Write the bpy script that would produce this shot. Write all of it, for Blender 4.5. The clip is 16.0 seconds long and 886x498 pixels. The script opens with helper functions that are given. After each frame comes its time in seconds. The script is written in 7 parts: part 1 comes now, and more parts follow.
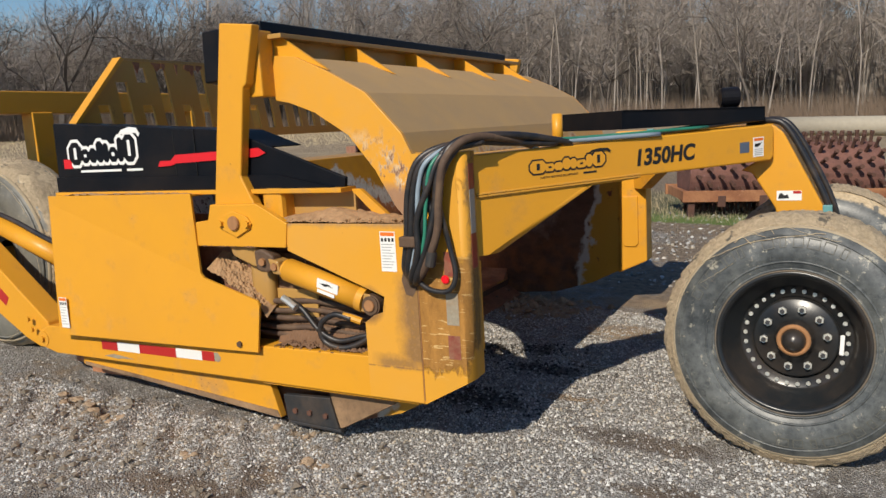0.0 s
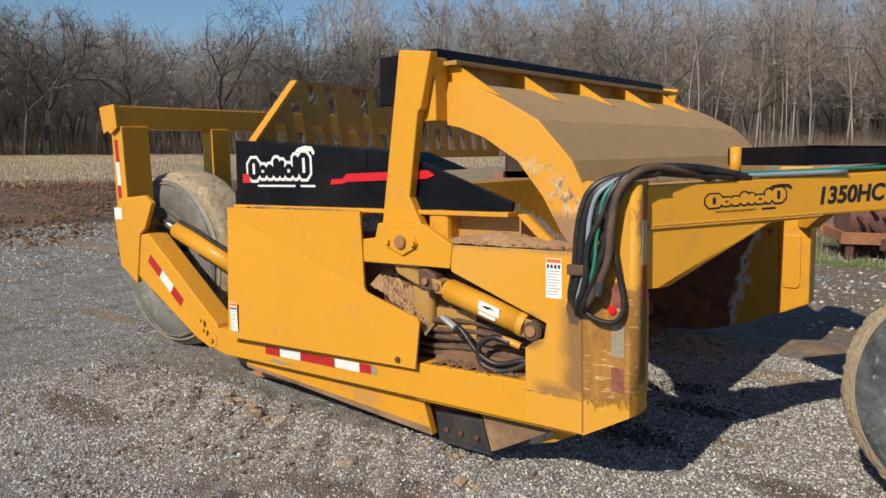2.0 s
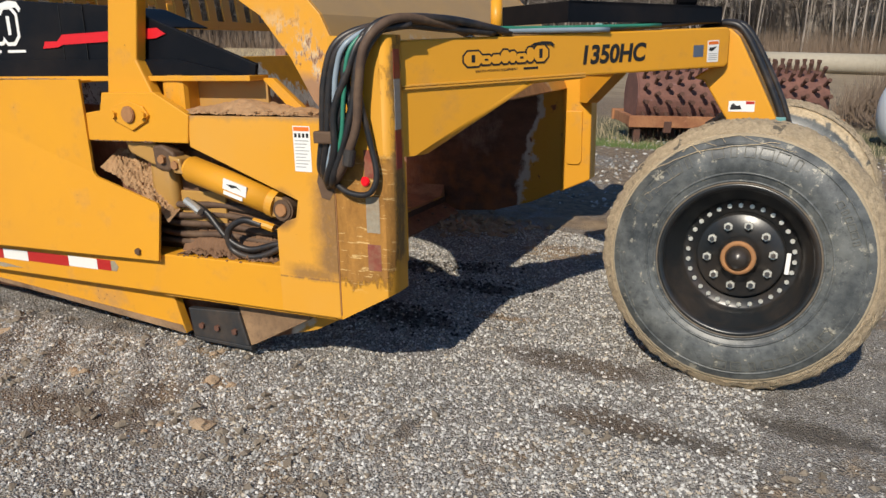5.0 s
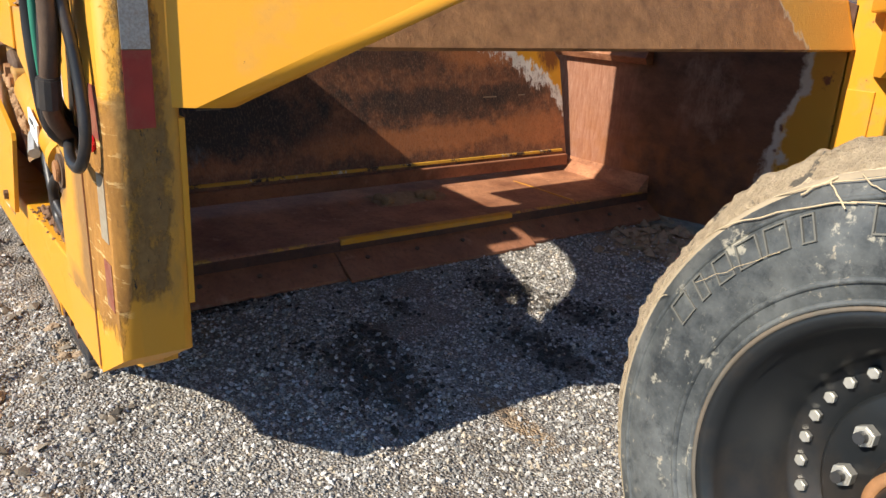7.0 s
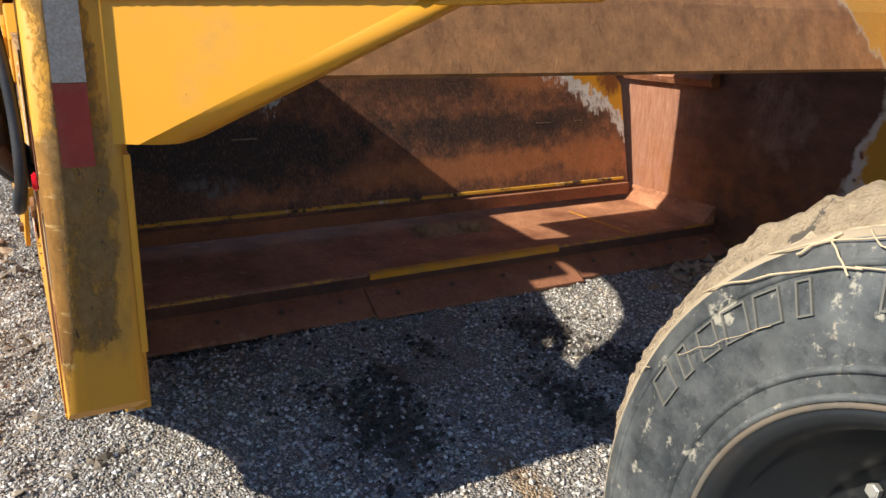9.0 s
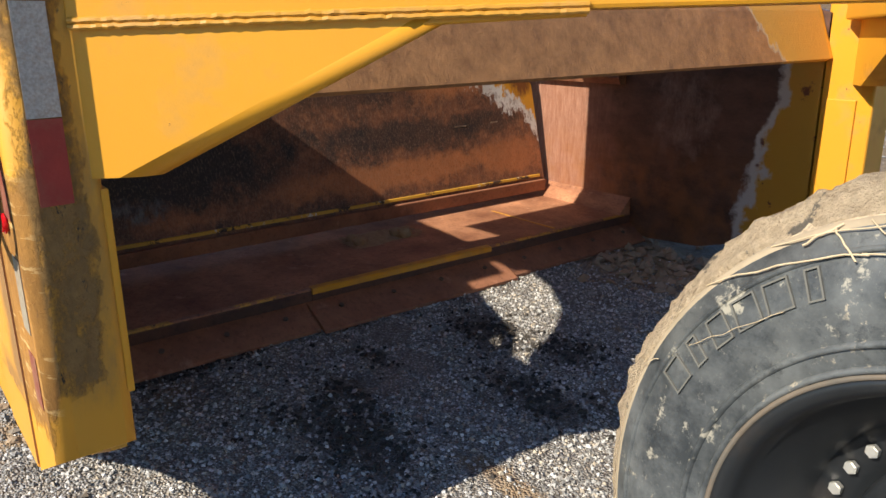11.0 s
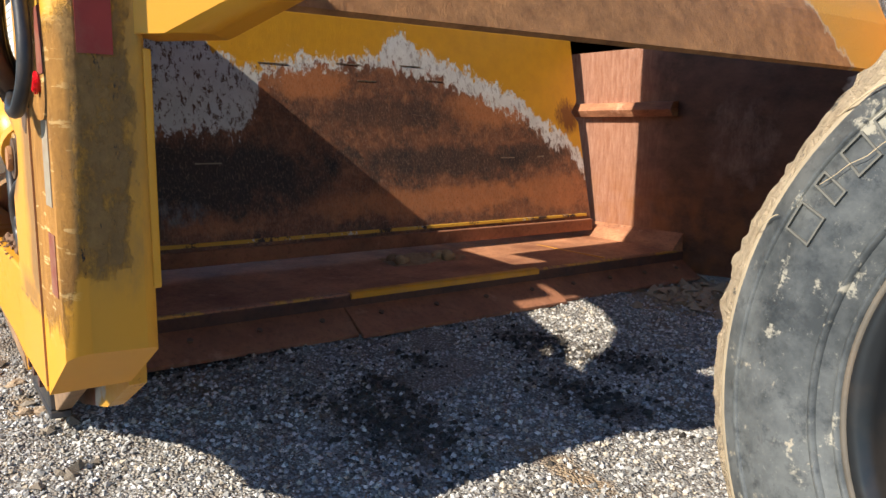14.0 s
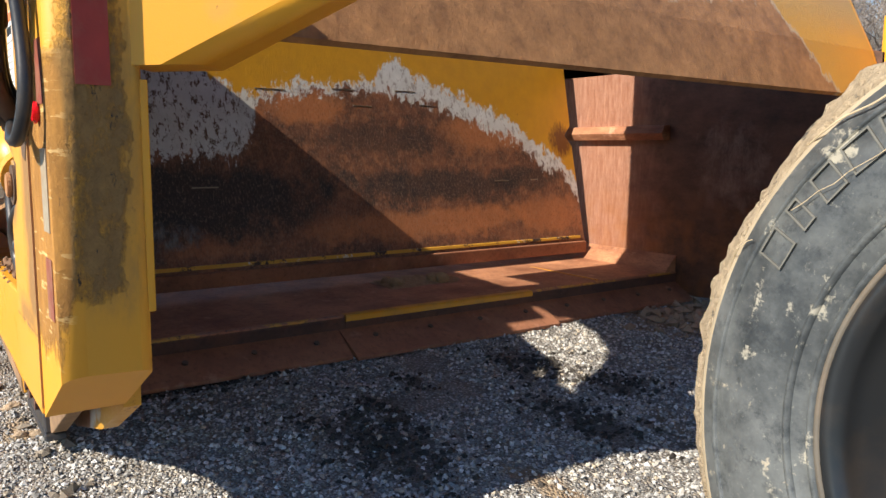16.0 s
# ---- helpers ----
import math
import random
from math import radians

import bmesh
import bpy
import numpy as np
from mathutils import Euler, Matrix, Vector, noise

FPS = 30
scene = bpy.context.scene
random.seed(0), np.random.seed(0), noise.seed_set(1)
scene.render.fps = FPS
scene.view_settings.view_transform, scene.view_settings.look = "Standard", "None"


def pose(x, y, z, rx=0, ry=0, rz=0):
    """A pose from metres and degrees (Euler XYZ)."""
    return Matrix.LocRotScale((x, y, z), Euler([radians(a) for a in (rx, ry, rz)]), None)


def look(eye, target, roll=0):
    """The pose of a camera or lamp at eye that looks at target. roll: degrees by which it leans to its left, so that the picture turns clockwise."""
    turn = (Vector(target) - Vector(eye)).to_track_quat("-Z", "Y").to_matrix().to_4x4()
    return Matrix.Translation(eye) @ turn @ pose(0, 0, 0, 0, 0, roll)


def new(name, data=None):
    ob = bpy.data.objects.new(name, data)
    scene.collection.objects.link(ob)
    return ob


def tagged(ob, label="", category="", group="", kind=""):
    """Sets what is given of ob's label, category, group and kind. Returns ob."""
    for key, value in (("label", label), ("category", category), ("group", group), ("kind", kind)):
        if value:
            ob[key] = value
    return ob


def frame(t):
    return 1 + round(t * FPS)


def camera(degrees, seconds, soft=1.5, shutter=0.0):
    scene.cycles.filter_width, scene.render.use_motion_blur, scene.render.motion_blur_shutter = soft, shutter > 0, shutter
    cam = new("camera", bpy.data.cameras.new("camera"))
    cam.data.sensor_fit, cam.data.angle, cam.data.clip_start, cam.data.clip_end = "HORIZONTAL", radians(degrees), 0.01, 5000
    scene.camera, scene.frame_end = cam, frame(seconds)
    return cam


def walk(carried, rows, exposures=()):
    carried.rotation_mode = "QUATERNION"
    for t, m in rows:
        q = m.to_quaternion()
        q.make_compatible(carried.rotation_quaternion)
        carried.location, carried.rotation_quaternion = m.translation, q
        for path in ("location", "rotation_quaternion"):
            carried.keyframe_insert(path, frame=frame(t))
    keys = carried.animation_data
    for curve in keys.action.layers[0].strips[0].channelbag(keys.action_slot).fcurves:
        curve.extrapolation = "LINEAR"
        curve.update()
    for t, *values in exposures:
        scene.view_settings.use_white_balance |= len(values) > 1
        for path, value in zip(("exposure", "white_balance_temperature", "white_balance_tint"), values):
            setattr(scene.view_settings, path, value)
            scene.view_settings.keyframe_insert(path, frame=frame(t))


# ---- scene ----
cam = camera(60.5, 16.0)
PATH = [
    (0, (1.791, -3.128, 1.773), (0.862, -1.392, 1.42), -1.3),
    (0.5, (1.787, -3.15, 1.785), (0.847, -1.419, 1.436), -1.0),
    (1, (1.775, -3.159, 1.783), (0.799, -1.449, 1.432), -0.4),
    (1.5, (1.761, -3.171, 1.784), (0.683, -1.519, 1.454), 0.2),
    (2, (1.62, -3.267, 1.78), (0.417, -1.695, 1.494), 0.5),
    (2.5, (1.422, -3.365, 1.792), (0.191, -1.81, 1.534), -1.8),
    (3, (1.196, -3.385, 1.748), (0.11, -1.722, 1.511), -2.9),
    (3.5, (1.057, -3.496, 1.715), (0.212, -1.712, 1.393), -4.0),
    (4, (1.067, -3.574, 1.664), (0.377, -1.749, 1.225), -3.8),
    (4.5, (1.424, -3.352, 1.622), (0.722, -1.543, 1.137), -1.7),
    (4.7, (1.57, -3.152, 1.614), (0.856, -1.355, 1.106), -0.5),
    (6.8, (2.0, -0.495, 1.399), (0.565, 0.71, 0.702), 5.7),
    (7, (1.944, -0.38, 1.41), (0.453, 0.764, 0.725), 4.4),
    (7.5, (1.908, -0.169, 1.422), (0.303, 0.837, 0.781), 1.3),
    (8, (1.909, -0.087, 1.43), (0.261, 0.857, 0.804), 1.5),
    (8.5, (1.908, -0.042, 1.412), (0.261, 0.898, 0.775), 2.2),
    (9, (1.91, -0.036, 1.411), (0.272, 0.916, 0.769), 2.7),
    (11.5, (1.793, -0.272, 1.443), (0.339, 0.952, 0.82), 1.2),
    (12, (1.777, -0.303, 1.445), (0.337, 0.94, 0.826), 1.7),
    (12.5, (1.774, -0.312, 1.44), (0.317, 0.922, 0.845), 1.2),
    (13, (1.787, -0.252, 1.298), (0.28, 0.953, 0.775), 0.8),
    (13.5, (1.735, -0.224, 1.054), (0.176, 0.948, 0.612), 1.4),
    (14, (1.724, -0.222, 0.979), (0.131, 0.926, 0.603), 2.0),
    (14.5, (1.729, -0.226, 0.974), (0.123, 0.912, 0.616), 2.2),
    (15, (1.746, -0.244, 0.984), (0.138, 0.893, 0.637), 2.2),
    (15.5, (1.752, -0.231, 0.98), (0.145, 0.912, 0.645), 2.1),
    (16, (1.764, -0.227, 0.991), (0.164, 0.93, 0.671), 1.9),
]
walk(cam, [(t, look(eye, target, roll)) for t, eye, target, roll in PATH],
     exposures=[(0, 0.0), (4.7, 0.0), (6.8, 0.77), (12.5, 0.74), (13.5, 0.92), (16, 0.92)])

# ---- light ----
world = bpy.data.worlds.new("sky")
scene.world = world
world.use_nodes = True
wn = world.node_tree.nodes
sky = wn.new("ShaderNodeTexSky")
sky.sky_type = "NISHITA"
sky.sun_disc = False
sky.sun_elevation = radians(37.8)
sky.sun_rotation = radians(179)
sky.air_density, sky.dust_density, sky.ozone_density = 1.2, 0.1, 1.5
wn["Background"].inputs["Strength"].default_value = 0.070
tint = wn.new("ShaderNodeMix")
tint.data_type, tint.blend_type = "RGBA", "MULTIPLY"
tint.inputs[0].default_value = 1.0
tint.inputs[7].default_value = (0.76, 0.98, 1.26, 1)
world.node_tree.links.new(sky.outputs[0], tint.inputs[6])
world.node_tree.links.new(tint.outputs[2], wn["Background"].inputs["Color"])
sun = new("sun", bpy.data.lights.new("sun", "SUN"))
sun.data.energy = 4.75
sun.data.angle = radians(0.6)
sun.data.color = (1.0, 0.91, 0.77)
sun.matrix_world = look((0, 0, 0), (0.02, 1.0, -0.775))

# ---- materials ----


def mat(name, rough=0.5, metal=0.0):
    m = bpy.data.materials.new(name)
    m.use_nodes = True
    nt = m.node_tree
    b = nt.nodes["Principled BSDF"]
    b.inputs["Roughness"].default_value = rough
    b.inputs["Metallic"].default_value = metal
    return m, nt, b


def coord(nt, world_space=False):
    if world_space:
        return nt.nodes.new("ShaderNodeNewGeometry").outputs["Position"]
    return nt.nodes.new("ShaderNodeTexCoord").outputs["Object"]


def noise_tex(nt, co, scale, detail=4.0, rough=0.6, stretch=None):
    n = nt.nodes.new("ShaderNodeTexNoise")
    n.inputs["Scale"].default_value = scale
    n.inputs["Detail"].default_value = detail
    n.inputs["Roughness"].default_value = rough
    if stretch:
        mp = nt.nodes.new("ShaderNodeMapping")
        mp.inputs["Scale"].default_value = stretch
        nt.links.new(co, mp.inputs["Vector"])
        co = mp.outputs[0]
    nt.links.new(co, n.inputs["Vector"])
    return n.outputs["Fac"]


def ramp(nt, fac, *stops):
    r = nt.nodes.new("ShaderNodeValToRGB")
    el = r.color_ramp.elements
    while len(el) < len(stops):
        el.new(0.5)
    for e, (p, c) in zip(el, stops):
        e.position = p
        e.color = (*c, 1) if isinstance(c, tuple) else (c, c, c, 1)
    nt.links.new(fac, r.inputs["Fac"])
    return r.outputs["Color"]


def mixc(nt, fac, a, b, mode="MIX"):
    m = nt.nodes.new("ShaderNodeMix")
    m.data_type, m.blend_type = "RGBA", mode
    for i, v in ((0, fac), (6, a), (7, b)):
        if hasattr(v, "is_linked"):
            nt.links.new(v, m.inputs[i])
        elif isinstance(v, tuple):
            m.inputs[i].default_value = (*v, 1)
        else:
            m.inputs[i].default_value = v
    return m.outputs[2]


def calc(nt, op, a, b=0.0, c=0.0):
    m = nt.nodes.new("ShaderNodeMath")
    m.operation = op
    for i, v in enumerate((a, b, c)):
        if hasattr(v, "is_linked"):
            nt.links.new(v, m.inputs[i])
        else:
            m.inputs[i].default_value = v
    return m.outputs[0]


def span(nt, v, lo, hi, to0=0.0, to1=1.0):
    m = nt.nodes.new("ShaderNodeMapRange")
    m.inputs["From Min"].default_value, m.inputs["From Max"].default_value = lo, hi
    m.inputs["To Min"].default_value, m.inputs["To Max"].default_value = to0, to1
    nt.links.new(v, m.inputs["Value"])
    return m.outputs[0]


def axes(nt, co):
    s = nt.nodes.new("ShaderNodeSeparateXYZ")
    nt.links.new(co, s.inputs[0])
    return s.outputs


def bump(nt, b, height, strength=0.3, dist=0.01):
    n = nt.nodes.new("ShaderNodeBump")
    n.inputs["Strength"].default_value = strength
    n.inputs["Distance"].default_value = dist
    nt.links.new(height, n.inputs["Height"])
    nt.links.new(n.outputs[0], b.inputs["Normal"])


def put(nt, b, name, v):
    nt.links.new(v, b.inputs[name])


YEL = (0.69, 0.318, 0.022)
RUST = (0.16, 0.055, 0.025)
DIRT = (0.30, 0.19, 0.105)


def yellow_paint(name, dirt=0.5, rust=0.35, tone=YEL, dust=0.0):
    """Machine enamel: faded patches, soil film, small rust chips."""
    m, nt, b = mat(name)
    co = coord(nt)
    big = noise_tex(nt, co, 1.3, 3)
    base = mixc(nt, span(nt, big, 0.35, 0.7), tone, (tone[0] * 0.93, tone[1] * 0.93, tone[2] * 1.2))
    if dust:
        base = mixc(nt, dust, base, DIRT)
    film = noise_tex(nt, co, 5, 8, 0.68)
    soil = span(nt, film, 0.62 - 0.12 * dirt, 0.75 - 0.05 * dirt)
    base = mixc(nt, calc(nt, "MULTIPLY", soil, 0.55 * dirt), base, DIRT)
    fine = noise_tex(nt, co, 38, 6, 0.7)
    chips = span(nt, calc(nt, "MULTIPLY_ADD", film, 0.5, calc(nt, "MULTIPLY", fine, 0.6)), 0.74 - 0.10 * rust, 0.77 - 0.10 * rust)
    base = mixc(nt, chips, base, RUST)
    put(nt, b, "Base Color", base)
    put(nt, b, "Roughness", span(nt, calc(nt, "MAXIMUM", soil, chips), 0, 1, 0.38, 0.8))
    b.inputs["Specular IOR Level"].default_value = 0.35
    bump(nt, b, calc(nt, "SUBTRACT", noise_tex(nt, co, 240, 2), calc(nt, "MULTIPLY", chips, 0.6)), 0.08, 0.004)
    return m


M_YEL = yellow_paint("yellow_paint", 0.5, 0.3)
M_YEL_DULL = yellow_paint("dull_yellow_paint", 0.8, 0.55, (0.56, 0.275, 0.03))
M_YEL_WORN = yellow_paint("worn_yellow_paint", 0.9, 0.62)
M_YEL_DUST = yellow_paint("dusty_yellow_paint", 0.8, 0.1, (0.50, 0.27, 0.045), 0.35)


def soft(nt, v, a, b, c, d):
    """1 between b and c, fading out to a and d."""
    return calc(nt, "MULTIPLY", span(nt, v, a, b), span(nt, v, d, c))


def post_paint():
    """Yellow post: dark mud scraped down its front, a brown film on its side."""
    m, nt, b = mat("muddy_post_paint")
    co = coord(nt)
    x, y, z = axes(nt, co)
    base = mixc(nt, span(nt, noise_tex(nt, co, 2), 0.3, 0.7), YEL, (0.60, 0.30, 0.04))
    n1 = noise_tex(nt, co, 9, 8, 0.75, (1, 1, 0.4))
    n2 = noise_tex(nt, co, 30, 8, 0.75)
    n3 = noise_tex(nt, co, 4, 3)
    front = calc(nt, "MULTIPLY", soft(nt, calc(nt, "MULTIPLY_ADD", n3, 0.08, y), 0.02, 0.075, 0.15, 0.20), soft(nt, calc(nt, "MULTIPLY_ADD", n3, 0.3, z), 0.76, 0.86, 1.6, 1.9))
    side = calc(nt, "MULTIPLY", span(nt, y, 0.03, 0.012), soft(nt, calc(nt, "MULTIPLY_ADD", n1, 0.22, z), 0.56, 0.68, 1.12, 1.25))
    side = calc(nt, "MULTIPLY", side, span(nt, x, 0.27, 0.15, 0.65, 1.0))
    amount = calc(nt, "ADD", calc(nt, "MULTIPLY", front, 0.25), calc(nt, "MULTIPLY", side, 0.36))
    mud = span(nt, calc(nt, "ADD", amount, calc(nt, "MULTIPLY_ADD", n1, 0.48, calc(nt, "MULTIPLY_ADD", n2, 0.30, calc(nt, "MULTIPLY", noise_tex(nt, co, 85, 4, 0.8, (1, 1, 0.6)), 0.16)))), 0.63, 0.72)
    mudc = mixc(nt, span(nt, n2, 0.35, 0.65), (0.085, 0.052, 0.028), (0.30, 0.18, 0.07))
    mudc = mixc(nt, span(nt, side, 0.1, 0.4), mudc, mixc(nt, span(nt, n1, 0.35, 0.62), (0.15, 0.070, 0.026), (0.42, 0.205, 0.055)))
    base = mixc(nt, calc(nt, "MULTIPLY", mud, 0.86), base, mudc)
    grime = calc(nt, "MULTIPLY", span(nt, y, 0.035, 0.055), span(nt, calc(nt, "MULTIPLY_ADD", n1, 0.3, z), 0.72, 0.84))
    base = mixc(nt, calc(nt, "MULTIPLY", grime, span(nt, n1, 0.4, 0.62, 0.12, 0.62)), base, (0.24, 0.15, 0.06))
    rub = calc(nt, "MULTIPLY", span(nt, noise_tex(nt, co, 13, 8, 0.85, (0.5, 0.5, 1.6)), 0.66, 0.69), calc(nt, "MAXIMUM", side, front))
    base = mixc(nt, calc(nt, "MULTIPLY", rub, 0.7), base, (0.66, 0.40, 0.12))
    cut = calc(nt, "MULTIPLY", span(nt, noise_tex(nt, co, 16, 6, 0.7, (0.35, 1, 3.2)), 0.575, 0.60), side)
    base = mixc(nt, calc(nt, "MULTIPLY", cut, 0.75), base, (0.78, 0.55, 0.24))
    scar = calc(nt, "MULTIPLY", span(nt, noise_tex(nt, co, 34, 8, 0.8, (1, 1, 0.4)), 0.60, 0.65), front)
    base = mixc(nt, scar, base, (0.030, 0.030, 0.030))
    put(nt, b, "Base Color", base)
    put(nt, b, "Roughness", span(nt, mud, 0, 1, 0.58, 0.9))
    b.inputs["Specular IOR Level"].default_value = 0.3
    bump(nt, b, calc(nt, "MULTIPLY", mud, n2), 0.7, 0.014)
    return m


M_POST = post_paint()


def side_paint():
    """Yellow side plate with a brown film and scratches below the hose port."""
    m, nt, b = mat("stained_side_paint")
    co = coord(nt)
    x, y, z = axes(nt, co)
    n1 = noise_tex(nt, co, 6, 8, 0.72)
    n2 = noise_tex(nt, co, 34, 6, 0.75)
    base = mixc(nt, span(nt, noise_tex(nt, co, 1.3), 0.35, 0.7), YEL, (0.66, 0.33, 0.055))
    wx = calc(nt, "MULTIPLY_ADD", n1, 0.16, calc(nt, "ADD", x, -0.08))
    wz = calc(nt, "MULTIPLY_ADD", n2, 0.06, calc(nt, "ADD", z, -0.03))
    film = calc(nt, "MULTIPLY", span(nt, wx, -0.15, -0.06), soft(nt, wz, 0.50, 0.57, 0.93, 1.02))
    smear = calc(nt, "MULTIPLY", soft(nt, wx, -0.30, -0.22, -0.05, 0.02), soft(nt, wz, 0.505, 0.53, 0.55, 0.60))
    film = calc(nt, "MAXIMUM", film, calc(nt, "MULTIPLY", smear, 0.85))
    film = calc(nt, "MULTIPLY", film, span(nt, n2, 0.25, 0.5, 0.55, 1.0))
    base = mixc(nt, calc(nt, "MULTIPLY", film, 0.88), base, mixc(nt, span(nt, n2, 0.3, 0.7), (0.085, 0.048, 0.024), (0.29, 0.16, 0.065)))
    scr = calc(nt, "MULTIPLY", span(nt, noise_tex(nt, co, 12, 8, 0.85, (2.5, 1, 0.45)), 0.64, 0.67), film)
    base = mixc(nt, scr, base, (0.68, 0.42, 0.13))
    ring = calc(nt, "SQRT", calc(nt, "ADD", calc(nt, "POWER", calc(nt, "ADD", x, 0.30), 2.0), calc(nt, "POWER", calc(nt, "SUBTRACT", z, 0.83), 2.0)))
    base = mixc(nt, calc(nt, "MULTIPLY", span(nt, calc(nt, "MULTIPLY_ADD", n1, 0.06, ring), 0.14, 0.10), 0.75), base, (0.16, 0.085, 0.045))
    seam = calc(nt, "MULTIPLY", soft(nt, z, 0.513, 0.516, 0.52, 0.523), 0.6)
    base = mixc(nt, calc(nt, "MULTIPLY", seam, span(nt, n2, 0.4, 0.55)), base, (0.13, 0.07, 0.04))
    flecks = span(nt, calc(nt, "MULTIPLY_ADD", n2, 0.6, calc(nt, "MULTIPLY", n1, 0.5)), 0.70, 0.72)
    base = mixc(nt, flecks, base, RUST)
    grime = span(nt, calc(nt, "ADD", z, calc(nt, "MULTIPLY", n1, 0.10)), 1.275, 1.305)
    base = mixc(nt, calc(nt, "MULTIPLY", grime, 0.8), base, DIRT)
    put(nt, b, "Base Color", base)
    put(nt, b, "Roughness", span(nt, film, 0, 1, 0.4, 0.8))
    bump(nt, b, n2, 0.08, 0.004)
    return m


M_SIDE = side_paint()


def rust_plate(name, a=(0.10, 0.035, 0.018), c=(0.30, 0.11, 0.05), shine=0.0, grain=(1, 1, 1)):
    m, nt, b = mat(name, 0.7)
    co = coord(nt)
    n = noise_tex(nt, co, 3, 8, 0.65, grain)
    f = noise_tex(nt, co, 45, 6, 0.7, grain)
    base = mixc(nt, span(nt, n, 0.3, 0.7), a, c)
    base = mixc(nt, calc(nt, "MULTIPLY", span(nt, f, 0.5, 0.75), 0.6), base, (a[0] * 0.5, a[1] * 0.5, a[2] * 0.6))
    base = mixc(nt, span(nt, noise_tex(nt, co, 9, 6, 0.7), 0.6, 0.7, 0, 0.5), base, (c[0] * 1.25, c[1] * 1.5, c[2] * 1.9))
    put(nt, b, "Base Color", base)
    b.inputs["Metallic"].default_value = shine
    put(nt, b, "Roughness", span(nt, n, 0.3, 0.7, 0.75 - 0.3 * shine, 0.9 - 0.3 * shine))
    bump(nt, b, f, 0.25, 0.006)
    return m


M_RUST = rust_plate("rusty_steel", (0.15, 0.055, 0.03), (0.38, 0.16, 0.08))
M_RUST_POLISH = rust_plate("scoured_rusty_steel", (0.20, 0.075, 0.038), (0.60, 0.285, 0.145), 0.2, (1, 1, 3))
M_WORN_BROWN = rust_plate("scraped_brown_steel", (0.13, 0.078, 0.042), (0.38, 0.235, 0.125))
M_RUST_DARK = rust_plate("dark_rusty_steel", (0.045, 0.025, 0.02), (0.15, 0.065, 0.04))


def curve_of(nt, v, lo, hi, top, *pts):
    """A height that follows a position: pts are (position, height) pairs."""
    c = ramp(nt, span(nt, v, lo, hi), *[((p - lo) / (hi - lo), h / top) for p, h in pts])
    return calc(nt, "MULTIPLY", axes(nt, c)[0], top)


def blotch(nt, y, z, py, pz, ry, rz, rough):
    """A ragged oval round (py, pz): 1 inside, 0 outside."""
    u = calc(nt, "POWER", calc(nt, "DIVIDE", calc(nt, "SUBTRACT", y, py), ry), 2.0)
    v = calc(nt, "POWER", calc(nt, "DIVIDE", calc(nt, "SUBTRACT", z, pz), rz), 2.0)
    return span(nt, calc(nt, "MULTIPLY_ADD", rough, 2.2, calc(nt, "SQRT", calc(nt, "ADD", u, v))), 2.2, 1.7)


def nose_paint():
    """Scoured edge with scraps of yellow."""
    m, nt, b = mat("scoured_edge", 0.5, 0.2)
    co = coord(nt)
    n = noise_tex(nt, co, 7, 8, 0.75)
    c = mixc(nt, span(nt, n, 0.50, 0.54), (0.34, 0.15, 0.075), (0.56, 0.29, 0.045))
    put(nt, b, "Base Color", mixc(nt, span(nt, noise_tex(nt, co, 60, 6, 0.8), 0.52, 0.62), c, (0.10, 0.045, 0.028)))
    return m


M_NOSE = nose_paint()


def foot_paint():
    """Ragged bead of yellow paint, broken to primer and rust."""
    m, nt, b = mat("broken_yellow_bead", 0.6)
    co = coord(nt)
    n = noise_tex(nt, co, 5, 8, 0.8)
    c = mixc(nt, span(nt, n, 0.44, 0.47), (0.055, 0.03, 0.022), (0.64, 0.34, 0.035))
    c = mixc(nt, span(nt, noise_tex(nt, co, 9, 8, 0.8), 0.60, 0.63), c, (0.62, 0.58, 0.50))
    put(nt, b, "Base Color", c)
    bump(nt, b, n, 0.6, 0.01)
    return m


M_FOOT = foot_paint()


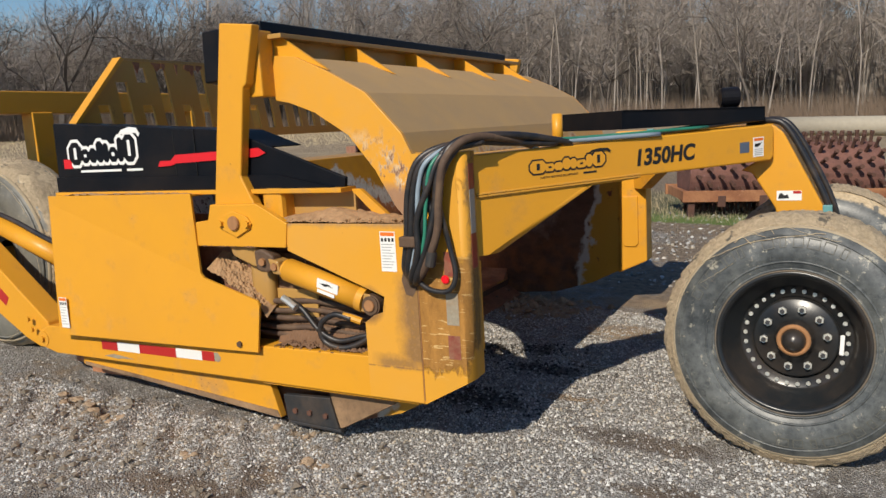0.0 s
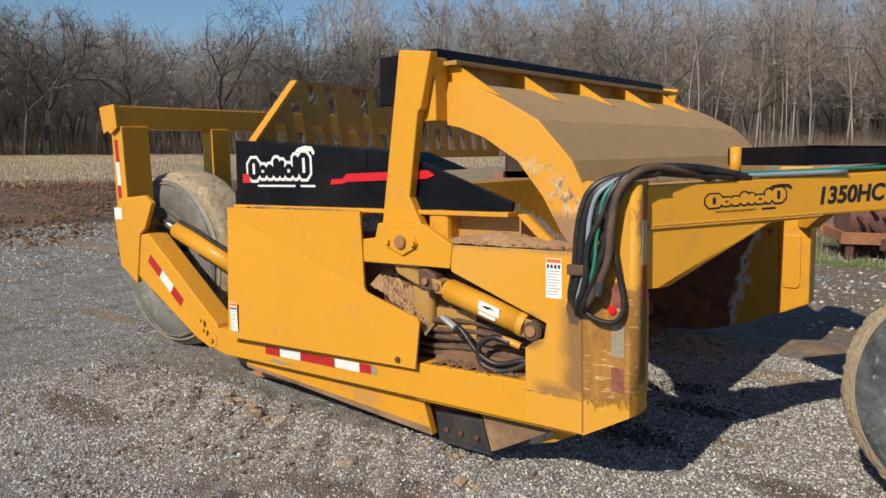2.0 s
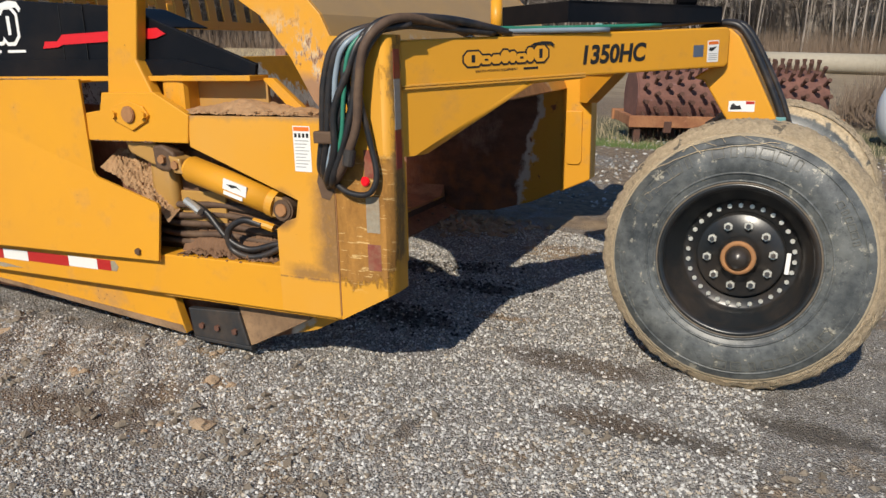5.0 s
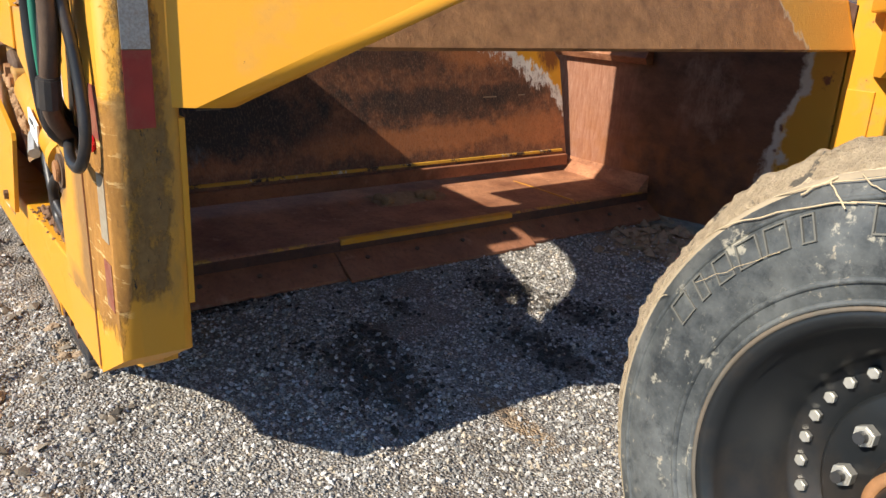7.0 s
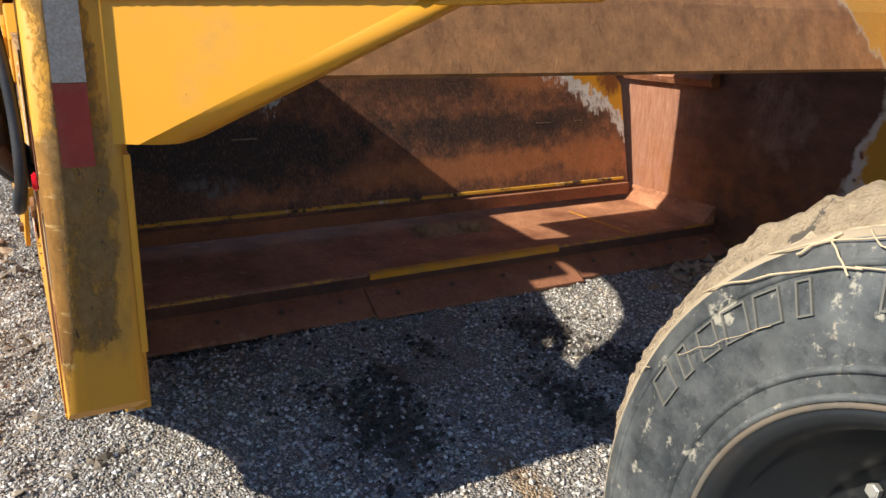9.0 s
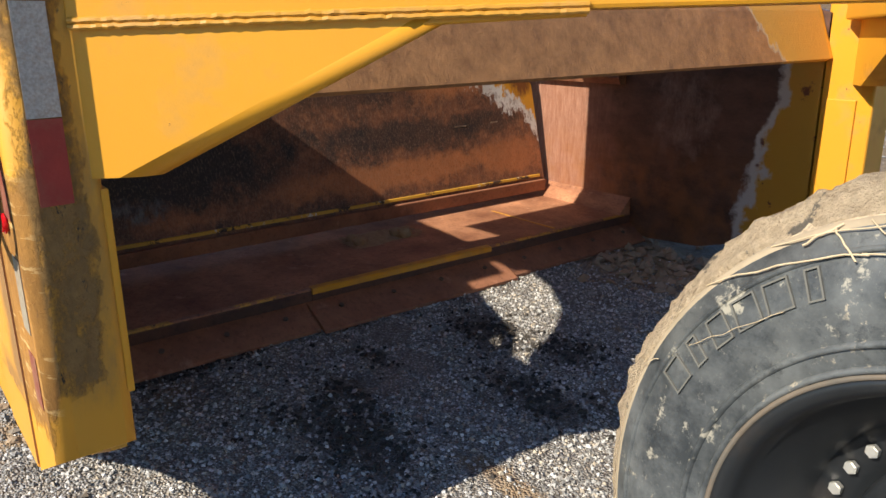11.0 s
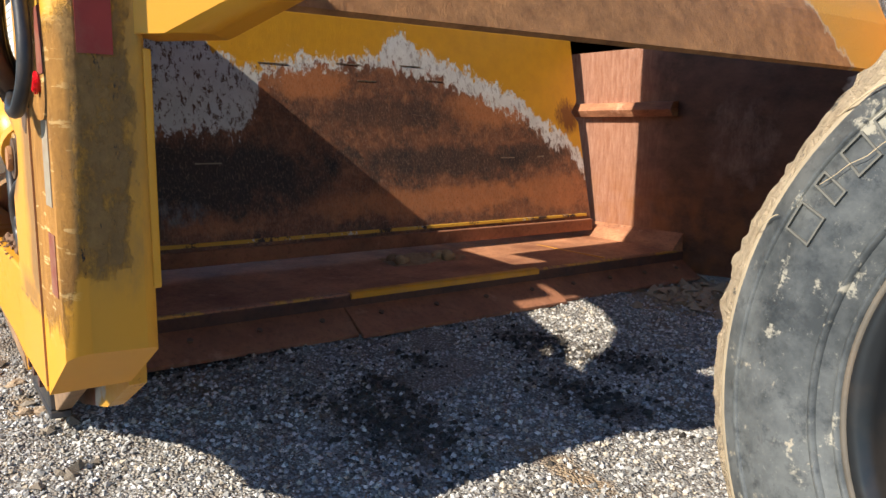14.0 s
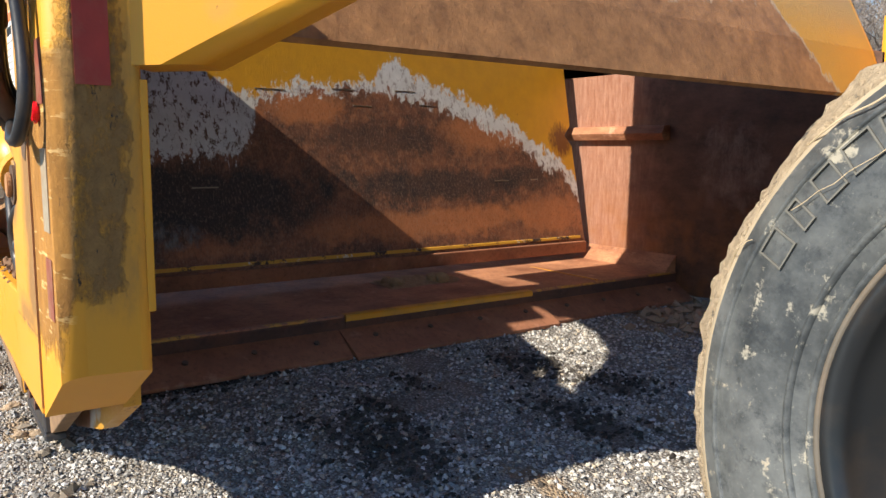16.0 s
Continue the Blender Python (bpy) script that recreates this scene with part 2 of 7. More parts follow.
def ejector_paint():
    """Yellow top, white primer fringe, then bare rust and dark soil, with shade painted in low at the left."""
    m, nt, b = mat("worn_ejector_plate", 0.65)
    co = coord(nt)
    x, y, z = axes(nt, co)
    y = calc(nt, "MULTIPLY", y, 0.976)
    mid = noise_tex(nt, co, 6, 6, 0.7)
    f = noise_tex(nt, co, 24, 8, 0.75, (1, 1, 0.5))
    fine = noise_tex(nt, co, 110, 5, 0.75, (1, 1, 0.5))
    ragged = calc(nt, "ADD", calc(nt, "MULTIPLY_ADD", f, 0.42, -0.21), calc(nt, "MULTIPLY_ADD", mid, 0.16, -0.08))
    worn = curve_of(nt, y, 0.2, 3.5, 1.6, (0.2, 0.86), (0.9, 0.89), (1.12, 0.87), (1.22, 1.02), (1.28, 1.19), (1.7, 1.25), (2.1, 1.24), (2.4, 1.18), (2.6, 1.09), (2.95, 0.99), (3.13, 0.84), (3.32, 0.79), (3.42, 0.62))
    sound = curve_of(nt, y, 0.2, 3.5, 1.6, (0.2, 1.56), (0.9, 1.40), (1.05, 1.26), (1.25, 1.20), (1.45, 1.265), (1.9, 1.29), (2.08, 1.45), (2.2, 1.34), (2.42, 1.30), (2.6, 1.22), (2.95, 1.10), (3.13, 0.95), (3.32, 0.86), (3.42, 0.74))
    h = calc(nt, "ADD", calc(nt, "SUBTRACT", z, worn), ragged)
    g = calc(nt, "ADD", calc(nt, "SUBTRACT", z, sound), calc(nt, "MULTIPLY", ragged, 0.8))
    rustc = mixc(nt, span(nt, noise_tex(nt, co, 5, 10, 0.78, (1, 0.7, 0.8)), 0.36, 0.66), (0.070, 0.038, 0.030), (0.30, 0.118, 0.058))
    rustc = mixc(nt, span(nt, noise_tex(nt, co, 19, 8, 0.75, (1, 1, 0.6)), 0.50, 0.66, 0, 0.7), rustc, (0.44, 0.18, 0.082))
    orange = mixc(nt, f, (0.32, 0.10, 0.036), (0.70, 0.27, 0.10))
    for py, pz, ry, rz, k in ((1.5, 1.14, 0.30, 0.10, 0.85), (2.72, 1.02, 0.42, 0.12, 0.75), (2.3, 0.50, 0.75, 0.10, 0.8), (3.15, 0.52, 0.35, 0.13, 0.7), (1.62, 0.5, 0.22, 0.08, 0.5), (0.95, 0.45, 0.3, 0.07, 0.4)):
        rustc = mixc(nt, calc(nt, "MULTIPLY", blotch(nt, y, z, py, pz, ry, rz, mid), k), rustc, orange)
    # dark soil blotches; the two at lower left also paint in the shade
    for py, pz, ry, rz, k in ((0.95, 0.66, 0.75, 0.20, 0.92), (2.35, 0.72, 0.65, 0.10, 0.75), (2.0, 0.98, 0.5, 0.10, 0.55), (3.0, 0.75, 0.35, 0.09, 0.7), (0.5, 0.5, 0.4, 0.2, 0.6)):
        rustc = mixc(nt, calc(nt, "MULTIPLY", blotch(nt, y, z, py, pz, ry, rz, mid), k), rustc, (0.030, 0.025, 0.025))
    rustc = mixc(nt, calc(nt, "MULTIPLY", blotch(nt, y, z, 0.78, 0.50, 0.16, 0.07, mid), span(nt, f, 0.42, 0.6)), rustc, (0.17, 0.165, 0.17))
    scrape = span(nt, noise_tex(nt, co, 30, 8, 0.85, (1, 0.3, 1.8)), 0.60, 0.66, 0, 0.55)
    rustc = mixc(nt, scrape, rustc, (0.36, 0.22, 0.15))
    rustc = mixc(nt, span(nt, fine, 0.52, 0.72, 0, 0.65), rustc, (0.38, 0.25, 0.17))
    rustc = mixc(nt, span(nt, fine, 0.46, 0.30, 0, 0.6), rustc, (0.025, 0.016, 0.014))
    scab = span(nt, noise_tex(nt, co, 30, 8, 0.8, (1, 1, 0.6)), 0.535, 0.565)
    prim = mixc(nt, span(nt, mid, 0.35, 0.7), (0.80, 0.79, 0.77), (0.62, 0.60, 0.57))
    prim = mixc(nt, calc(nt, "MULTIPLY", scab, span(nt, y, 1.3, 1.1, 0.5, 1.0)), prim, (0.15, 0.085, 0.055))
    col = mixc(nt, span(nt, h, -0.012, 0.012), rustc, prim)
    topc = mixc(nt, span(nt, noise_tex(nt, co, 9, 8, 0.7), 0.35, 0.7), (0.70, 0.345, 0.022), (0.60, 0.29, 0.025))
    chips = calc(nt, "MAXIMUM", span(nt, noise_tex(nt, co, 14, 8, 0.75), 0.67, 0.69), calc(nt, "MULTIPLY", blotch(nt, y, z, 3.32, 1.0, 0.10, 0.12, f), 0.9))
    topc = mixc(nt, chips, topc, RUST)
    col = mixc(nt, span(nt, g, -0.01, 0.012), col, topc)
    put(nt, b, "Base Color", col)
    put(nt, b, "Roughness", span(nt, h, -0.1, 0.15, 0.60, 0.42))
    b.inputs["Specular IOR Level"].default_value = 0.4
    bump(nt, b, calc(nt, "ADD", calc(nt, "MULTIPLY_ADD", fine, 0.5, f), calc(nt, "MULTIPLY", span(nt, h, -0.01, 0.02), 0.4)), 0.35, 0.006)
    return m


M_EJECT = ejector_paint()


def wall_paint():
    """Inside of the bowl: scoured rust, coloured lighter deep in for the sunlit strip, white-edged yellow paint towards
    the front.
    """
    m, nt, b = mat("worn_bowl_wall", 0.6)
    co = coord(nt)
    x, y, z = axes(nt, co)
    f = noise_tex(nt, co, 9, 8, 0.7)
    n = noise_tex(nt, co, 2.2, 2)
    edge = calc(nt, "ADD", calc(nt, "ADD", x, 0.10), calc(nt, "MULTIPLY_ADD", n, 0.5, calc(nt, "MULTIPLY_ADD", f, 0.22, calc(nt, "ADD", calc(nt, "MULTIPLY", z, -0.25), span(nt, z, 1.18, 1.34, 0.0, -0.9)))))
    rust = mixc(nt, span(nt, noise_tex(nt, co, 4, 8, 0.7, (1, 1, 2)), 0.3, 0.7), (0.050, 0.028, 0.021), (0.19, 0.095, 0.06))
    # lighter copper over the rust, painting in the sunlit strip deep in the bowl
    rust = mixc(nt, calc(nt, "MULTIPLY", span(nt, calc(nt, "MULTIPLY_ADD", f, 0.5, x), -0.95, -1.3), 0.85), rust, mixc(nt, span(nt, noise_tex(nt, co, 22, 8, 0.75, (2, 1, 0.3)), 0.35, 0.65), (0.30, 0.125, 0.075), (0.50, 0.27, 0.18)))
    rust = mixc(nt, calc(nt, "MULTIPLY", span(nt, z, 0.75, 0.45, 0, 0.5), span(nt, noise_tex(nt, co, 7, 6), 0.4, 0.6)), rust, (0.34, 0.135, 0.045))
    rust = mixc(nt, span(nt, noise_tex(nt, co, 40, 6, 0.8, (0.3, 1, 3)), 0.55, 0.8, 0, 0.5), rust, (0.10, 0.05, 0.04))
    patch = calc(nt, "MULTIPLY", blotch(nt, x, z, -0.75, 0.86, 0.22, 0.26, f), span(nt, noise_tex(nt, co, 14, 8, 0.8, (1, 1, 0.4)), 0.42, 0.58, 0.1, 0.8))
    rust = mixc(nt, calc(nt, "MULTIPLY", patch, 0.7), rust, (0.34, 0.24, 0.19))
    col = mixc(nt, span(nt, edge, -0.02, 0.02), rust, (0.55, 0.52, 0.46))
    col = mixc(nt, span(nt, edge, 0.05, 0.08), col, mixc(nt, span(nt, f, 0.62, 0.66), (0.55, 0.28, 0.03), RUST))
    put(nt, b, "Base Color", col)
    b.inputs["Metallic"].default_value = 0.2
    put(nt, b, "Roughness", span(nt, f, 0.35, 0.65, 0.32, 0.55))
    bump(nt, b, f, 0.15, 0.005)
    return m


M_WALL = wall_paint()


def apron_paint():
    """Raised apron: dusty tan above, bare rust with soil crumbs towards its lip."""
    m, nt, b = mat("worn_apron_plate", 0.7)
    co = coord(nt)
    x, y, z = axes(nt, co)
    f = noise_tex(nt, co, 12, 8, 0.7)
    n = noise_tex(nt, co, 2, 3)
    low = calc(nt, "ADD", z, calc(nt, "MULTIPLY_ADD", n, 0.3, calc(nt, "MULTIPLY", noise_tex(nt, co, 14, 8, 0.75, (1, 1, 0.4)), 0.3)))
    low = calc(nt, "ADD", low, calc(nt, "MULTIPLY", span(nt, y, 2.8, 3.4), 0.62))
    rust = mixc(nt, span(nt, f, 0.3, 0.7), (0.20, 0.095, 0.040), (0.47, 0.235, 0.095))
    dusty = mixc(nt, span(nt, noise_tex(nt, co, 3, 8, 0.7), 0.3, 0.7), (0.46, 0.285, 0.112), (0.38, 0.25, 0.122))
    col = mixc(nt, span(nt, low, 1.83, 1.86), rust, (0.50, 0.42, 0.30))
    col = mixc(nt, span(nt, low, 1.85, 1.875), col, mixc(nt, span(nt, z, 1.45, 1.7), (0.55, 0.29, 0.05), dusty))
    put(nt, b, "Base Color", col)
    bump(nt, b, noise_tex(nt, co, 60, 6, 0.7), 0.4, 0.008)
    b.inputs["Roughness"].default_value = 0.75
    return m


M_APRON = apron_paint()


def apron_side_paint():
    """Yellow side of the apron, scraped to pale primer and rust, mud towards its tip."""
    m, nt, b = mat("scraped_apron_side", 0.5)
    co = coord(nt)
    x, y, z = axes(nt, co)
    n1 = noise_tex(nt, co, 7, 8, 0.72)
    n2 = noise_tex(nt, co, 26, 8, 0.78, (1, 1, 0.5))
    base = mixc(nt, span(nt, n1, 0.35, 0.7), YEL, (0.66, 0.32, 0.045))
    low = soft(nt, z, 1.2, 1.3, 1.56, 1.74)
    scrape = calc(nt, "MULTIPLY", span(nt, calc(nt, "MULTIPLY_ADD", n2, 0.6, calc(nt, "MULTIPLY", n1, 0.5)), 0.56, 0.60), low)
    base = mixc(nt, scrape, base, mixc(nt, span(nt, n2, 0.5, 0.62), (0.62, 0.50, 0.33), (0.20, 0.08, 0.04)))
    mud = span(nt, calc(nt, "MULTIPLY_ADD", n1, 0.12, z), 1.50, 1.44)
    base = mixc(nt, calc(nt, "MULTIPLY", mud, 0.85), base, mixc(nt, n2, (0.17, 0.10, 0.075), (0.36, 0.22, 0.15)))
    put(nt, b, "Base Color", base)
    put(nt, b, "Roughness", span(nt, calc(nt, "MAXIMUM", mud, scrape), 0, 1, 0.4, 0.85))
    bump(nt, b, n2, 0.15, 0.005)
    return m


M_APRON_SIDE = apron_side_paint()


def plain(name, col, rough=0.5, metal=0.0, vary=0.25, scale=12.0, relief=0.1, dust=0.0, spec=0.5):
    m, nt, b = mat(name, rough, metal)
    b.inputs["Specular IOR Level"].default_value = spec
    co = coord(nt)
    n = noise_tex(nt, co, scale, 6, 0.65)
    c = mixc(nt, n, tuple(v * (1 - vary) for v in col), tuple(min(1.0, v * (1 + vary)) for v in col))
    if dust:
        c = mixc(nt, span(nt, noise_tex(nt, co, scale * 0.4, 8, 0.7), 0.45, 0.75, 0, dust), c, DIRT)
    put(nt, b, "Base Color", c)
    bump(nt, b, noise_tex(nt, co, scale * 9, 3), relief, 0.003)
    return m


M_BLACK = plain("black_paint", (0.005, 0.006, 0.009), 0.42, 0, 0.3, 5, 0.05, 0.04, 0.14)
M_HOSE = plain("black_rubber_hose", (0.016, 0.016, 0.018), 0.42, 0, 0.3, 20, 0.1, 0.2)
M_HOSE_BROWN = plain("muddy_hose", (0.085, 0.05, 0.032), 0.75, 0, 0.4, 20, 0.3, 0.4)
M_HOSE_GREEN = plain("green_hose", (0.03, 0.20, 0.13), 0.4, 0, 0.2, 30)
M_HOSE_GREY = plain("grey_blue_hose", (0.25, 0.31, 0.36), 0.4, 0, 0.2, 30)
M_STEEL = plain("bright_steel", (0.55, 0.54, 0.52), 0.22, 1.0, 0.1, 20)
M_BOLT = plain("zinc_bolt", (0.62, 0.60, 0.54), 0.4, 0.7, 0.2, 60)
M_DARKSTEEL = plain("dark_steel", (0.05, 0.052, 0.056), 0.5, 0.5, 0.4, 12, 0.2, 0.3)
M_RED = plain("red_reflective_tape", (0.42, 0.022, 0.02), 0.35, 0, 0.15, 40)
M_RED_DIRTY = plain("dirty_red_tape", (0.22, 0.05, 0.03), 0.7, 0, 0.45, 24, 0.3, 0.95)
M_WHITE = plain("white_reflective_tape", (0.74, 0.74, 0.71), 0.4, 0, 0.06, 40)
M_WHITE_DIRTY = plain("dirty_white_tape", (0.30, 0.26, 0.19), 0.7, 0, 0.45, 45, 0.3, 0.95)
M_RED_DULL = plain("dulled_red_tape", (0.30, 0.028, 0.018), 0.6, 0, 0.35, 14, 0.2, 0.5)
M_WHITE_DULL = plain("dulled_white_tape", (0.40, 0.39, 0.35), 0.6, 0, 0.75, 150, 0.2, 0.6)
M_DECAL = plain("white_decal", (0.78, 0.77, 0.74), 0.45, 0, 0.04, 30, 0.02)
M_ORANGE = plain("orange_decal", (0.75, 0.16, 0.02), 0.45)
M_INK = plain("black_ink", (0.012, 0.012, 0.012), 0.5)
M_INK_GREY = plain("grey_ink", (0.35, 0.35, 0.34), 0.6)
M_BLUEPLATE = plain("blue_grey_plate", (0.13, 0.16, 0.22), 0.4, 0.4)
M_REDPAINT = plain("red_stripe", (0.62, 0.012, 0.02), 0.4, 0, 0.1)
M_SOIL = plain("dry_soil", (0.37, 0.22, 0.11), 0.95, 0, 0.55, 26, 1.0)
M_SOIL_DARK = plain("damp_soil", (0.17, 0.092, 0.05), 0.95, 0, 0.4, 14, 0.8)
M_PEAT = plain("black_damp_soil", (0.048, 0.041, 0.034), 0.95, 0, 0.7, 30, 0.6)
M_CRUMB = plain("grey_brown_soil", (0.20, 0.165, 0.125), 0.95, 0, 0.55, 24, 0.8)
M_CRUST = plain("rusty_soil_crumbs", (0.43, 0.215, 0.082), 0.95, 0, 0.3, 30, 0.5)
M_CLOD = plain("dry_clod", (0.36, 0.262, 0.17), 0.95, 0, 0.4, 30, 1.0)
M_GREASE = plain("greasy_steel", (0.11, 0.065, 0.038), 0.65, 0.1, 0.5, 20, 0.5)
M_CAP = plain("rusty_hub_ring", (0.35, 0.17, 0.07), 0.8, 0.1, 0.4, 25, 0.4)
M_TEAL = plain("teal_clip", (0.12, 0.30, 0.30), 0.5)


def tyre_rubber(name, mud, dusty, pale=0.0):
    """Weathered rubber, blotched with dried mud out to its shoulder."""
    m, nt, b = mat(name, 0.6)
    co = coord(nt)
    x, y, z = axes(nt, co)
    r = calc(nt, "SQRT", calc(nt, "ADD", calc(nt, "MULTIPLY", x, x), calc(nt, "MULTIPLY", z, z)))
    f = noise_tex(nt, co, 7, 8, 0.7)
    g = noise_tex(nt, co, 38, 6, 0.75)
    grey = mixc(nt, span(nt, f, 0.35, 0.68), (0.032, 0.037, 0.040), (0.142, 0.151, 0.150))
    grey = mixc(nt, span(nt, noise_tex(nt, co, 3.2, 3), 0.45, 0.65, 0, dusty), grey, (0.20, 0.20, 0.175))
    spots = calc(nt, "MULTIPLY", span(nt, g, 0.60, 0.64), span(nt, f, 0.50, 0.58))
    grey = mixc(nt, calc(nt, "MULTIPLY", spots, 0.8), grey, (0.40, 0.35, 0.26))
    blot = span(nt, noise_tex(nt, co, 13, 8, 0.72), 0.60, 0.64)
    grey = mixc(nt, calc(nt, "MULTIPLY", blot, 0.7), grey, (0.42, 0.39, 0.31))
    grey = mixc(nt, span(nt, noise_tex(nt, co, 24, 8, 0.8), 0.48, 0.34, 0, 0.75), grey, (0.018, 0.022, 0.026))
    grey = mixc(nt, span(nt, noise_tex(nt, co, 70, 6, 0.8), 0.60, 0.72, 0, 0.55), grey, (0.34, 0.33, 0.28))
    grey = mixc(nt, span(nt, noise_tex(nt, co, 5, 6, 0.7), 0.3, 0.65, pale * 0.5, pale), grey, (0.27, 0.245, 0.19))
    tan = mixc(nt, span(nt, g, 0.3, 0.7), (0.30, 0.225, 0.14), (0.66, 0.53, 0.35))
    k = calc(nt, "MULTIPLY_ADD", f, 0.05, calc(nt, "MULTIPLY_ADD", g, 0.02, r))
    soil = span(nt, k, mud + 0.030, mud + 0.042)
    holes = span(nt, noise_tex(nt, co, 8, 6, 0.65), 0.60, 0.64, 1, 0.1)
    put(nt, b, "Base Color", mixc(nt, calc(nt, "MULTIPLY", soil, holes), grey, tan))
    put(nt, b, "Roughness", span(nt, soil, 0, 1, 0.42, 0.95))
    bump(nt, b, calc(nt, "ADD", calc(nt, "MULTIPLY", soil, g), calc(nt, "MULTIPLY", f, 0.3)), 0.5, 0.010)
    return m


M_TYRE = tyre_rubber("muddy_tyre_rubber", 0.571, 0.27)
M_TYRE_R = tyre_rubber("weathered_rear_tyre", 0.715, 0.5, 0.5)
def mud_mat():
    """Dried mud, flaked off in places to bare rubber."""
    m, nt, b = mat("dried_caked_mud", 0.95)
    co = coord(nt)
    f = noise_tex(nt, co, 40, 8, 0.75)
    c = mixc(nt, span(nt, f, 0.3, 0.7), (0.34, 0.255, 0.16), (0.68, 0.54, 0.36))
    c = mixc(nt, span(nt, noise_tex(nt, co, 9, 8, 0.72), 0.60, 0.63, 0, 0.85), c, (0.085, 0.080, 0.070))
    put(nt, b, "Base Color", c)
    bump(nt, b, calc(nt, "ADD", f, noise_tex(nt, co, 130, 4, 0.7)), 1.0, 0.014)
    return m


M_MUD = mud_mat()
M_RIDGE = plain("tan_dusted_rubber", (0.34, 0.275, 0.185), 0.9, 0, 0.4, 12, 0.4)
M_STRAW = plain("dried_vine", (0.52, 0.41, 0.26), 0.9)


# soil showing through the gravel, and one painted contact shade: x, y, half length, half width, kind
PATCHES = ((1.37, 0.18, 0.34, 0.08, "wet"), (0.02, -0.97, 0.14, 0.06, "wet"), (-1.30, -1.05, 0.22, 0.08, "wet"), (2.0, 0.5, 0.3, 0.1, "wet"),
           # the last black one paints the dark contact line beside the cutting edge
           (-0.14, 0.95, 0.30, 0.15, "black"), (-0.40, 1.10, 0.16, 0.07, "black"), (-0.52, 1.92, 0.22, 0.14, "black"), (0.02, 1.66, 0.26, 0.10, "black"), (-0.62, 1.35, 0.12, 0.06, "black"), (-0.16, 2.05, 0.14, 0.10, "black"), (-0.95, 0.62, 0.06, 0.3, "black"),
           (-0.92, -0.72, 0.46, 0.13, "brown"), (-0.70, -0.48, 0.12, 0.2, "brown"), (-3.2, -0.9, 0.5, 0.15, "brown"), (0.9, 0.75, 0.4, 0.12, "brown"), (1.2, 0.24, 0.3, 0.1, "brown"),
           (-2.48, -0.18, 0.14, 0.06, "tan"), (-2.17, -0.28, 0.11, 0.05, "tan"), (-0.56, -0.23, 0.07, 0.05, "tan"), (-0.66, 3.25, 0.42, 0.40, "tan"), (0.30, 2.75, 0.34, 0.22, "tan"), (-0.83, 0.03, 0.10, 0.05, "tan"), (0.36, 1.2, 0.22, 0.06, "tan"), (0.2, 3.75, 0.5, 0.2, "tan"), (-5.6, 0.6, 0.6, 0.12, "tan"), (-9.5, 3.0, 2.2, 0.35, "tan"))


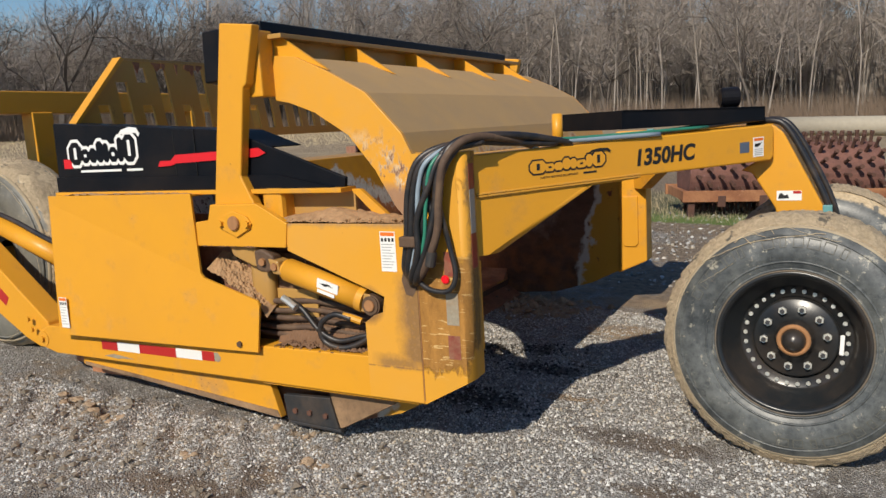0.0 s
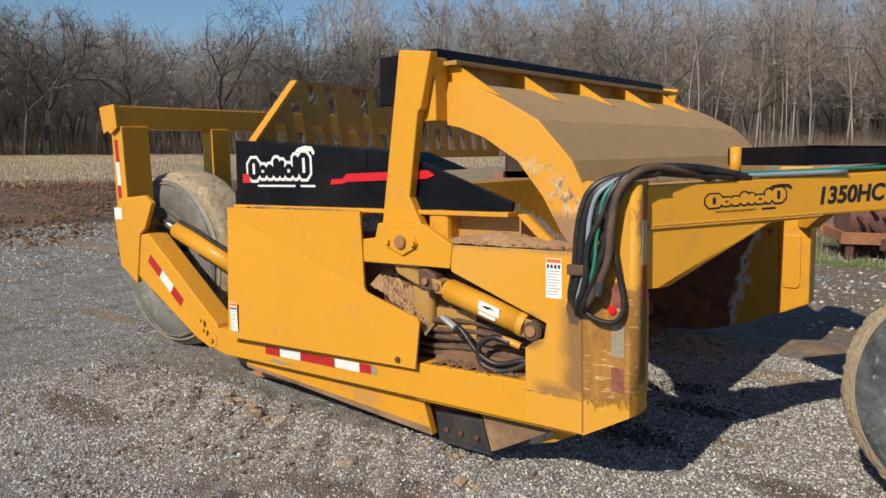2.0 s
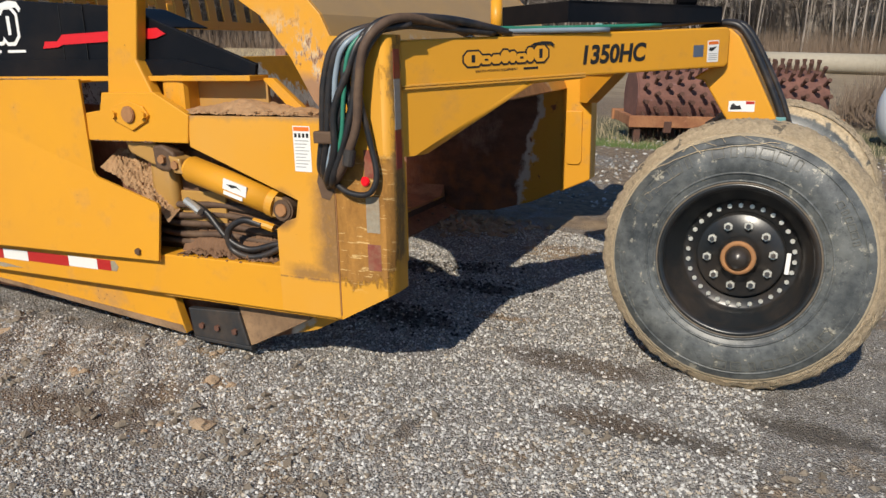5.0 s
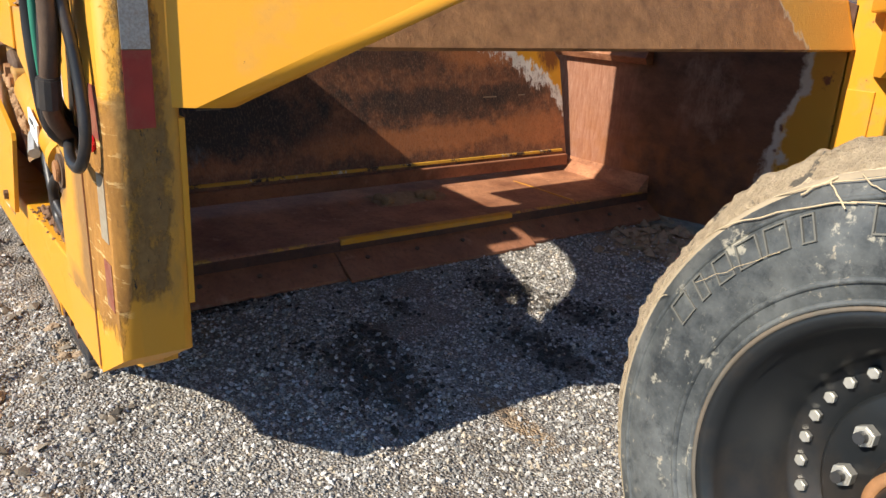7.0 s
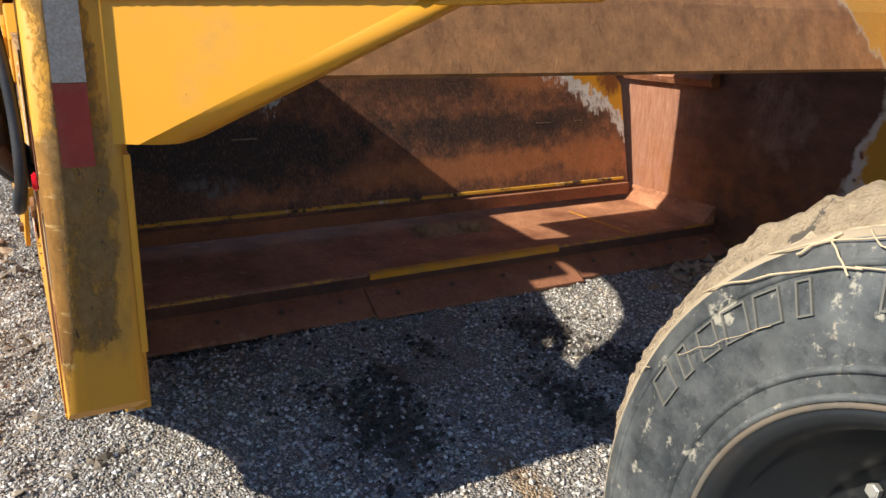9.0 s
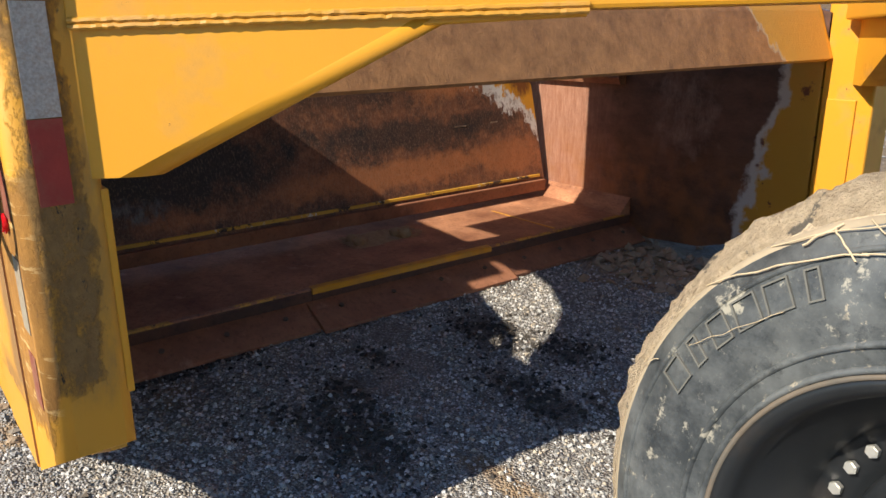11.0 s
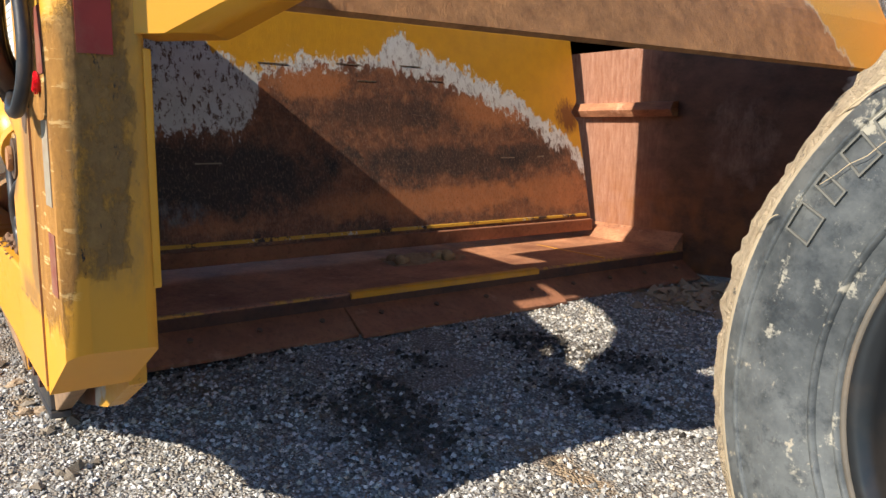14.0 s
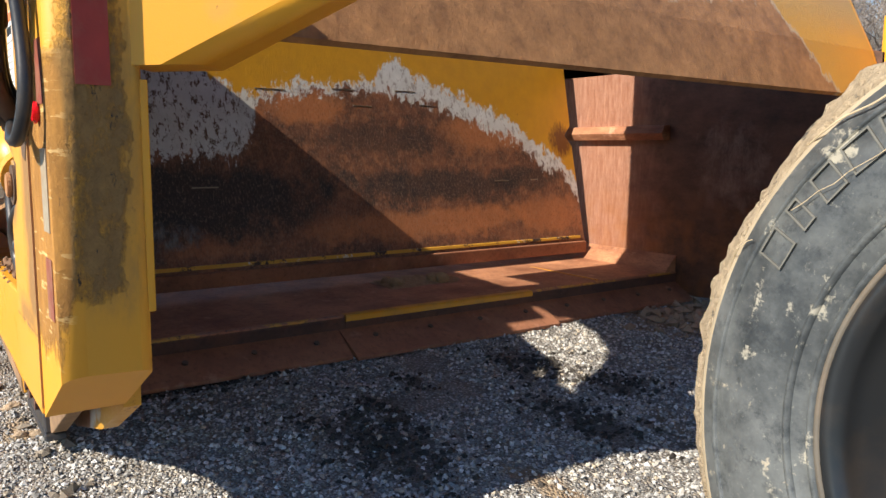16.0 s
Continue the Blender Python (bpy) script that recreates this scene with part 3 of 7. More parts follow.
def ground_mat():
    m, nt, b = mat("gravel_yard", 0.9)
    co = coord(nt, True)
    x, y, z = axes(nt, co)
    vor = nt.nodes.new("ShaderNodeTexVoronoi")
    vor.inputs["Scale"].default_value = 105
    nt.links.new(co, vor.inputs["Vector"])
    cell = axes(nt, vor.outputs["Color"])
    stone = mixc(nt, calc(nt, "POWER", cell[0], 1.6), (0.27, 0.26, 0.245), (0.70, 0.675, 0.63))
    stone = mixc(nt, span(nt, cell[1], 0.75, 0.9, 0, 0.6), stone, (0.40, 0.32, 0.22))
    stone = mixc(nt, span(nt, vor.outputs["Distance"], 0.25, 0.7), stone, (0.19, 0.168, 0.145))
    patch = noise_tex(nt, co, 0.75, 8, 0.7)
    mid = noise_tex(nt, co, 3.1, 6, 0.65)
    fine = noise_tex(nt, co, 11, 8, 0.72)
    stone = mixc(nt, span(nt, mid, 0.52, 0.66, 0, 0.7), stone, (0.11, 0.09, 0.07))
    stone = mixc(nt, span(nt, fine, 0.56, 0.68, 0, 0.5), stone, (0.10, 0.082, 0.065))
    soilc = mixc(nt, span(nt, fine, 0.3, 0.7), (0.09, 0.065, 0.045), (0.40, 0.30, 0.20))
    bare = calc(nt, "ADD", patch, calc(nt, "MULTIPLY_ADD", fine, 0.25, -0.12))
    # more bare soil towards the far yard
    away = calc(nt, "ADD", span(nt, y, 2.2, 4.6, 0, 0.2), span(nt, y, 0.1, -0.5, 0, 0.015))
    col = mixc(nt, span(nt, calc(nt, "ADD", bare, away), 0.56, 0.66), stone, soilc)
    tones = {"black": ((0.028, 0.024, 0.021), (0.15, 0.13, 0.11)), "wet": ((0.05, 0.04, 0.03), (0.14, 0.11, 0.08)), "brown": ((0.075, 0.052, 0.036), (0.21, 0.15, 0.10)), "tan": ((0.22, 0.145, 0.08), (0.50, 0.35, 0.20))}
    for px, py, rx, ry, kind in PATCHES:
        u = calc(nt, "POWER", calc(nt, "DIVIDE", calc(nt, "SUBTRACT", x, px), rx), 2.0)
        v = calc(nt, "POWER", calc(nt, "DIVIDE", calc(nt, "SUBTRACT", y, py), ry), 2.0)
        q = calc(nt, "MULTIPLY_ADD", fine, 2.6, calc(nt, "SQRT", calc(nt, "ADD", u, v)))
        col = mixc(nt, span(nt, q, 2.45, 1.9, 0, 0.75), col, mixc(nt, span(nt, mid, 0.35, 0.65), *tones[kind]))
    # dry tan tops of the pressed ridges
    crest = calc(nt, "SINE", calc(nt, "MULTIPLY", calc(nt, "MULTIPLY_ADD", y, 0.9, calc(nt, "MULTIPLY_ADD", mid, 0.4, x)), 20.3))
    crest = calc(nt, "MULTIPLY", span(nt, calc(nt, "MULTIPLY_ADD", fine, 1.3, crest), 0.95, 1.6, 0, 0.45), calc(nt, "MULTIPLY", soft(nt, y, -0.62, -0.45, 0.02, 0.10), soft(nt, x, -3.4, -3.0, -0.6, -0.3)))
    col = mixc(nt, crest, col, mixc(nt, fine, (0.24, 0.165, 0.10), (0.56, 0.43, 0.28)))
    # open field
    d = calc(nt, "ADD", calc(nt, "MULTIPLY", x, -0.92), calc(nt, "MULTIPLY", y, 0.4))
    w = calc(nt, "MULTIPLY_ADD", noise_tex(nt, co, 0.25, 5), 6.0, -3.0)
    d = calc(nt, "ADD", d, w)
    far = noise_tex(nt, co, 1.6, 8, 0.75, (0.25, 1, 1))
    plough = mixc(nt, span(nt, far, 0.35, 0.65), (0.045, 0.03, 0.02), (0.27, 0.18, 0.105))
    straw = mixc(nt, span(nt, far, 0.3, 0.7), (0.20, 0.145, 0.09), (0.50, 0.39, 0.25))
    col = mixc(nt, span(nt, d, 13.0, 15.5), col, plough)
    col = mixc(nt, span(nt, d, 28, 33), col, straw)
    yy = calc(nt, "ADD", y, w)
    back = calc(nt, "MULTIPLY", span(nt, yy, 17, 21), 1.0)
    col = mixc(nt, back, col, straw)
    grass = calc(nt, "MULTIPLY", span(nt, calc(nt, "ADD", yy, calc(nt, "MULTIPLY", fine, 3)), 10.3, 11.2), span(nt, yy, 14, 12.5))
    grass = calc(nt, "MULTIPLY", grass, span(nt, x, -2.5, -1))
    col = mixc(nt, calc(nt, "MULTIPLY", grass, 0.75), col, mixc(nt, fine, (0.05, 0.06, 0.02), (0.13, 0.17, 0.05)))
    put(nt, b, "Base Color", col)
    bump(nt, b, calc(nt, "MULTIPLY_ADD", vor.outputs["Distance"], -0.8, calc(nt, "MULTIPLY_ADD", fine, 1.2, mid)), 0.9, 0.025)
    return m


M_GROUND = ground_mat()


def stone_mat(name, lo, hi, warm):
    m, nt, b = mat(name, 0.85)
    geo = nt.nodes.new("ShaderNodeNewGeometry").outputs["Random Per Island"]
    c = mixc(nt, calc(nt, "POWER", geo, 1.35), lo, hi)
    c = mixc(nt, span(nt, calc(nt, "FRACT", calc(nt, "MULTIPLY", geo, 7.3)), 0.8, 0.9, 0, 0.8), c, warm)
    c = mixc(nt, span(nt, noise_tex(nt, coord(nt, True), 90, 4), 0.4, 0.7, 0, 0.35), c, lo)
    put(nt, b, "Base Color", c)
    return m


M_STONE = stone_mat("crushed_limestone", (0.16, 0.155, 0.145), (0.77, 0.75, 0.71), (0.52, 0.43, 0.31))
M_BARK = plain("grey_brown_bark", (0.075, 0.064, 0.056), 0.95, 0, 0.45, 2, 0.3)
M_TWIG = plain("bare_twigs", (0.140, 0.119, 0.103), 0.95, 0, 0.5, 0.6, 0.0)
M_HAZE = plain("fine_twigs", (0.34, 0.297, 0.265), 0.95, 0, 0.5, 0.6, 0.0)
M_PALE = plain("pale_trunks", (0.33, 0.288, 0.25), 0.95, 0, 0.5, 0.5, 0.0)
M_BRUSH = plain("dry_brush", (0.185, 0.135, 0.097), 0.95, 0, 0.4, 1.0, 0.0)
M_GRASS = plain("spring_grass", (0.10, 0.15, 0.04), 0.8, 0, 0.5, 6.0, 0.0)
M_DRYGRASS = plain("dry_grass", (0.42, 0.34, 0.21), 0.9, 0, 0.35, 6.0, 0.0)
M_TANK = plain("white_tank_paint", (0.72, 0.76, 0.80), 0.4, 0, 0.05, 4, 0.03)
M_PIPE = plain("weathered_concrete_pipe", (0.36, 0.32, 0.25), 0.9, 0, 0.2, 4, 0.3)
M_ROCK = plain("pale_rock", (0.50, 0.46, 0.38), 0.9, 0, 0.3, 10, 0.6)

# ---- building helpers ----


def link_mesh(name, bm, material, parent=None, label="", smooth=False):
    me = bpy.data.meshes.new(name)
    bm.to_mesh(me)
    bm.free()
    if smooth:
        me.polygons.foreach_set("use_smooth", [True] * len(me.polygons))
    me.materials.append(material)
    ob = new(name, me)
    ob.parent = parent
    if label:
        tagged(ob, label)
    return ob


def part(name, bm, material, parent, label="", smooth=False):
    return link_mesh(name, bm, material, parent, label, smooth)


def add_box(bm, x0, x1, y0, y1, z0, z1, bevel=0.0):
    made = bmesh.ops.create_cube(bm, size=1)["verts"]
    for v in made:
        v.co = Vector((x0 if v.co.x < 0 else x1, y0 if v.co.y < 0 else y1, z0 if v.co.z < 0 else z1))
    if bevel:
        es = list({e for v in made for e in v.link_edges})
        bmesh.ops.bevel(bm, geom=es, offset=bevel, segments=2, affect="EDGES", profile=0.6)
    return bm


def box(*a, **k):
    return add_box(bmesh.new(), *a, **k)


def add_prism(bm, pts, lo, hi, to=None, bevel=0.0):
    """A plate: outline of (u, v) points, drawn between depths lo and hi; to() maps (u, depth, v) to a place."""
    to = to or (lambda u, d, v: (u, d, v))
    a = [bm.verts.new(to(u, lo, v)) for u, v in pts]
    b = [bm.verts.new(to(u, hi, v)) for u, v in pts]
    faces = [bm.faces.new(a), bm.faces.new(b[::-1])]
    for i in range(len(pts)):
        j = (i + 1) % len(pts)
        faces.append(bm.faces.new((a[j], a[i], b[i], b[j])))
    bmesh.ops.recalc_face_normals(bm, faces=faces)
    if bevel:
        es = list({e for f in faces for e in f.edges})
        bmesh.ops.bevel(bm, geom=es, offset=bevel, segments=2 if bevel < 0.02 else 5, affect="EDGES", profile=0.5, clamp_overlap=True)
    return bm


def prism(*a, **k):
    return add_prism(bmesh.new(), *a, **k)


def add_cyl(bm, p, q, r, r2=None, n=20, bevel=0.0):
    """A round bar from p to q."""
    p, q = Vector(p), Vector(q)
    d = q - p
    m = Matrix.Translation((p + q) / 2) @ d.to_track_quat("Z", "Y").to_matrix().to_4x4()
    made = bmesh.ops.create_cone(bm, cap_ends=True, segments=n, radius1=r, radius2=r if r2 is None else r2, depth=d.length, matrix=m)["verts"]
    if bevel:
        caps = {f for v in made for f in v.link_faces if len(f.verts) > 4}
        bmesh.ops.bevel(bm, geom=list({e for f in caps for e in f.edges}), offset=bevel, segments=2, affect="EDGES")
    return bm


def cyl(*a, **k):
    return add_cyl(bmesh.new(), *a, **k)


def smooth_path(pts, n=10):
    """Catmull-Rom line through the points."""
    P = [Vector(p) for p in pts]
    P = [2 * P[0] - P[1], *P, 2 * P[-1] - P[-2]]
    out = []
    for i in range(1, len(P) - 2):
        a, b, c, d = P[i - 1 : i + 3]
        for k in range(n):
            t = k / n
            out.append(0.5 * (2 * b + (c - a) * t + (2 * a - 5 * b + 4 * c - d) * t * t + (3 * b - a - 3 * c + d) * t**3))
    return [*out, P[-2]]


def add_tube(bm, pts, r, n=8, taper=1.0):
    rings, side = [], None
    for i, p in enumerate(pts):
        d = (Vector(pts[min(i + 1, len(pts) - 1)]) - Vector(pts[max(i - 1, 0)])).normalized()
        if side is None:
            side = d.orthogonal().normalized()
        side = (side - d * side.dot(d)).normalized()
        up = d.cross(side)
        rr = r * (1 + (taper - 1) * i / max(1, len(pts) - 1))
        rings.append([bm.verts.new(Vector(p) + rr * (math.cos(2 * math.pi * k / n) * side + math.sin(2 * math.pi * k / n) * up)) for k in range(n)])
    for a, b in zip(rings, rings[1:]):
        for k in range(n):
            bm.faces.new((a[k], a[(k + 1) % n], b[(k + 1) % n], b[k]))
    bm.faces.new(rings[0][::-1])
    bm.faces.new(rings[-1])
    return bm


def tube(pts, r, n=8, steps=10):
    return add_tube(bmesh.new(), smooth_path(pts, steps), r, n)


def lathe(profile, n=64, closed=False):
    """Turn (radius, y) points round the y axis."""
    bm = bmesh.new()
    rings = []
    for k in range(n):
        a = 2 * math.pi * k / n
        rings.append([bm.verts.new((r * math.cos(a), y, r * math.sin(a))) for r, y in profile])
    m = len(profile)
    for k in range(n):
        a, b = rings[k], rings[(k + 1) % n]
        for i in range(m if closed else m - 1):
            j = (i + 1) % m
            bm.faces.new((a[i], b[i], b[j], a[j]))
    bmesh.ops.recalc_face_normals(bm, faces=bm.faces)
    return bm


def lump(name, pts_fn, nx, ny, material, parent, label=""):
    """A rough sheet of soil: pts_fn(u, v) gives a place."""
    bm = bmesh.new()
    g = [[bm.verts.new(pts_fn(i / nx, j / ny)) for j in range(ny + 1)] for i in range(nx + 1)]
    for i in range(nx):
        for j in range(ny):
            bm.faces.new((g[i][j], g[i + 1][j], g[i + 1][j + 1], g[i][j + 1]))
    return link_mesh(name, bm, material, parent, label, True)


def letters(name, text, size, material, parent, at, right, up, label="", thick=0.0015, squeeze=1.0, shear=0.0, bold=0.0):
    """Flat lettering laid on a face: at is its lower left corner."""
    cu = bpy.data.curves.new(name, "FONT")
    cu.body, cu.size, cu.extrude, cu.shear, cu.offset = text, size, thick, shear, bold
    tmp = bpy.data.objects.new(name, cu)
    scene.collection.objects.link(tmp)
    me = bpy.data.meshes.new_from_object(tmp.evaluated_get(bpy.context.evaluated_depsgraph_get()))
    bpy.data.objects.remove(tmp)
    r, u = Vector(right).normalized(), Vector(up).normalized()
    m = Matrix((r * squeeze, u, r.cross(u))).transposed().to_4x4()
    me.transform(Matrix.Translation(at) @ m)
    me.materials.clear()
    me.materials.append(material)
    ob = new(name, me)
    ob.parent = parent
    if label:
        tagged(ob, label)
    return ob


# ---- ground ----


def ridge(x, y):
    """Height, 0 to 1, of the ridges that tyre lugs pressed into the ground beside the machine."""
    if not (-3.4 < x < -0.3 and -0.75 < y < 0.14):
        return 0.0
    edge = math.sin((x + 3.4) / 3.1 * math.pi) ** 0.5 * math.sin((y + 0.75) / 0.89 * math.pi) ** 0.7
    wave = 0.5 + 0.5 * math.sin(20.3 * (x + 0.9 * y + 0.06 + 0.05 * noise.noise((x * 3, y * 3, 8.0))))
    return max(0.0, edge * (0.75 + 0.7 * noise.noise((x * 5, y * 5, 3.0)))) * wave ** 2


def terrain(x, y):
    near = max(0.0, 1 - math.hypot(x + 0.5, y - 1) / 14)
    h = 0.012 * noise.noise((x * 1.3, y * 1.3, 0.3)) + 0.008 * noise.noise((x * 4.1, y * 4.1, 2.0))
    h += 0.012 * noise.noise((x * 10.5, y * 10.5, 6.0)) * near
    h *= 0.4 + 0.6 * near
    # loose lumps close to the machine
    lumpy = noise.noise((x * 6.5, y * 6.5, 9.0)) + 0.7 * noise.noise((x * 15.0, y * 15.0, 11.0))
    h += 0.014 * lumpy * near
    h += 0.050 * ridge(x, y)
    if y < 0.1:
        h += 0.020 * abs(noise.noise((x * 3.3, y * 3.3, 5.5))) * near * min(1.0, (0.1 - y) / 0.3)
    if math.hypot(x, y) > 9:
        h += 0.10 * noise.noise((x * 0.25, y * 0.25, 7.0)) * min(1, (math.hypot(x, y) - 9) / 8)
    return h


def make_ground():
    def ticks(c, half, step):
        out, d, s = [0.0], 0.0, step
        while d < 1500:
            d += s
            if d > half:
                s *= 1.22
            out.append(d)
        return [c - v for v in out[:0:-1]] + [c + v for v in out]

    xs, ys = ticks(-1.0, 3.4, 0.03), ticks(0.9, 2.6, 0.03)
    verts = [(x, y, terrain(x, y) if abs(x) < 60 and abs(y) < 60 else 0.0) for y in ys for x in xs]
    n = len(xs)
    faces = [(j * n + i, j * n + i + 1, (j + 1) * n + i + 1, (j + 1) * n + i) for j in range(len(ys) - 1) for i in range(n - 1)]
    me = bpy.data.meshes.new("ground")
    me.from_pydata(verts, [], faces)
    me.polygons.foreach_set("use_smooth", [True] * len(me.polygons))
    me.materials.append(M_GROUND)
    tagged(new("ground", me), "grey crushed gravel yard with tan soil patches", "ground", kind="structure")


make_ground()


def scatter_stones(name, spots, lo, hi, material, label, flat=0.75):
    """Loose stones as one mesh, six-cornered lumps."""
    rng = np.random.default_rng(5)
    base = np.array([(1, 0, 0), (-1, 0, 0), (0, 1, 0), (0, -1, 0), (0, 0, 1), (0, 0, -1)], float)
    tri = np.array([(0, 2, 4), (2, 1, 4), (1, 3, 4), (3, 0, 4), (2, 0, 5), (1, 2, 5), (3, 1, 5), (0, 3, 5)])
    n = len(spots)
    size = lo + (hi - lo) * rng.random(n) ** 2.2
    v = base[None] * (0.65 + 0.7 * rng.random((n, 6, 3)))
    a = rng.random(n) * 6.283
    tilt = rng.normal(0, 0.5, n)
    ca, sa, ct, st = np.cos(a), np.sin(a), np.cos(tilt), np.sin(tilt)
    v[..., 2] *= flat
    y2 = v[..., 1] * ct[:, None] - v[..., 2] * st[:, None]
    z2 = v[..., 1] * st[:, None] + v[..., 2] * ct[:, None]
    x3 = v[..., 0] * ca[:, None] - y2 * sa[:, None]
    y3 = v[..., 0] * sa[:, None] + y2 * ca[:, None]
    v = np.stack([x3, y3, z2], -1) * size[:, None, None] * 0.5
    v += spots[:, None, :] + np.array([0, 0, 1]) * (size * 0.12)[:, None, None]
    f = tri[None] + 6 * np.arange(n)[:, None, None]
    me = bpy.data.meshes.new(name)
    me.from_pydata(v.reshape(-1, 3).tolist(), [], f.reshape(-1, 3).tolist())
    me.materials.append(material)
    return tagged(new(name, me), label, "gravel", kind="stuff")


def spots_in(x0, x1, y0, y1, per_m2, seed):
    rng = np.random.default_rng(seed)
    n = int((x1 - x0) * (y1 - y0) * per_m2)
    p = np.c_[rng.uniform(x0, x1, n), rng.uniform(y0, y1, n), np.zeros(n)]
    keep = [noise.noise((q[0] * 1.1, q[1] * 1.1, 4.0)) + 0.5 * noise.noise((q[0] * 3.5, q[1] * 3.5, 1.0)) > -0.5 for q in p]
    p = p[keep]
    thin = rng.random(len(p))
    p = p[[t < 0.3 or min(math.hypot((q[0] - a) / rx, (q[1] - b) / ry) for a, b, rx, ry, _ in PATCHES) > 1.0 for q, t in zip(p, thin)]]
    bare = rng.random(len(p))
    p = p[[t > ridge(q[0], q[1]) * 1.1 for q, t in zip(p, bare)]]
    p[:, 2] = [terrain(q[0], q[1]) for q in p]
    return p


scatter_stones("gravel", np.concatenate([
    spots_in(-1.3, 1.8, 0.0, 3.4, 5200, 1), spots_in(-3.2, 1.8, -0.7, 0.0, 7000, 4), spots_in(-4.2, 2.6, -1.7, -0.7, 4600, 2), spots_in(-4.2, -3.2, -0.7, 0.0, 2800, 9), spots_in(-6.5, -1.3, 0.0, 3.0, 500, 3), spots_in(1.8, 4.0, -1.0, 4.0, 500, 6),
    spots_in(-8.0, -4.2, -1.7, 2.5, 1000, 7)]), 0.006, 0.023, M_STONE, "loose grey crushed limestone over the yard")
scatter_stones("far_gravel", spots_in(-14.0, -8.0, -1.0, 6.0, 230, 8), 0.015, 0.05, M_STONE, "coarse grey stones towards the field")

crumble = np.random.default_rng(29)
spots = np.c_[crumble.uniform(-4.2, 2.4, 3400), crumble.uniform(-1.7, 0.15, 3400), np.zeros(3400)]
spots = spots[[noise.noise((q[0] * 2.2, q[1] * 2.2, 6.0)) + 0.6 * noise.noise((q[0] * 7, q[1] * 7, 2.0)) > -0.05 for q in spots]]
spots[:, 2] = [terrain(q[0], q[1]) for q in spots]
scatter_stones("soil_crumbs", spots, 0.012, 0.060, M_CRUMB, "grey-brown soil crumbs over the gravel", 0.6)
spots = np.c_[crumble.normal(-0.62, 0.24, 420), crumble.normal(3.25, 0.2, 420), np.zeros(420)]
spots[:, 2] = [terrain(q[0], q[1]) for q in spots]
scatter_stones("tan_clods", spots, 0.015, 0.10, M_CLOD, "crumbled tan soil heaped behind the cutting edge", 0.55)
clump = np.random.default_rng(23)
spots = []
for px, py, rx, ry, kind in PATCHES:
    if kind == "black":
        n = int(3600 * rx * ry * 3.14)
        spots.append(np.c_[clump.normal(px, rx * 0.8, n), clump.normal(py, ry * 0.8, n), np.zeros(n)])
spots = np.concatenate(spots)
spots[:, 2] = [terrain(q[0], q[1]) for q in spots]
scatter_stones("damp_clods", spots, 0.006, 0.034, M_PEAT, "black damp soil clods under the scraper", 0.7)

# ---- the scraper ----
TILT = 2.3
scraper = new("earth_scraper")
scraper.matrix_world = pose(0, 0, 0.335) @ pose(0, 0, 0, 0, -TILT, 0) @ pose(0, 0, -0.335)
tagged(scraper, "yellow pull-type earth scraper with black trim standing on gravel", "scraper")
S = scraper
WIDE = 3.79


def far(y):
    return WIDE - y


def bolt_head(bm, p, axis, r, h):
    p, axis = Vector(p), Vector(axis).normalized()
    add_cyl(bm, p, p + axis * h, r, n=6)


# side frames, near and far
RAIL = [(-2.98, 0.37), (-2.86, 0.345), (0.0, 0.339), (0.0, 0.54), (-0.33, 0.56), (-1.0, 0.552), (-2.7, 0.535), (-2.93, 0.53), (-3.03, 0.48), (-3.03, 0.41)]
MAIN = [(-0.79, 1.246), (-0.005, 1.25), (-0.005, 0.345), (-0.325, 0.345), (-0.325, 0.74), (-0.27, 0.78), (-0.215, 0.80), (-0.2, 0.88), (-0.79, 1.1)]
rail = part("side_rail", prism(RAIL, 0.0, 0.14, bevel=0.006), M_YEL, S)
main_plate = part("side_plate", prism(MAIN, -0.004, 0.02, bevel=0.003), M_SIDE, S, "yellow side plate with soil stains")


def cover_face(u, d, v):
    """The cover leans out a little below its diagonal crease."""
    return (u, d - 0.06 * max(0.0, 1.366 - 0.328 * (u + 2.703) - v), v)


cover = part("side_cover", prism([(-2.705, 1.41), (-1.442, 1.413), (-1.427, 0.96), (-1.42, 0.945), (-2.703, 1.366)], -0.022, -0.008), M_YEL, S, "large creased yellow side cover")
part("cover_lower", prism([(-2.703, 1.366), (-1.42, 0.945), (-1.405, 0.93), (-1.02, 0.815), (-1.008, 0.79), (-1.035, 0.526), (-2.70, 0.511)], -0.022, -0.008, to=cover_face), M_YEL, cover)
part("cover_flange", box(-2.70, -1.45, -0.008, 0.12, 1.395, 1.407, 0.003), M_YEL, S)
part("cover_flange", box(-2.705, -2.69, -0.008, 0.12, 0.52, 1.39, 0.003), M_YEL, S)
for bx, bz in ((-1.16, 0.565),):
    bm = bmesh.new()
    bolt_head(bm, (bx, -0.040, bz), (0, -1, 0), 0.018, 0.014)
    part("bolt", bm, M_GREASE, cover)


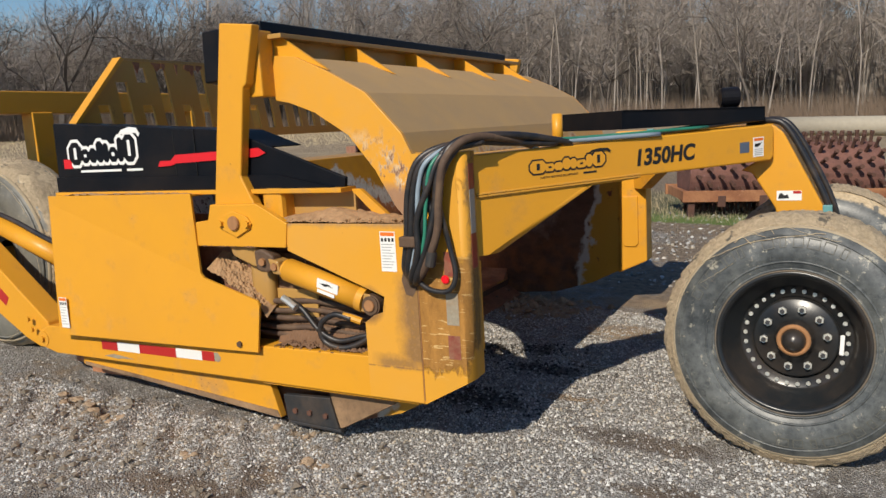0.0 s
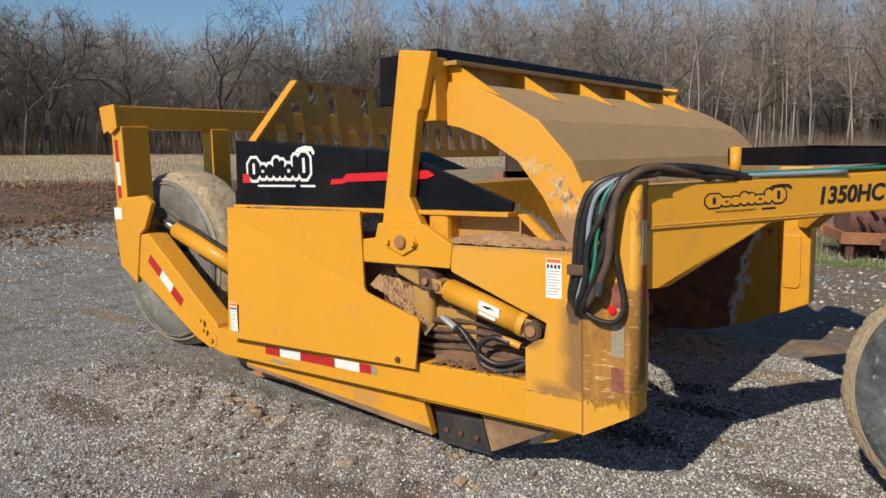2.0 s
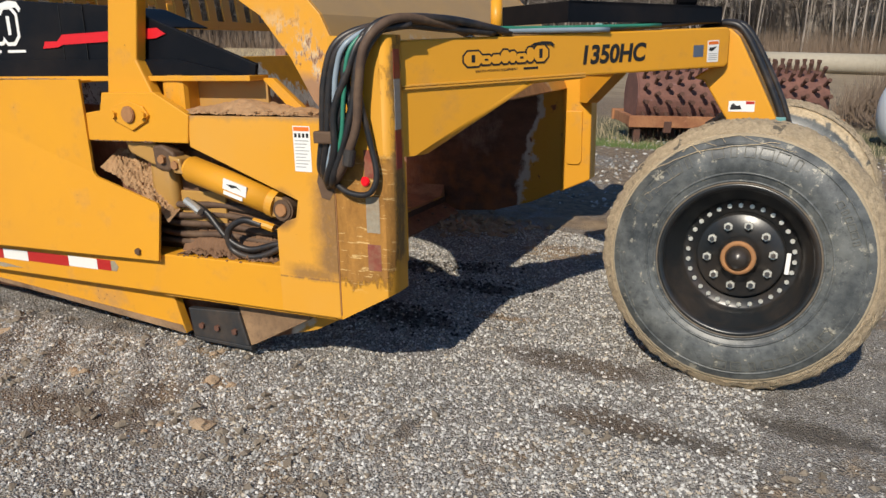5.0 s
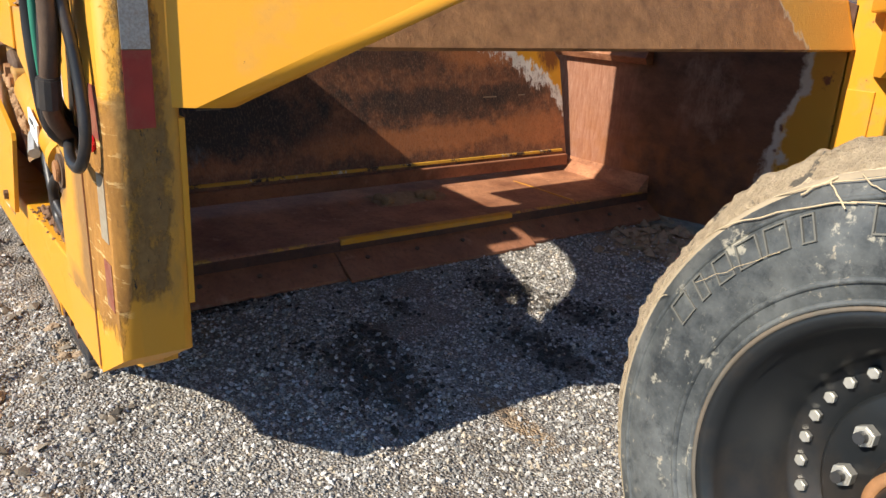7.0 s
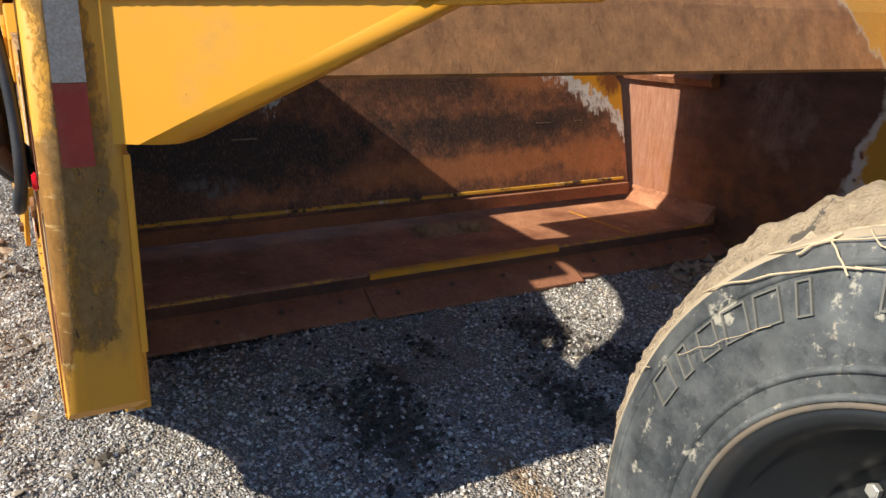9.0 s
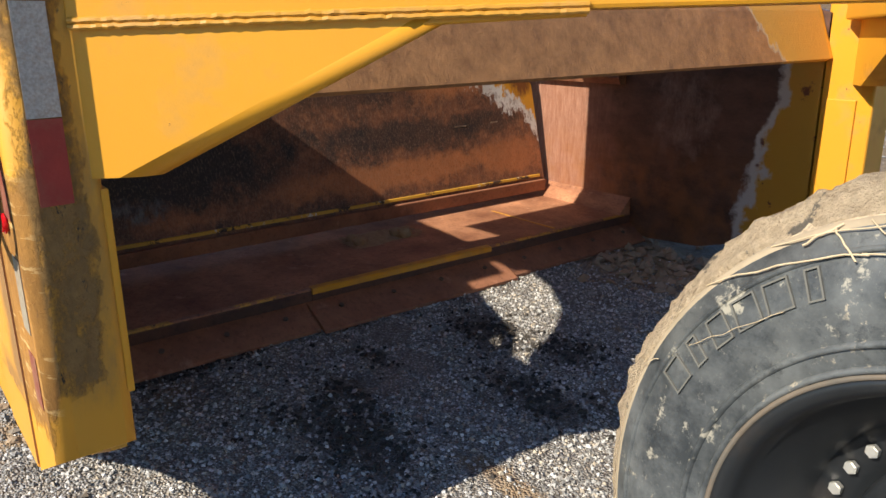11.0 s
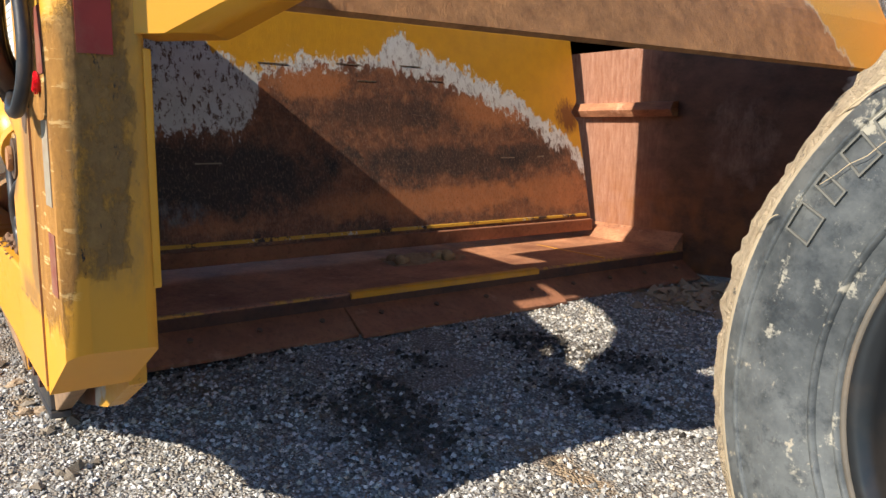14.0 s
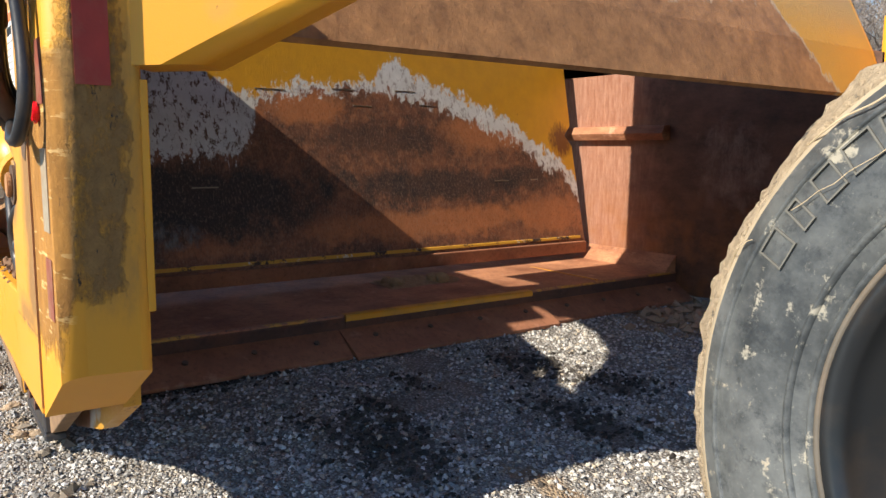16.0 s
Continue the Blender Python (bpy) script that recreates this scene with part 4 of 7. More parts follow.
def round_post(x1, y1, rad, z0, z1, top):
    """Upright box section with two bent front corners and a slanted foot."""
    pts = [(0.0, y1), (0.0, 0.0)]
    for cy, a0 in ((rad, -90), (y1 - rad * 0.6, 0)):
        rr = rad if a0 < 0 else rad * 0.6
        cx = x1 - rr - (0.0 if a0 < 0 else 0.015)
        for k in range(8):
            a = radians(a0 + 90 * k / 7)
            pts.append((cx + rr * math.cos(a), cy + rr * math.sin(a)))
    bm = bmesh.new()
    low = [bm.verts.new((x, y, z0 + (z1 - z0) * x / x1)) for x, y in pts]
    high = [bm.verts.new((x, y, top)) for x, y in pts]
    faces = [bm.faces.new(low[::-1]), bm.faces.new(high)]
    for k in range(len(pts)):
        m = (k + 1) % len(pts)
        faces.append(bm.faces.new((low[k], low[m], high[m], high[k])))
    bmesh.ops.recalc_face_normals(bm, faces=faces)
    for f in faces[3:]:
        f.smooth = f.calc_area() < 0.02
    return bm


post = part("front_post", round_post(0.282, 0.165, 0.04, 0.339, 0.495, 1.585), M_POST, S, "yellow front post caked with mud")
part("seam", box(-0.002, 0.002, -0.0045, 0.0, 0.36, 1.21), M_CAP, post)
part("post_plate", box(-0.06, 0.0, 0.150, 0.190, 1.25, 1.585, 0.004), M_YEL, post)
part("corner_strip", box(0.12, 0.262, 0.158, 0.174, 0.60, 1.05, 0.004), M_YEL, post)
far_post = part("front_post", prism([(0.0, 0.30), (0.262, 0.42), (0.262, 1.575), (0.0, 1.575)], far(0.2), far(0.0), bevel=0.012), M_YEL_WORN, S)
part("wear_plate", prism([(0.05, 1.0), (0.19, 1.0), (0.19, 0.58), (0.165, 0.55), (0.075, 0.55), (0.05, 0.58)], far(0.215), far(0.198), bevel=0.004), M_YEL, far_post)
part("far_side_rail", prism(RAIL, far(0.14), far(0.0), bevel=0.006), M_YEL, S)

# bowl
WALL = [(-2.9, 0.24), (-1.75, 0.14), (-0.95, 0.075), (-0.6, 0.1), (-0.25, 0.2), (0.0, 0.33), (0.0, 1.25), (-2.9, 1.3)]
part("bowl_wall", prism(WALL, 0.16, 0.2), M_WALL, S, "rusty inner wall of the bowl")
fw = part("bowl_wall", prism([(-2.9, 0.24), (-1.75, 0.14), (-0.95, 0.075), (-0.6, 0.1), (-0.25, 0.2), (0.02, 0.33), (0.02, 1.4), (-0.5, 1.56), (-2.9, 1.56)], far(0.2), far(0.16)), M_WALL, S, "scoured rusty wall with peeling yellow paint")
part("guide_bar", prism([(far(0.2), 1.09), (far(0.25), 1.085), (far(0.275), 1.04), (far(0.25), 1.0), (far(0.2), 1.0)], -2.0, -1.19, to=lambda u, d, v: (d, u, v)), M_RUST_POLISH, fw)
floor_bm = prism([(-2.8, 0.16), (-1.11, 0.16), (-1.11, 0.208), (-2.8, 0.225)], 0.2, far(0.2))
bowl_floor = part("bowl_floor", floor_bm, M_RUST_POLISH, S, "scoured rusty bowl floor")
part("wear_strip", prism([(-1.125, 0.209), (-1.090, 0.207), (-1.084, 0.199), (-1.084, 0.180), (-1.093, 0.178), (-1.125, 0.2)], 1.322, 2.41), M_YEL_WORN, bowl_floor, "yellow-painted strip")
for y0, y1, lip in ((0.2, 1.288, -0.96), (1.29, 2.46, -0.925), (2.462, far(0.2), -0.965)):
    edge = part("cutting_edge", prism([(-1.14, 0.135), (-1.095, 0.147), (lip, 0.062), (lip, 0.045), (-1.06, 0.09)], y0, y1, bevel=0.003), M_RUST, S, "rusty bolted cutting edge")
    for k in range(4):
        y = y0 + (k + 0.5) * (y1 - y0) / 4
        part("plough_bolt", cyl((-1.03, y, 0.118), (-1.027, y, 0.124), 0.012, n=8), M_GREASE, edge)
for y0, y1 in ((0.2, 1.32), (1.322, 2.41), (2.412, far(0.2))):
    # dark rust here paints in the shade on the forward face
    part("floor_nose", prism([(-1.111, 0.140), (-1.111, 0.2035), (-1.100, 0.2), (-1.094, 0.19), (-1.094, 0.140)], y0, y1), M_RUST_DARK, bowl_floor, "dark rusty front of the floor plate with its shade painted in")
    part("nose_edge", prism([(-1.118, 0.2055), (-1.108, 0.2075), (-1.096, 0.2025), (-1.094, 0.196), (-1.104, 0.2035)], y0, y1), M_NOSE, bowl_floor, "worn edge with yellow paint left on it")
part("floor_seam", box(-1.68, -1.13, 2.93, 2.943, 0.2, 0.214), M_YEL_WORN, bowl_floor)
part("corner_plate", prism([(0, 0.0), (0.1, 0.0), (0.1, 0.1)], -2.0, -1.1, to=lambda u, d, v: (d, far(0.3) + u, 0.205 + v)), M_RUST_POLISH, bowl_floor)

# ejector
EX0, EX1 = -1.80, -2.01


def ejx(z):
    return EX0 + (EX1 - EX0) * (z - 0.28) / 1.2


def ejector_face():
    out = [(0.23, 0.27), (3.52, 0.27), (3.54, 0.30), (3.50, 0.96), (3.44, 1.03), (3.50, 1.10), (3.49, 1.50), (0.27, 1.50), (0.23, 1.3)]
    return prism(out, 0.0, 0.03, to=lambda u, d, v: (ejx(v) - d, u, v), bevel=0.004)


ejector = part("ejector", ejector_face(), M_EJECT, S, "worn yellow ejector plate with rust and bare primer")
part("foot_strip", prism([(0.25, 0.345), (3.49, 0.348), (3.49, 0.366), (0.25, 0.363)], -0.012, 0.0, to=lambda u, d, v: (ejx(v) + 0.012 + d, u, v), bevel=0.002), M_FOOT, ejector, "chipped yellow strip")
part("foot_bar", box(-1.805, -1.775, 0.24, 3.52, 0.255, 0.33, 0.006), M_RUST, ejector)
for y, z, w in ((0.92, 0.73, 0.13), (1.84, 1.16, 0.12), (2.28, 1.18, 0.12), (2.80, 0.735, 0.11), (1.28, 1.225, 0.16), (1.72, 1.245, 0.14), (2.12, 1.255, 0.14), (3.1, 0.74, 0.06)):
    part("weld_mark", box(ejx(z) - 0.002, ejx(z) + 0.0012, y, y + w, z, z + 0.007), M_WHITE_DIRTY, ejector)
part("ejector_top", box(-2.72, -2.03, 0.25, 3.5, 1.46, 1.495, 0.005), M_YEL_DUST, ejector)


def grille():
    """Slotted guard plate above the ejector."""
    top, bot = 2.305, 1.86
    bm = bmesh.new()

    def left(z):
        return 0.25 + (z - bot) / (top - bot) * 0.42

    def strip(ya, yb, yc, yd, z0, z1):
        add_prism(bm, [(ya, z0), (yb, z0), (yd, z1), (yc, z1)], -2.755, -2.735, to=lambda u, d, v: (d, u, v))

    lean, n = -0.16, 15
    cells = [0.45 + k * 0.19 for k in range(n)]
    rows = ((1.72, 1.79, None), (1.79, 1.86, 1), (1.86, 1.99, 1), (1.99, 2.15, 2), (2.15, 2.258, 0), (2.258, top, None))
    for z0, z1, slot in rows:
        def sh(y, z):
            return y + lean * (z - 2.08)
        l0, l1 = left(max(z0, bot)), left(max(z1, bot))
        r0, r1 = 3.7 - l0, 3.7 - l1
        if slot is None:
            strip(l0, r0, l1, r1, z0, z1)
            continue
        cuts = []
        for k, y in enumerate(cells):
            tall = k % 2 == 1
            if slot == 1 or (slot == 2 and tall) or (slot == 0 and (tall or k % 4 == 2)):
                a, b = y, y + 0.095
                if sh(a, z0) > l0 + 0.05 and sh(a, z1) > l1 + 0.05 and sh(b, z0) < r0 - 0.05 and sh(b, z1) < r1 - 0.05:
                    cuts.append((a, b))
        y0, y1 = l0, l1
        for a, b in cuts:
            strip(y0, sh(a, z0), y1, sh(a, z1), z0, z1)
            y0, y1 = sh(b, z0), sh(b, z1)
        strip(y0, r0, y1, r1, z0, z1)
    return bm


guard = part("slotted_guard", grille(), yellow_paint("rusted_guard_paint", 0.5, 0.66, (0.55, 0.30, 0.05)), S, "slotted yellow guard with rust along its top")
rg4 = random.Random(14)
for k in range(22):
    # flakes of rusted-through paint, hanging along the top
    y0, z0 = rg4.uniform(0.75, 2.9), 2.295
    w, hgt = rg4.uniform(0.02, 0.08), rg4.uniform(0.015, 0.09)
    pts = [(y0, z0), (y0 + w, z0 - 0.005), (y0 + w * rg4.uniform(0.7, 1.1), z0 - hgt * rg4.uniform(0.3, 0.7)), (y0 + w * rg4.uniform(0.3, 0.7), z0 - hgt), (y0 + w * rg4.uniform(-0.2, 0.2), z0 - hgt * rg4.uniform(0.2, 0.8))]
    part("rust_flake", prism(pts, -2.7345, -2.731 + 0.0002 * k, to=lambda u, d, v: (d, u, v)), M_RUST, guard)
part("guard_edge", prism([(0.235, 1.86), (0.265, 1.86), (0.69, 2.305), (0.66, 2.318)], -2.77, -2.69, to=lambda u, d, v: (d, u, v)), M_YEL, guard)
part("guard_edge", prism([(0.66, 2.318), (0.67, 2.303), (3.03, 2.303), (3.04, 2.318)], -2.77, -2.73, to=lambda u, d, v: (d, u, v)), M_YEL_DUST, guard)
part("bent_bar", tube([(-3.2, 2.25, 2.15), (-3.2, 2.25, 2.38), (-3.2, 2.35, 2.43), (-3.2, 3.2, 2.42)], 0.035), M_YEL, S)

# black side panels
PANEL = [(-2.76, 1.42), (-2.745, 1.87), (-1.42, 1.77), (-1.22, 1.75), (-0.46, 1.475), (-0.47, 1.415), (-2.76, 1.42)][:-1]
panel = part("side_panel", prism(PANEL, 0.11, 0.135, bevel=0.004), M_BLACK, S, "black side panel with red stripe")
part("panel_sill", box(-2.74, -0.46, 0.06, 0.2, 1.40, 1.425, 0.004), M_YEL_WORN, S)
part("panel_fold", prism([(-2.75, 1.42), (-2.75, 1.52), (-0.9, 1.50), (-0.5, 1.42)], 0.09, 0.108), M_BLACK, panel)
# unseen plate, added to cast the slanted shadow edge onto the ejector
part("panel_shadow_plate", prism([(-2.74, 1.862), (-1.42, 1.762), (-1.22, 1.743), (-0.95, 1.646), (-0.95, 1.652), (-1.22, 1.749), (-1.42, 1.769), (-2.74, 1.869)], 0.136, 0.38), M_BLACK, panel)
part("side_panel", prism(PANEL, far(0.2), far(0.17), bevel=0.004), rust_plate("scraped_black_panel", (0.012, 0.012, 0.014), (0.10, 0.05, 0.035)), S)
part("red_stripe", prism([(-1.81, 1.565), (-1.79, 1.60), (-1.70, 1.60), (-1.66, 1.632), (-1.02, 1.648), (-0.97, 1.62), (-1.03, 1.60), (-1.66, 1.582), (-1.70, 1.57)], 0.1015, 0.1035), M_REDPAINT, panel)
part("red_stripe", box(-2.68, -2.6, 0.1075, 0.1095, 1.575, 1.635), M_REDPAINT, panel)
part("hatch", prism([(-1.66, 1.49), (-1.50, 1.49), (-1.50, 1.768), (-1.66, 1.78)], 0.104, 0.11, bevel=0.002), M_BLACK, panel)
for hx in (-1.663, -1.497):
    part("hatch_gap", box(hx - 0.0015, hx + 0.0015, 0.1035, 0.11, 1.49, 1.775), M_INK, panel)

# plain emblem in place of the maker's mark: a cloud-edged bar with a cap
def emblem(name, parent, at, right, up, w, h, fill, rim):
    r, u = Vector(right).normalized(), Vector(up).normalized()
    nrm = r.cross(u)

    def to(a, d, b):
        return Vector(at) + r * a + u * b + nrm * d

    shapes = ((0.0, 0.19, 0.0, 0.82), (0.17, 0.29, 0.06, 0.58), (0.28, 0.39, 0.06, 0.60), (0.38, 0.48, 0.06, 0.82), (0.47, 0.55, 0.06, 0.74), (0.54, 0.67, 0.06, 0.60), (0.66, 0.74, 0.06, 0.90), (0.73, 0.90, 0.04, 0.98))

    def block(x0, x1, z0, z1, g):
        x0, x1, z0, z1 = x0 * w - g, x1 * w + g, z0 * h - g, z1 * h + g
        c = min(x1 - x0, z1 - z0) * 0.3
        return [(x0 + c, z0), (x1 - c, z0), (x1, z0 + c), (x1, z1 - c), (x1 - c, z1), (x0 + c, z1), (x0, z1 - c), (x0, z0 + c)]

    ob = new(name)
    ob.parent = parent
    for k, s in enumerate(shapes):
        e = 0.00012 * k
        part("emblem_rim", prism(block(*s, 0.085 * h), 0.0, 0.0012 + e, to=to), rim, ob)
    for k, s in enumerate(shapes):
        e = 0.00012 * k
        part("emblem_face", prism(block(*s, -0.02 * h), 0.0012, 0.0026 + e, to=to), fill, ob)
        if k in (0, 1, 5, 7):
            x0, x1, z0, z1 = s
            m = (x0 + x1) / 2
            part("emblem_slot", prism([((m - 0.018) * w, (z0 + 0.22) * h), ((m + 0.018) * w, (z0 + 0.22) * h), ((m + 0.018) * w, (z1 - 0.2) * h), ((m - 0.018) * w, (z1 - 0.2) * h)], 0.002, 0.004, to=to), rim, ob)
    part("emblem_cap", prism([(0.70 * w, 0.98 * h), (0.74 * w, 1.12 * h), (0.84 * w, 1.2 * h), (0.93 * w, 1.16 * h), (0.97 * w, 0.96 * h), (0.95 * w, 0.86 * h), (0.92 * w, 1.0 * h)], 0.0012, 0.0045, to=to), rim, ob)
    return ob


emblem("emblem", panel, (-2.62, 0.1088, 1.592), (1, 0, 0), (0, 0, 1), 0.70, 0.185, M_BLACK, M_DECAL)
part("caption_bar", box(-2.52, -2.14, 0.1075, 0.1095, 1.548, 1.562), M_DECAL, panel)
part("caption_bar", box(-2.09, -1.95, 0.1075, 0.1095, 1.548, 1.562), M_DECAL, panel)

# pivot plate and lift arm
PIV = [(-1.434, 1.114), (-0.794, 1.117), (-0.775, 1.247), (-0.976, 1.352), (-1.31, 1.349), (-1.335, 1.262), (-1.434, 1.249)]
pivot_plate = part("pivot_plate", prism(PIV, -0.012, 0.03, bevel=0.004), M_YEL, S, "yellow pivot plate with bolted pin")
part("pin_flange", prism([(-1.25, 1.245), (-1.22, 1.285), (-1.13, 1.315), (-1.04, 1.285), (-1.01, 1.245), (-1.03, 1.215), (-1.12, 1.17), (-1.23, 1.215)], -0.026, -0.012, bevel=0.003), M_YEL_WORN, pivot_plate)
bm = bmesh.new()
add_cyl(bm, (-1.128, -0.026, 1.248), (-1.128, -0.042, 1.248), 0.040, n=20, bevel=0.004)
part("pin", bm, M_CAP, pivot_plate)
for x in (-1.225, -1.035):
    bm = bmesh.new()
    bolt_head(bm, (x, -0.026, 1.245), (0, -1, 0), 0.019, 0.018)
    part("bolt", bm, M_YEL_WORN, pivot_plate)

apron = part("lift_arm", prism([(-1.33, 1.27), (-1.152, 2.32), (-0.925, 2.29), (-1.005, 1.99), (-1.03, 1.97), (-1.105, 1.50), (-1.03, 1.355), (-1.0, 1.29)], 0.035, 0.10, bevel=0.008), M_YEL, S, "upright yellow lift arm")
part("lift_arm", prism([(-1.33, 1.27), (-1.152, 2.32), (-0.925, 2.29), (-1.005, 1.99), (-1.03, 1.97), (-1.105, 1.50), (-1.03, 1.355), (-1.0, 1.29)], far(0.10), far(0.035), bevel=0.008), M_YEL, S)
part("boss", box(-1.0, -0.86, 0.07, 0.2, 1.24, 1.43, 0.03), M_YEL_WORN, S)

# apron: curved shell between two side plates, carried high
OUT = [(-0.955, 2.14), (-0.80, 2.12), (-0.58, 2.02), (-0.365, 1.90), (-0.165, 1.685), (-0.03, 1.41), (0.05, 1.19)]
INN = [(-0.955, 1.90), (-0.86, 1.88), (-0.70, 1.82), (-0.49, 1.69), (-0.335, 1.50), (-0.225, 1.31), (-0.10, 1.17)]
shell_pts = OUT + [(x - 0.02, z - 0.012) for x, z in OUT[::-1]]
shell = part("apron_shell", prism(shell_pts, 0.23, far(0.23)), M_APRON, S, "curved apron plate, dusty above and rusty at the lip")
part("apron_side", prism(OUT + INN[::-1], 0.205, 0.23, bevel=0.002), M_APRON_SIDE, S, "curved yellow apron side plate")
part("apron_side", prism(OUT + INN[::-1], far(0.23), far(0.205), bevel=0.002), M_YEL_WORN, S)
part("apron_back", box(-1.0, -0.955, 0.2, far(0.26), 1.92, 2.25, 0.004), M_YEL_DUST, S)
part("apron_top", box(-1.0, -0.86, 0.18, far(0.26), 2.225, 2.25, 0.004), M_YEL_DUST, S)
part("link_tube", box(-1.06, -0.95, 0.1, 0.215, 1.92, 2.27, 0.01), M_YEL_WORN, S)
for k in range(5):
    y = (0.23, 0.90, 1.64, 2.40, 3.17)[k]
    part("rib", prism([(-0.956, 2.225), (-0.885, 2.225), (-0.60, 2.035), (-0.80, 2.115), (-0.956, 2.14)], y, y + 0.02), M_YEL, shell)
part("hood", prism([(-1.47, 2.03), (-1.46, 2.32), (-1.02, 2.335), (-1.0, 2.05)], 0.21, far(0.21), bevel=0.01), M_BLACK, S, "black hood plate")

# skids and side bits
part("skid", prism([(-2.70, 0.265), (-2.70, 0.34), (-1.065, 0.335), (-1.065, 0.29), (-1.01, 0.106), (-2.24, 0.225)], 0.07, 0.12, bevel=0.004), M_YEL_WORN, S, "yellow skid with scraped bottom")
part("skid_edge", prism([(-2.68, 0.262), (-2.24, 0.226), (-1.012, 0.108), (-1.03, 0.15), (-2.24, 0.25), (-2.68, 0.285)], 0.066, 0.0695), M_WORN_BROWN, S, "bare worn steel edge")
side_bit = part("side_bit", prism([(-0.985, 0.25), (-0.66, 0.265), (-0.61, 0.09), (-0.965, 0.10)], 0.075, 0.11, bevel=0.005), M_DARKSTEEL, S, "dark bolted side cutter")
for x, z in ((-0.9, 0.165), (-0.8, 0.165), (-0.69, 0.16)):
    bm = bmesh.new()
    bolt_head(bm, (x, 0.075, z), (0, -1, 0), 0.017, 0.014)
    part("bolt", bm, M_RUST_DARK, side_bit)
part("bit_shoe", prism([(-0.97, 0.10), (-0.6, 0.09), (-0.595, 0.07), (-0.94, 0.078)], 0.073, 0.13, bevel=0.004), M_DARKSTEEL, side_bit)
part("router_bit", prism([(-0.67, 0.30), (-0.25, 0.30), (-0.243, 0.275), (-0.58, 0.10), (-0.61, 0.09)], 0.09, 0.13, bevel=0.004), M_WORN_BROWN, S, "scraped brown triangular side plate")
part("rail_lip", box(-1.07, -0.05, 0.02, 0.12, 0.325, 0.342), M_YEL_WORN, S)

# lift cylinder in the side opening
CA, CB = Vector((-0.965, 0.045, 1.022)), Vector((-0.29, 0.045, 0.83))
cd = (CB - CA).normalized()
cylinder = part("lift_cylinder", cyl(CA + cd * 0.125, CB - cd * 0.06, 0.064, n=32, bevel=0.008), M_YEL, S, "yellow hydraulic cylinder with dull steel rod", True)
part("rod", cyl(CA + cd * 0.02, CA + cd * 0.13, 0.026), M_STEEL, cylinder, "bright steel rod", True)
part("collar", cyl(CA + cd * 0.115, CA + cd * 0.14, 0.055, n=28), M_YEL, cylinder)
part("end_cap", cyl(CB - cd * 0.09, CB - cd * 0.05, 0.068, n=28), M_YEL_WORN, cylinder)
part("clevis", cyl(CB + Vector((0, -0.05, 0)), CB + Vector((0, 0.05, 0)), 0.056, bevel=0.008), M_GREASE, cylinder, "greasy brown pin eye")
part("pin", cyl(CB + Vector((0, -0.062, 0)), CB + Vector((0, -0.05, 0)), 0.03, n=16, bevel=0.003), M_CAP, cylinder)
part("clevis", prism([(-0.36, 0.895), (-0.29, 0.885), (-0.25, 0.83), (-0.29, 0.785), (-0.38, 0.80)], 0.0, 0.012, bevel=0.004), M_YEL_DUST, cylinder)
part("crank", prism([(-1.23, 1.11), (-1.10, 1.125), (-1.02, 1.10), (-1.0, 1.0), (-1.06, 1.0), (-1.20, 1.055)], 0.02, 0.06, bevel=0.01), M_YEL_DUST, cylinder, "dirty yellow bell crank")
part("crank_eye", prism([(-1.03, 1.095), (-0.97, 1.105), (-0.90, 1.07), (-0.885, 1.0), (-0.94, 0.975), (-1.02, 0.985)], -0.005, 0.075, bevel=0.012), M_GREASE, cylinder, "greasy brown eye block")
part("crank_fork", prism([(-0.93, 1.055), (-0.86, 1.04), (-0.845, 0.965), (-0.90, 0.97)], -0.012, 0.085, bevel=0.008), M_YEL_DUST, cylinder)
for ex, ez in ((-0.965, 1.035), (-0.885, 1.01)):
    bm = bmesh.new()
    bolt_head(bm, (ex, -0.006, ez), (0, -1, 0), 0.022, 0.018)
    part("bolt", bm, M_CAP, cylinder)
up = Vector((cd.z, 0, -cd.x)).normalized() * -1
lab_c = CA + cd * 0.45 + Vector((0, -0.064, 0))
dec = part("label_plate", prism([(-0.075, -0.005), (0.06, -0.005), (0.06, 0.045), (-0.075, 0.045)], -0.002, 0.004, to=lambda u, d, v: lab_c + cd * u + Vector((0.19, 0, 0.98)) * v + Vector((0, d, 0))), M_DECAL, cylinder)
part("label_mark", prism([(-0.055, 0.022), (-0.02, 0.014), (0.0, 0.024), (0.03, 0.02), (0.0, 0.032), (-0.03, 0.028)], -0.0035, -0.002, to=lambda u, d, v: lab_c + cd * u + Vector((0.19, 0, 0.98)) * v + Vector((0, d, 0))), M_INK, dec)
part("label_plate", prism([(-0.07, -0.03), (0.04, -0.03), (0.04, -0.012), (-0.07, -0.012)], 0.0, 0.005, to=lambda u, d, v: lab_c + cd * u + Vector((0.19, 0, 0.98)) * v + Vector((0, d, 0))), M_DECAL, cylinder)

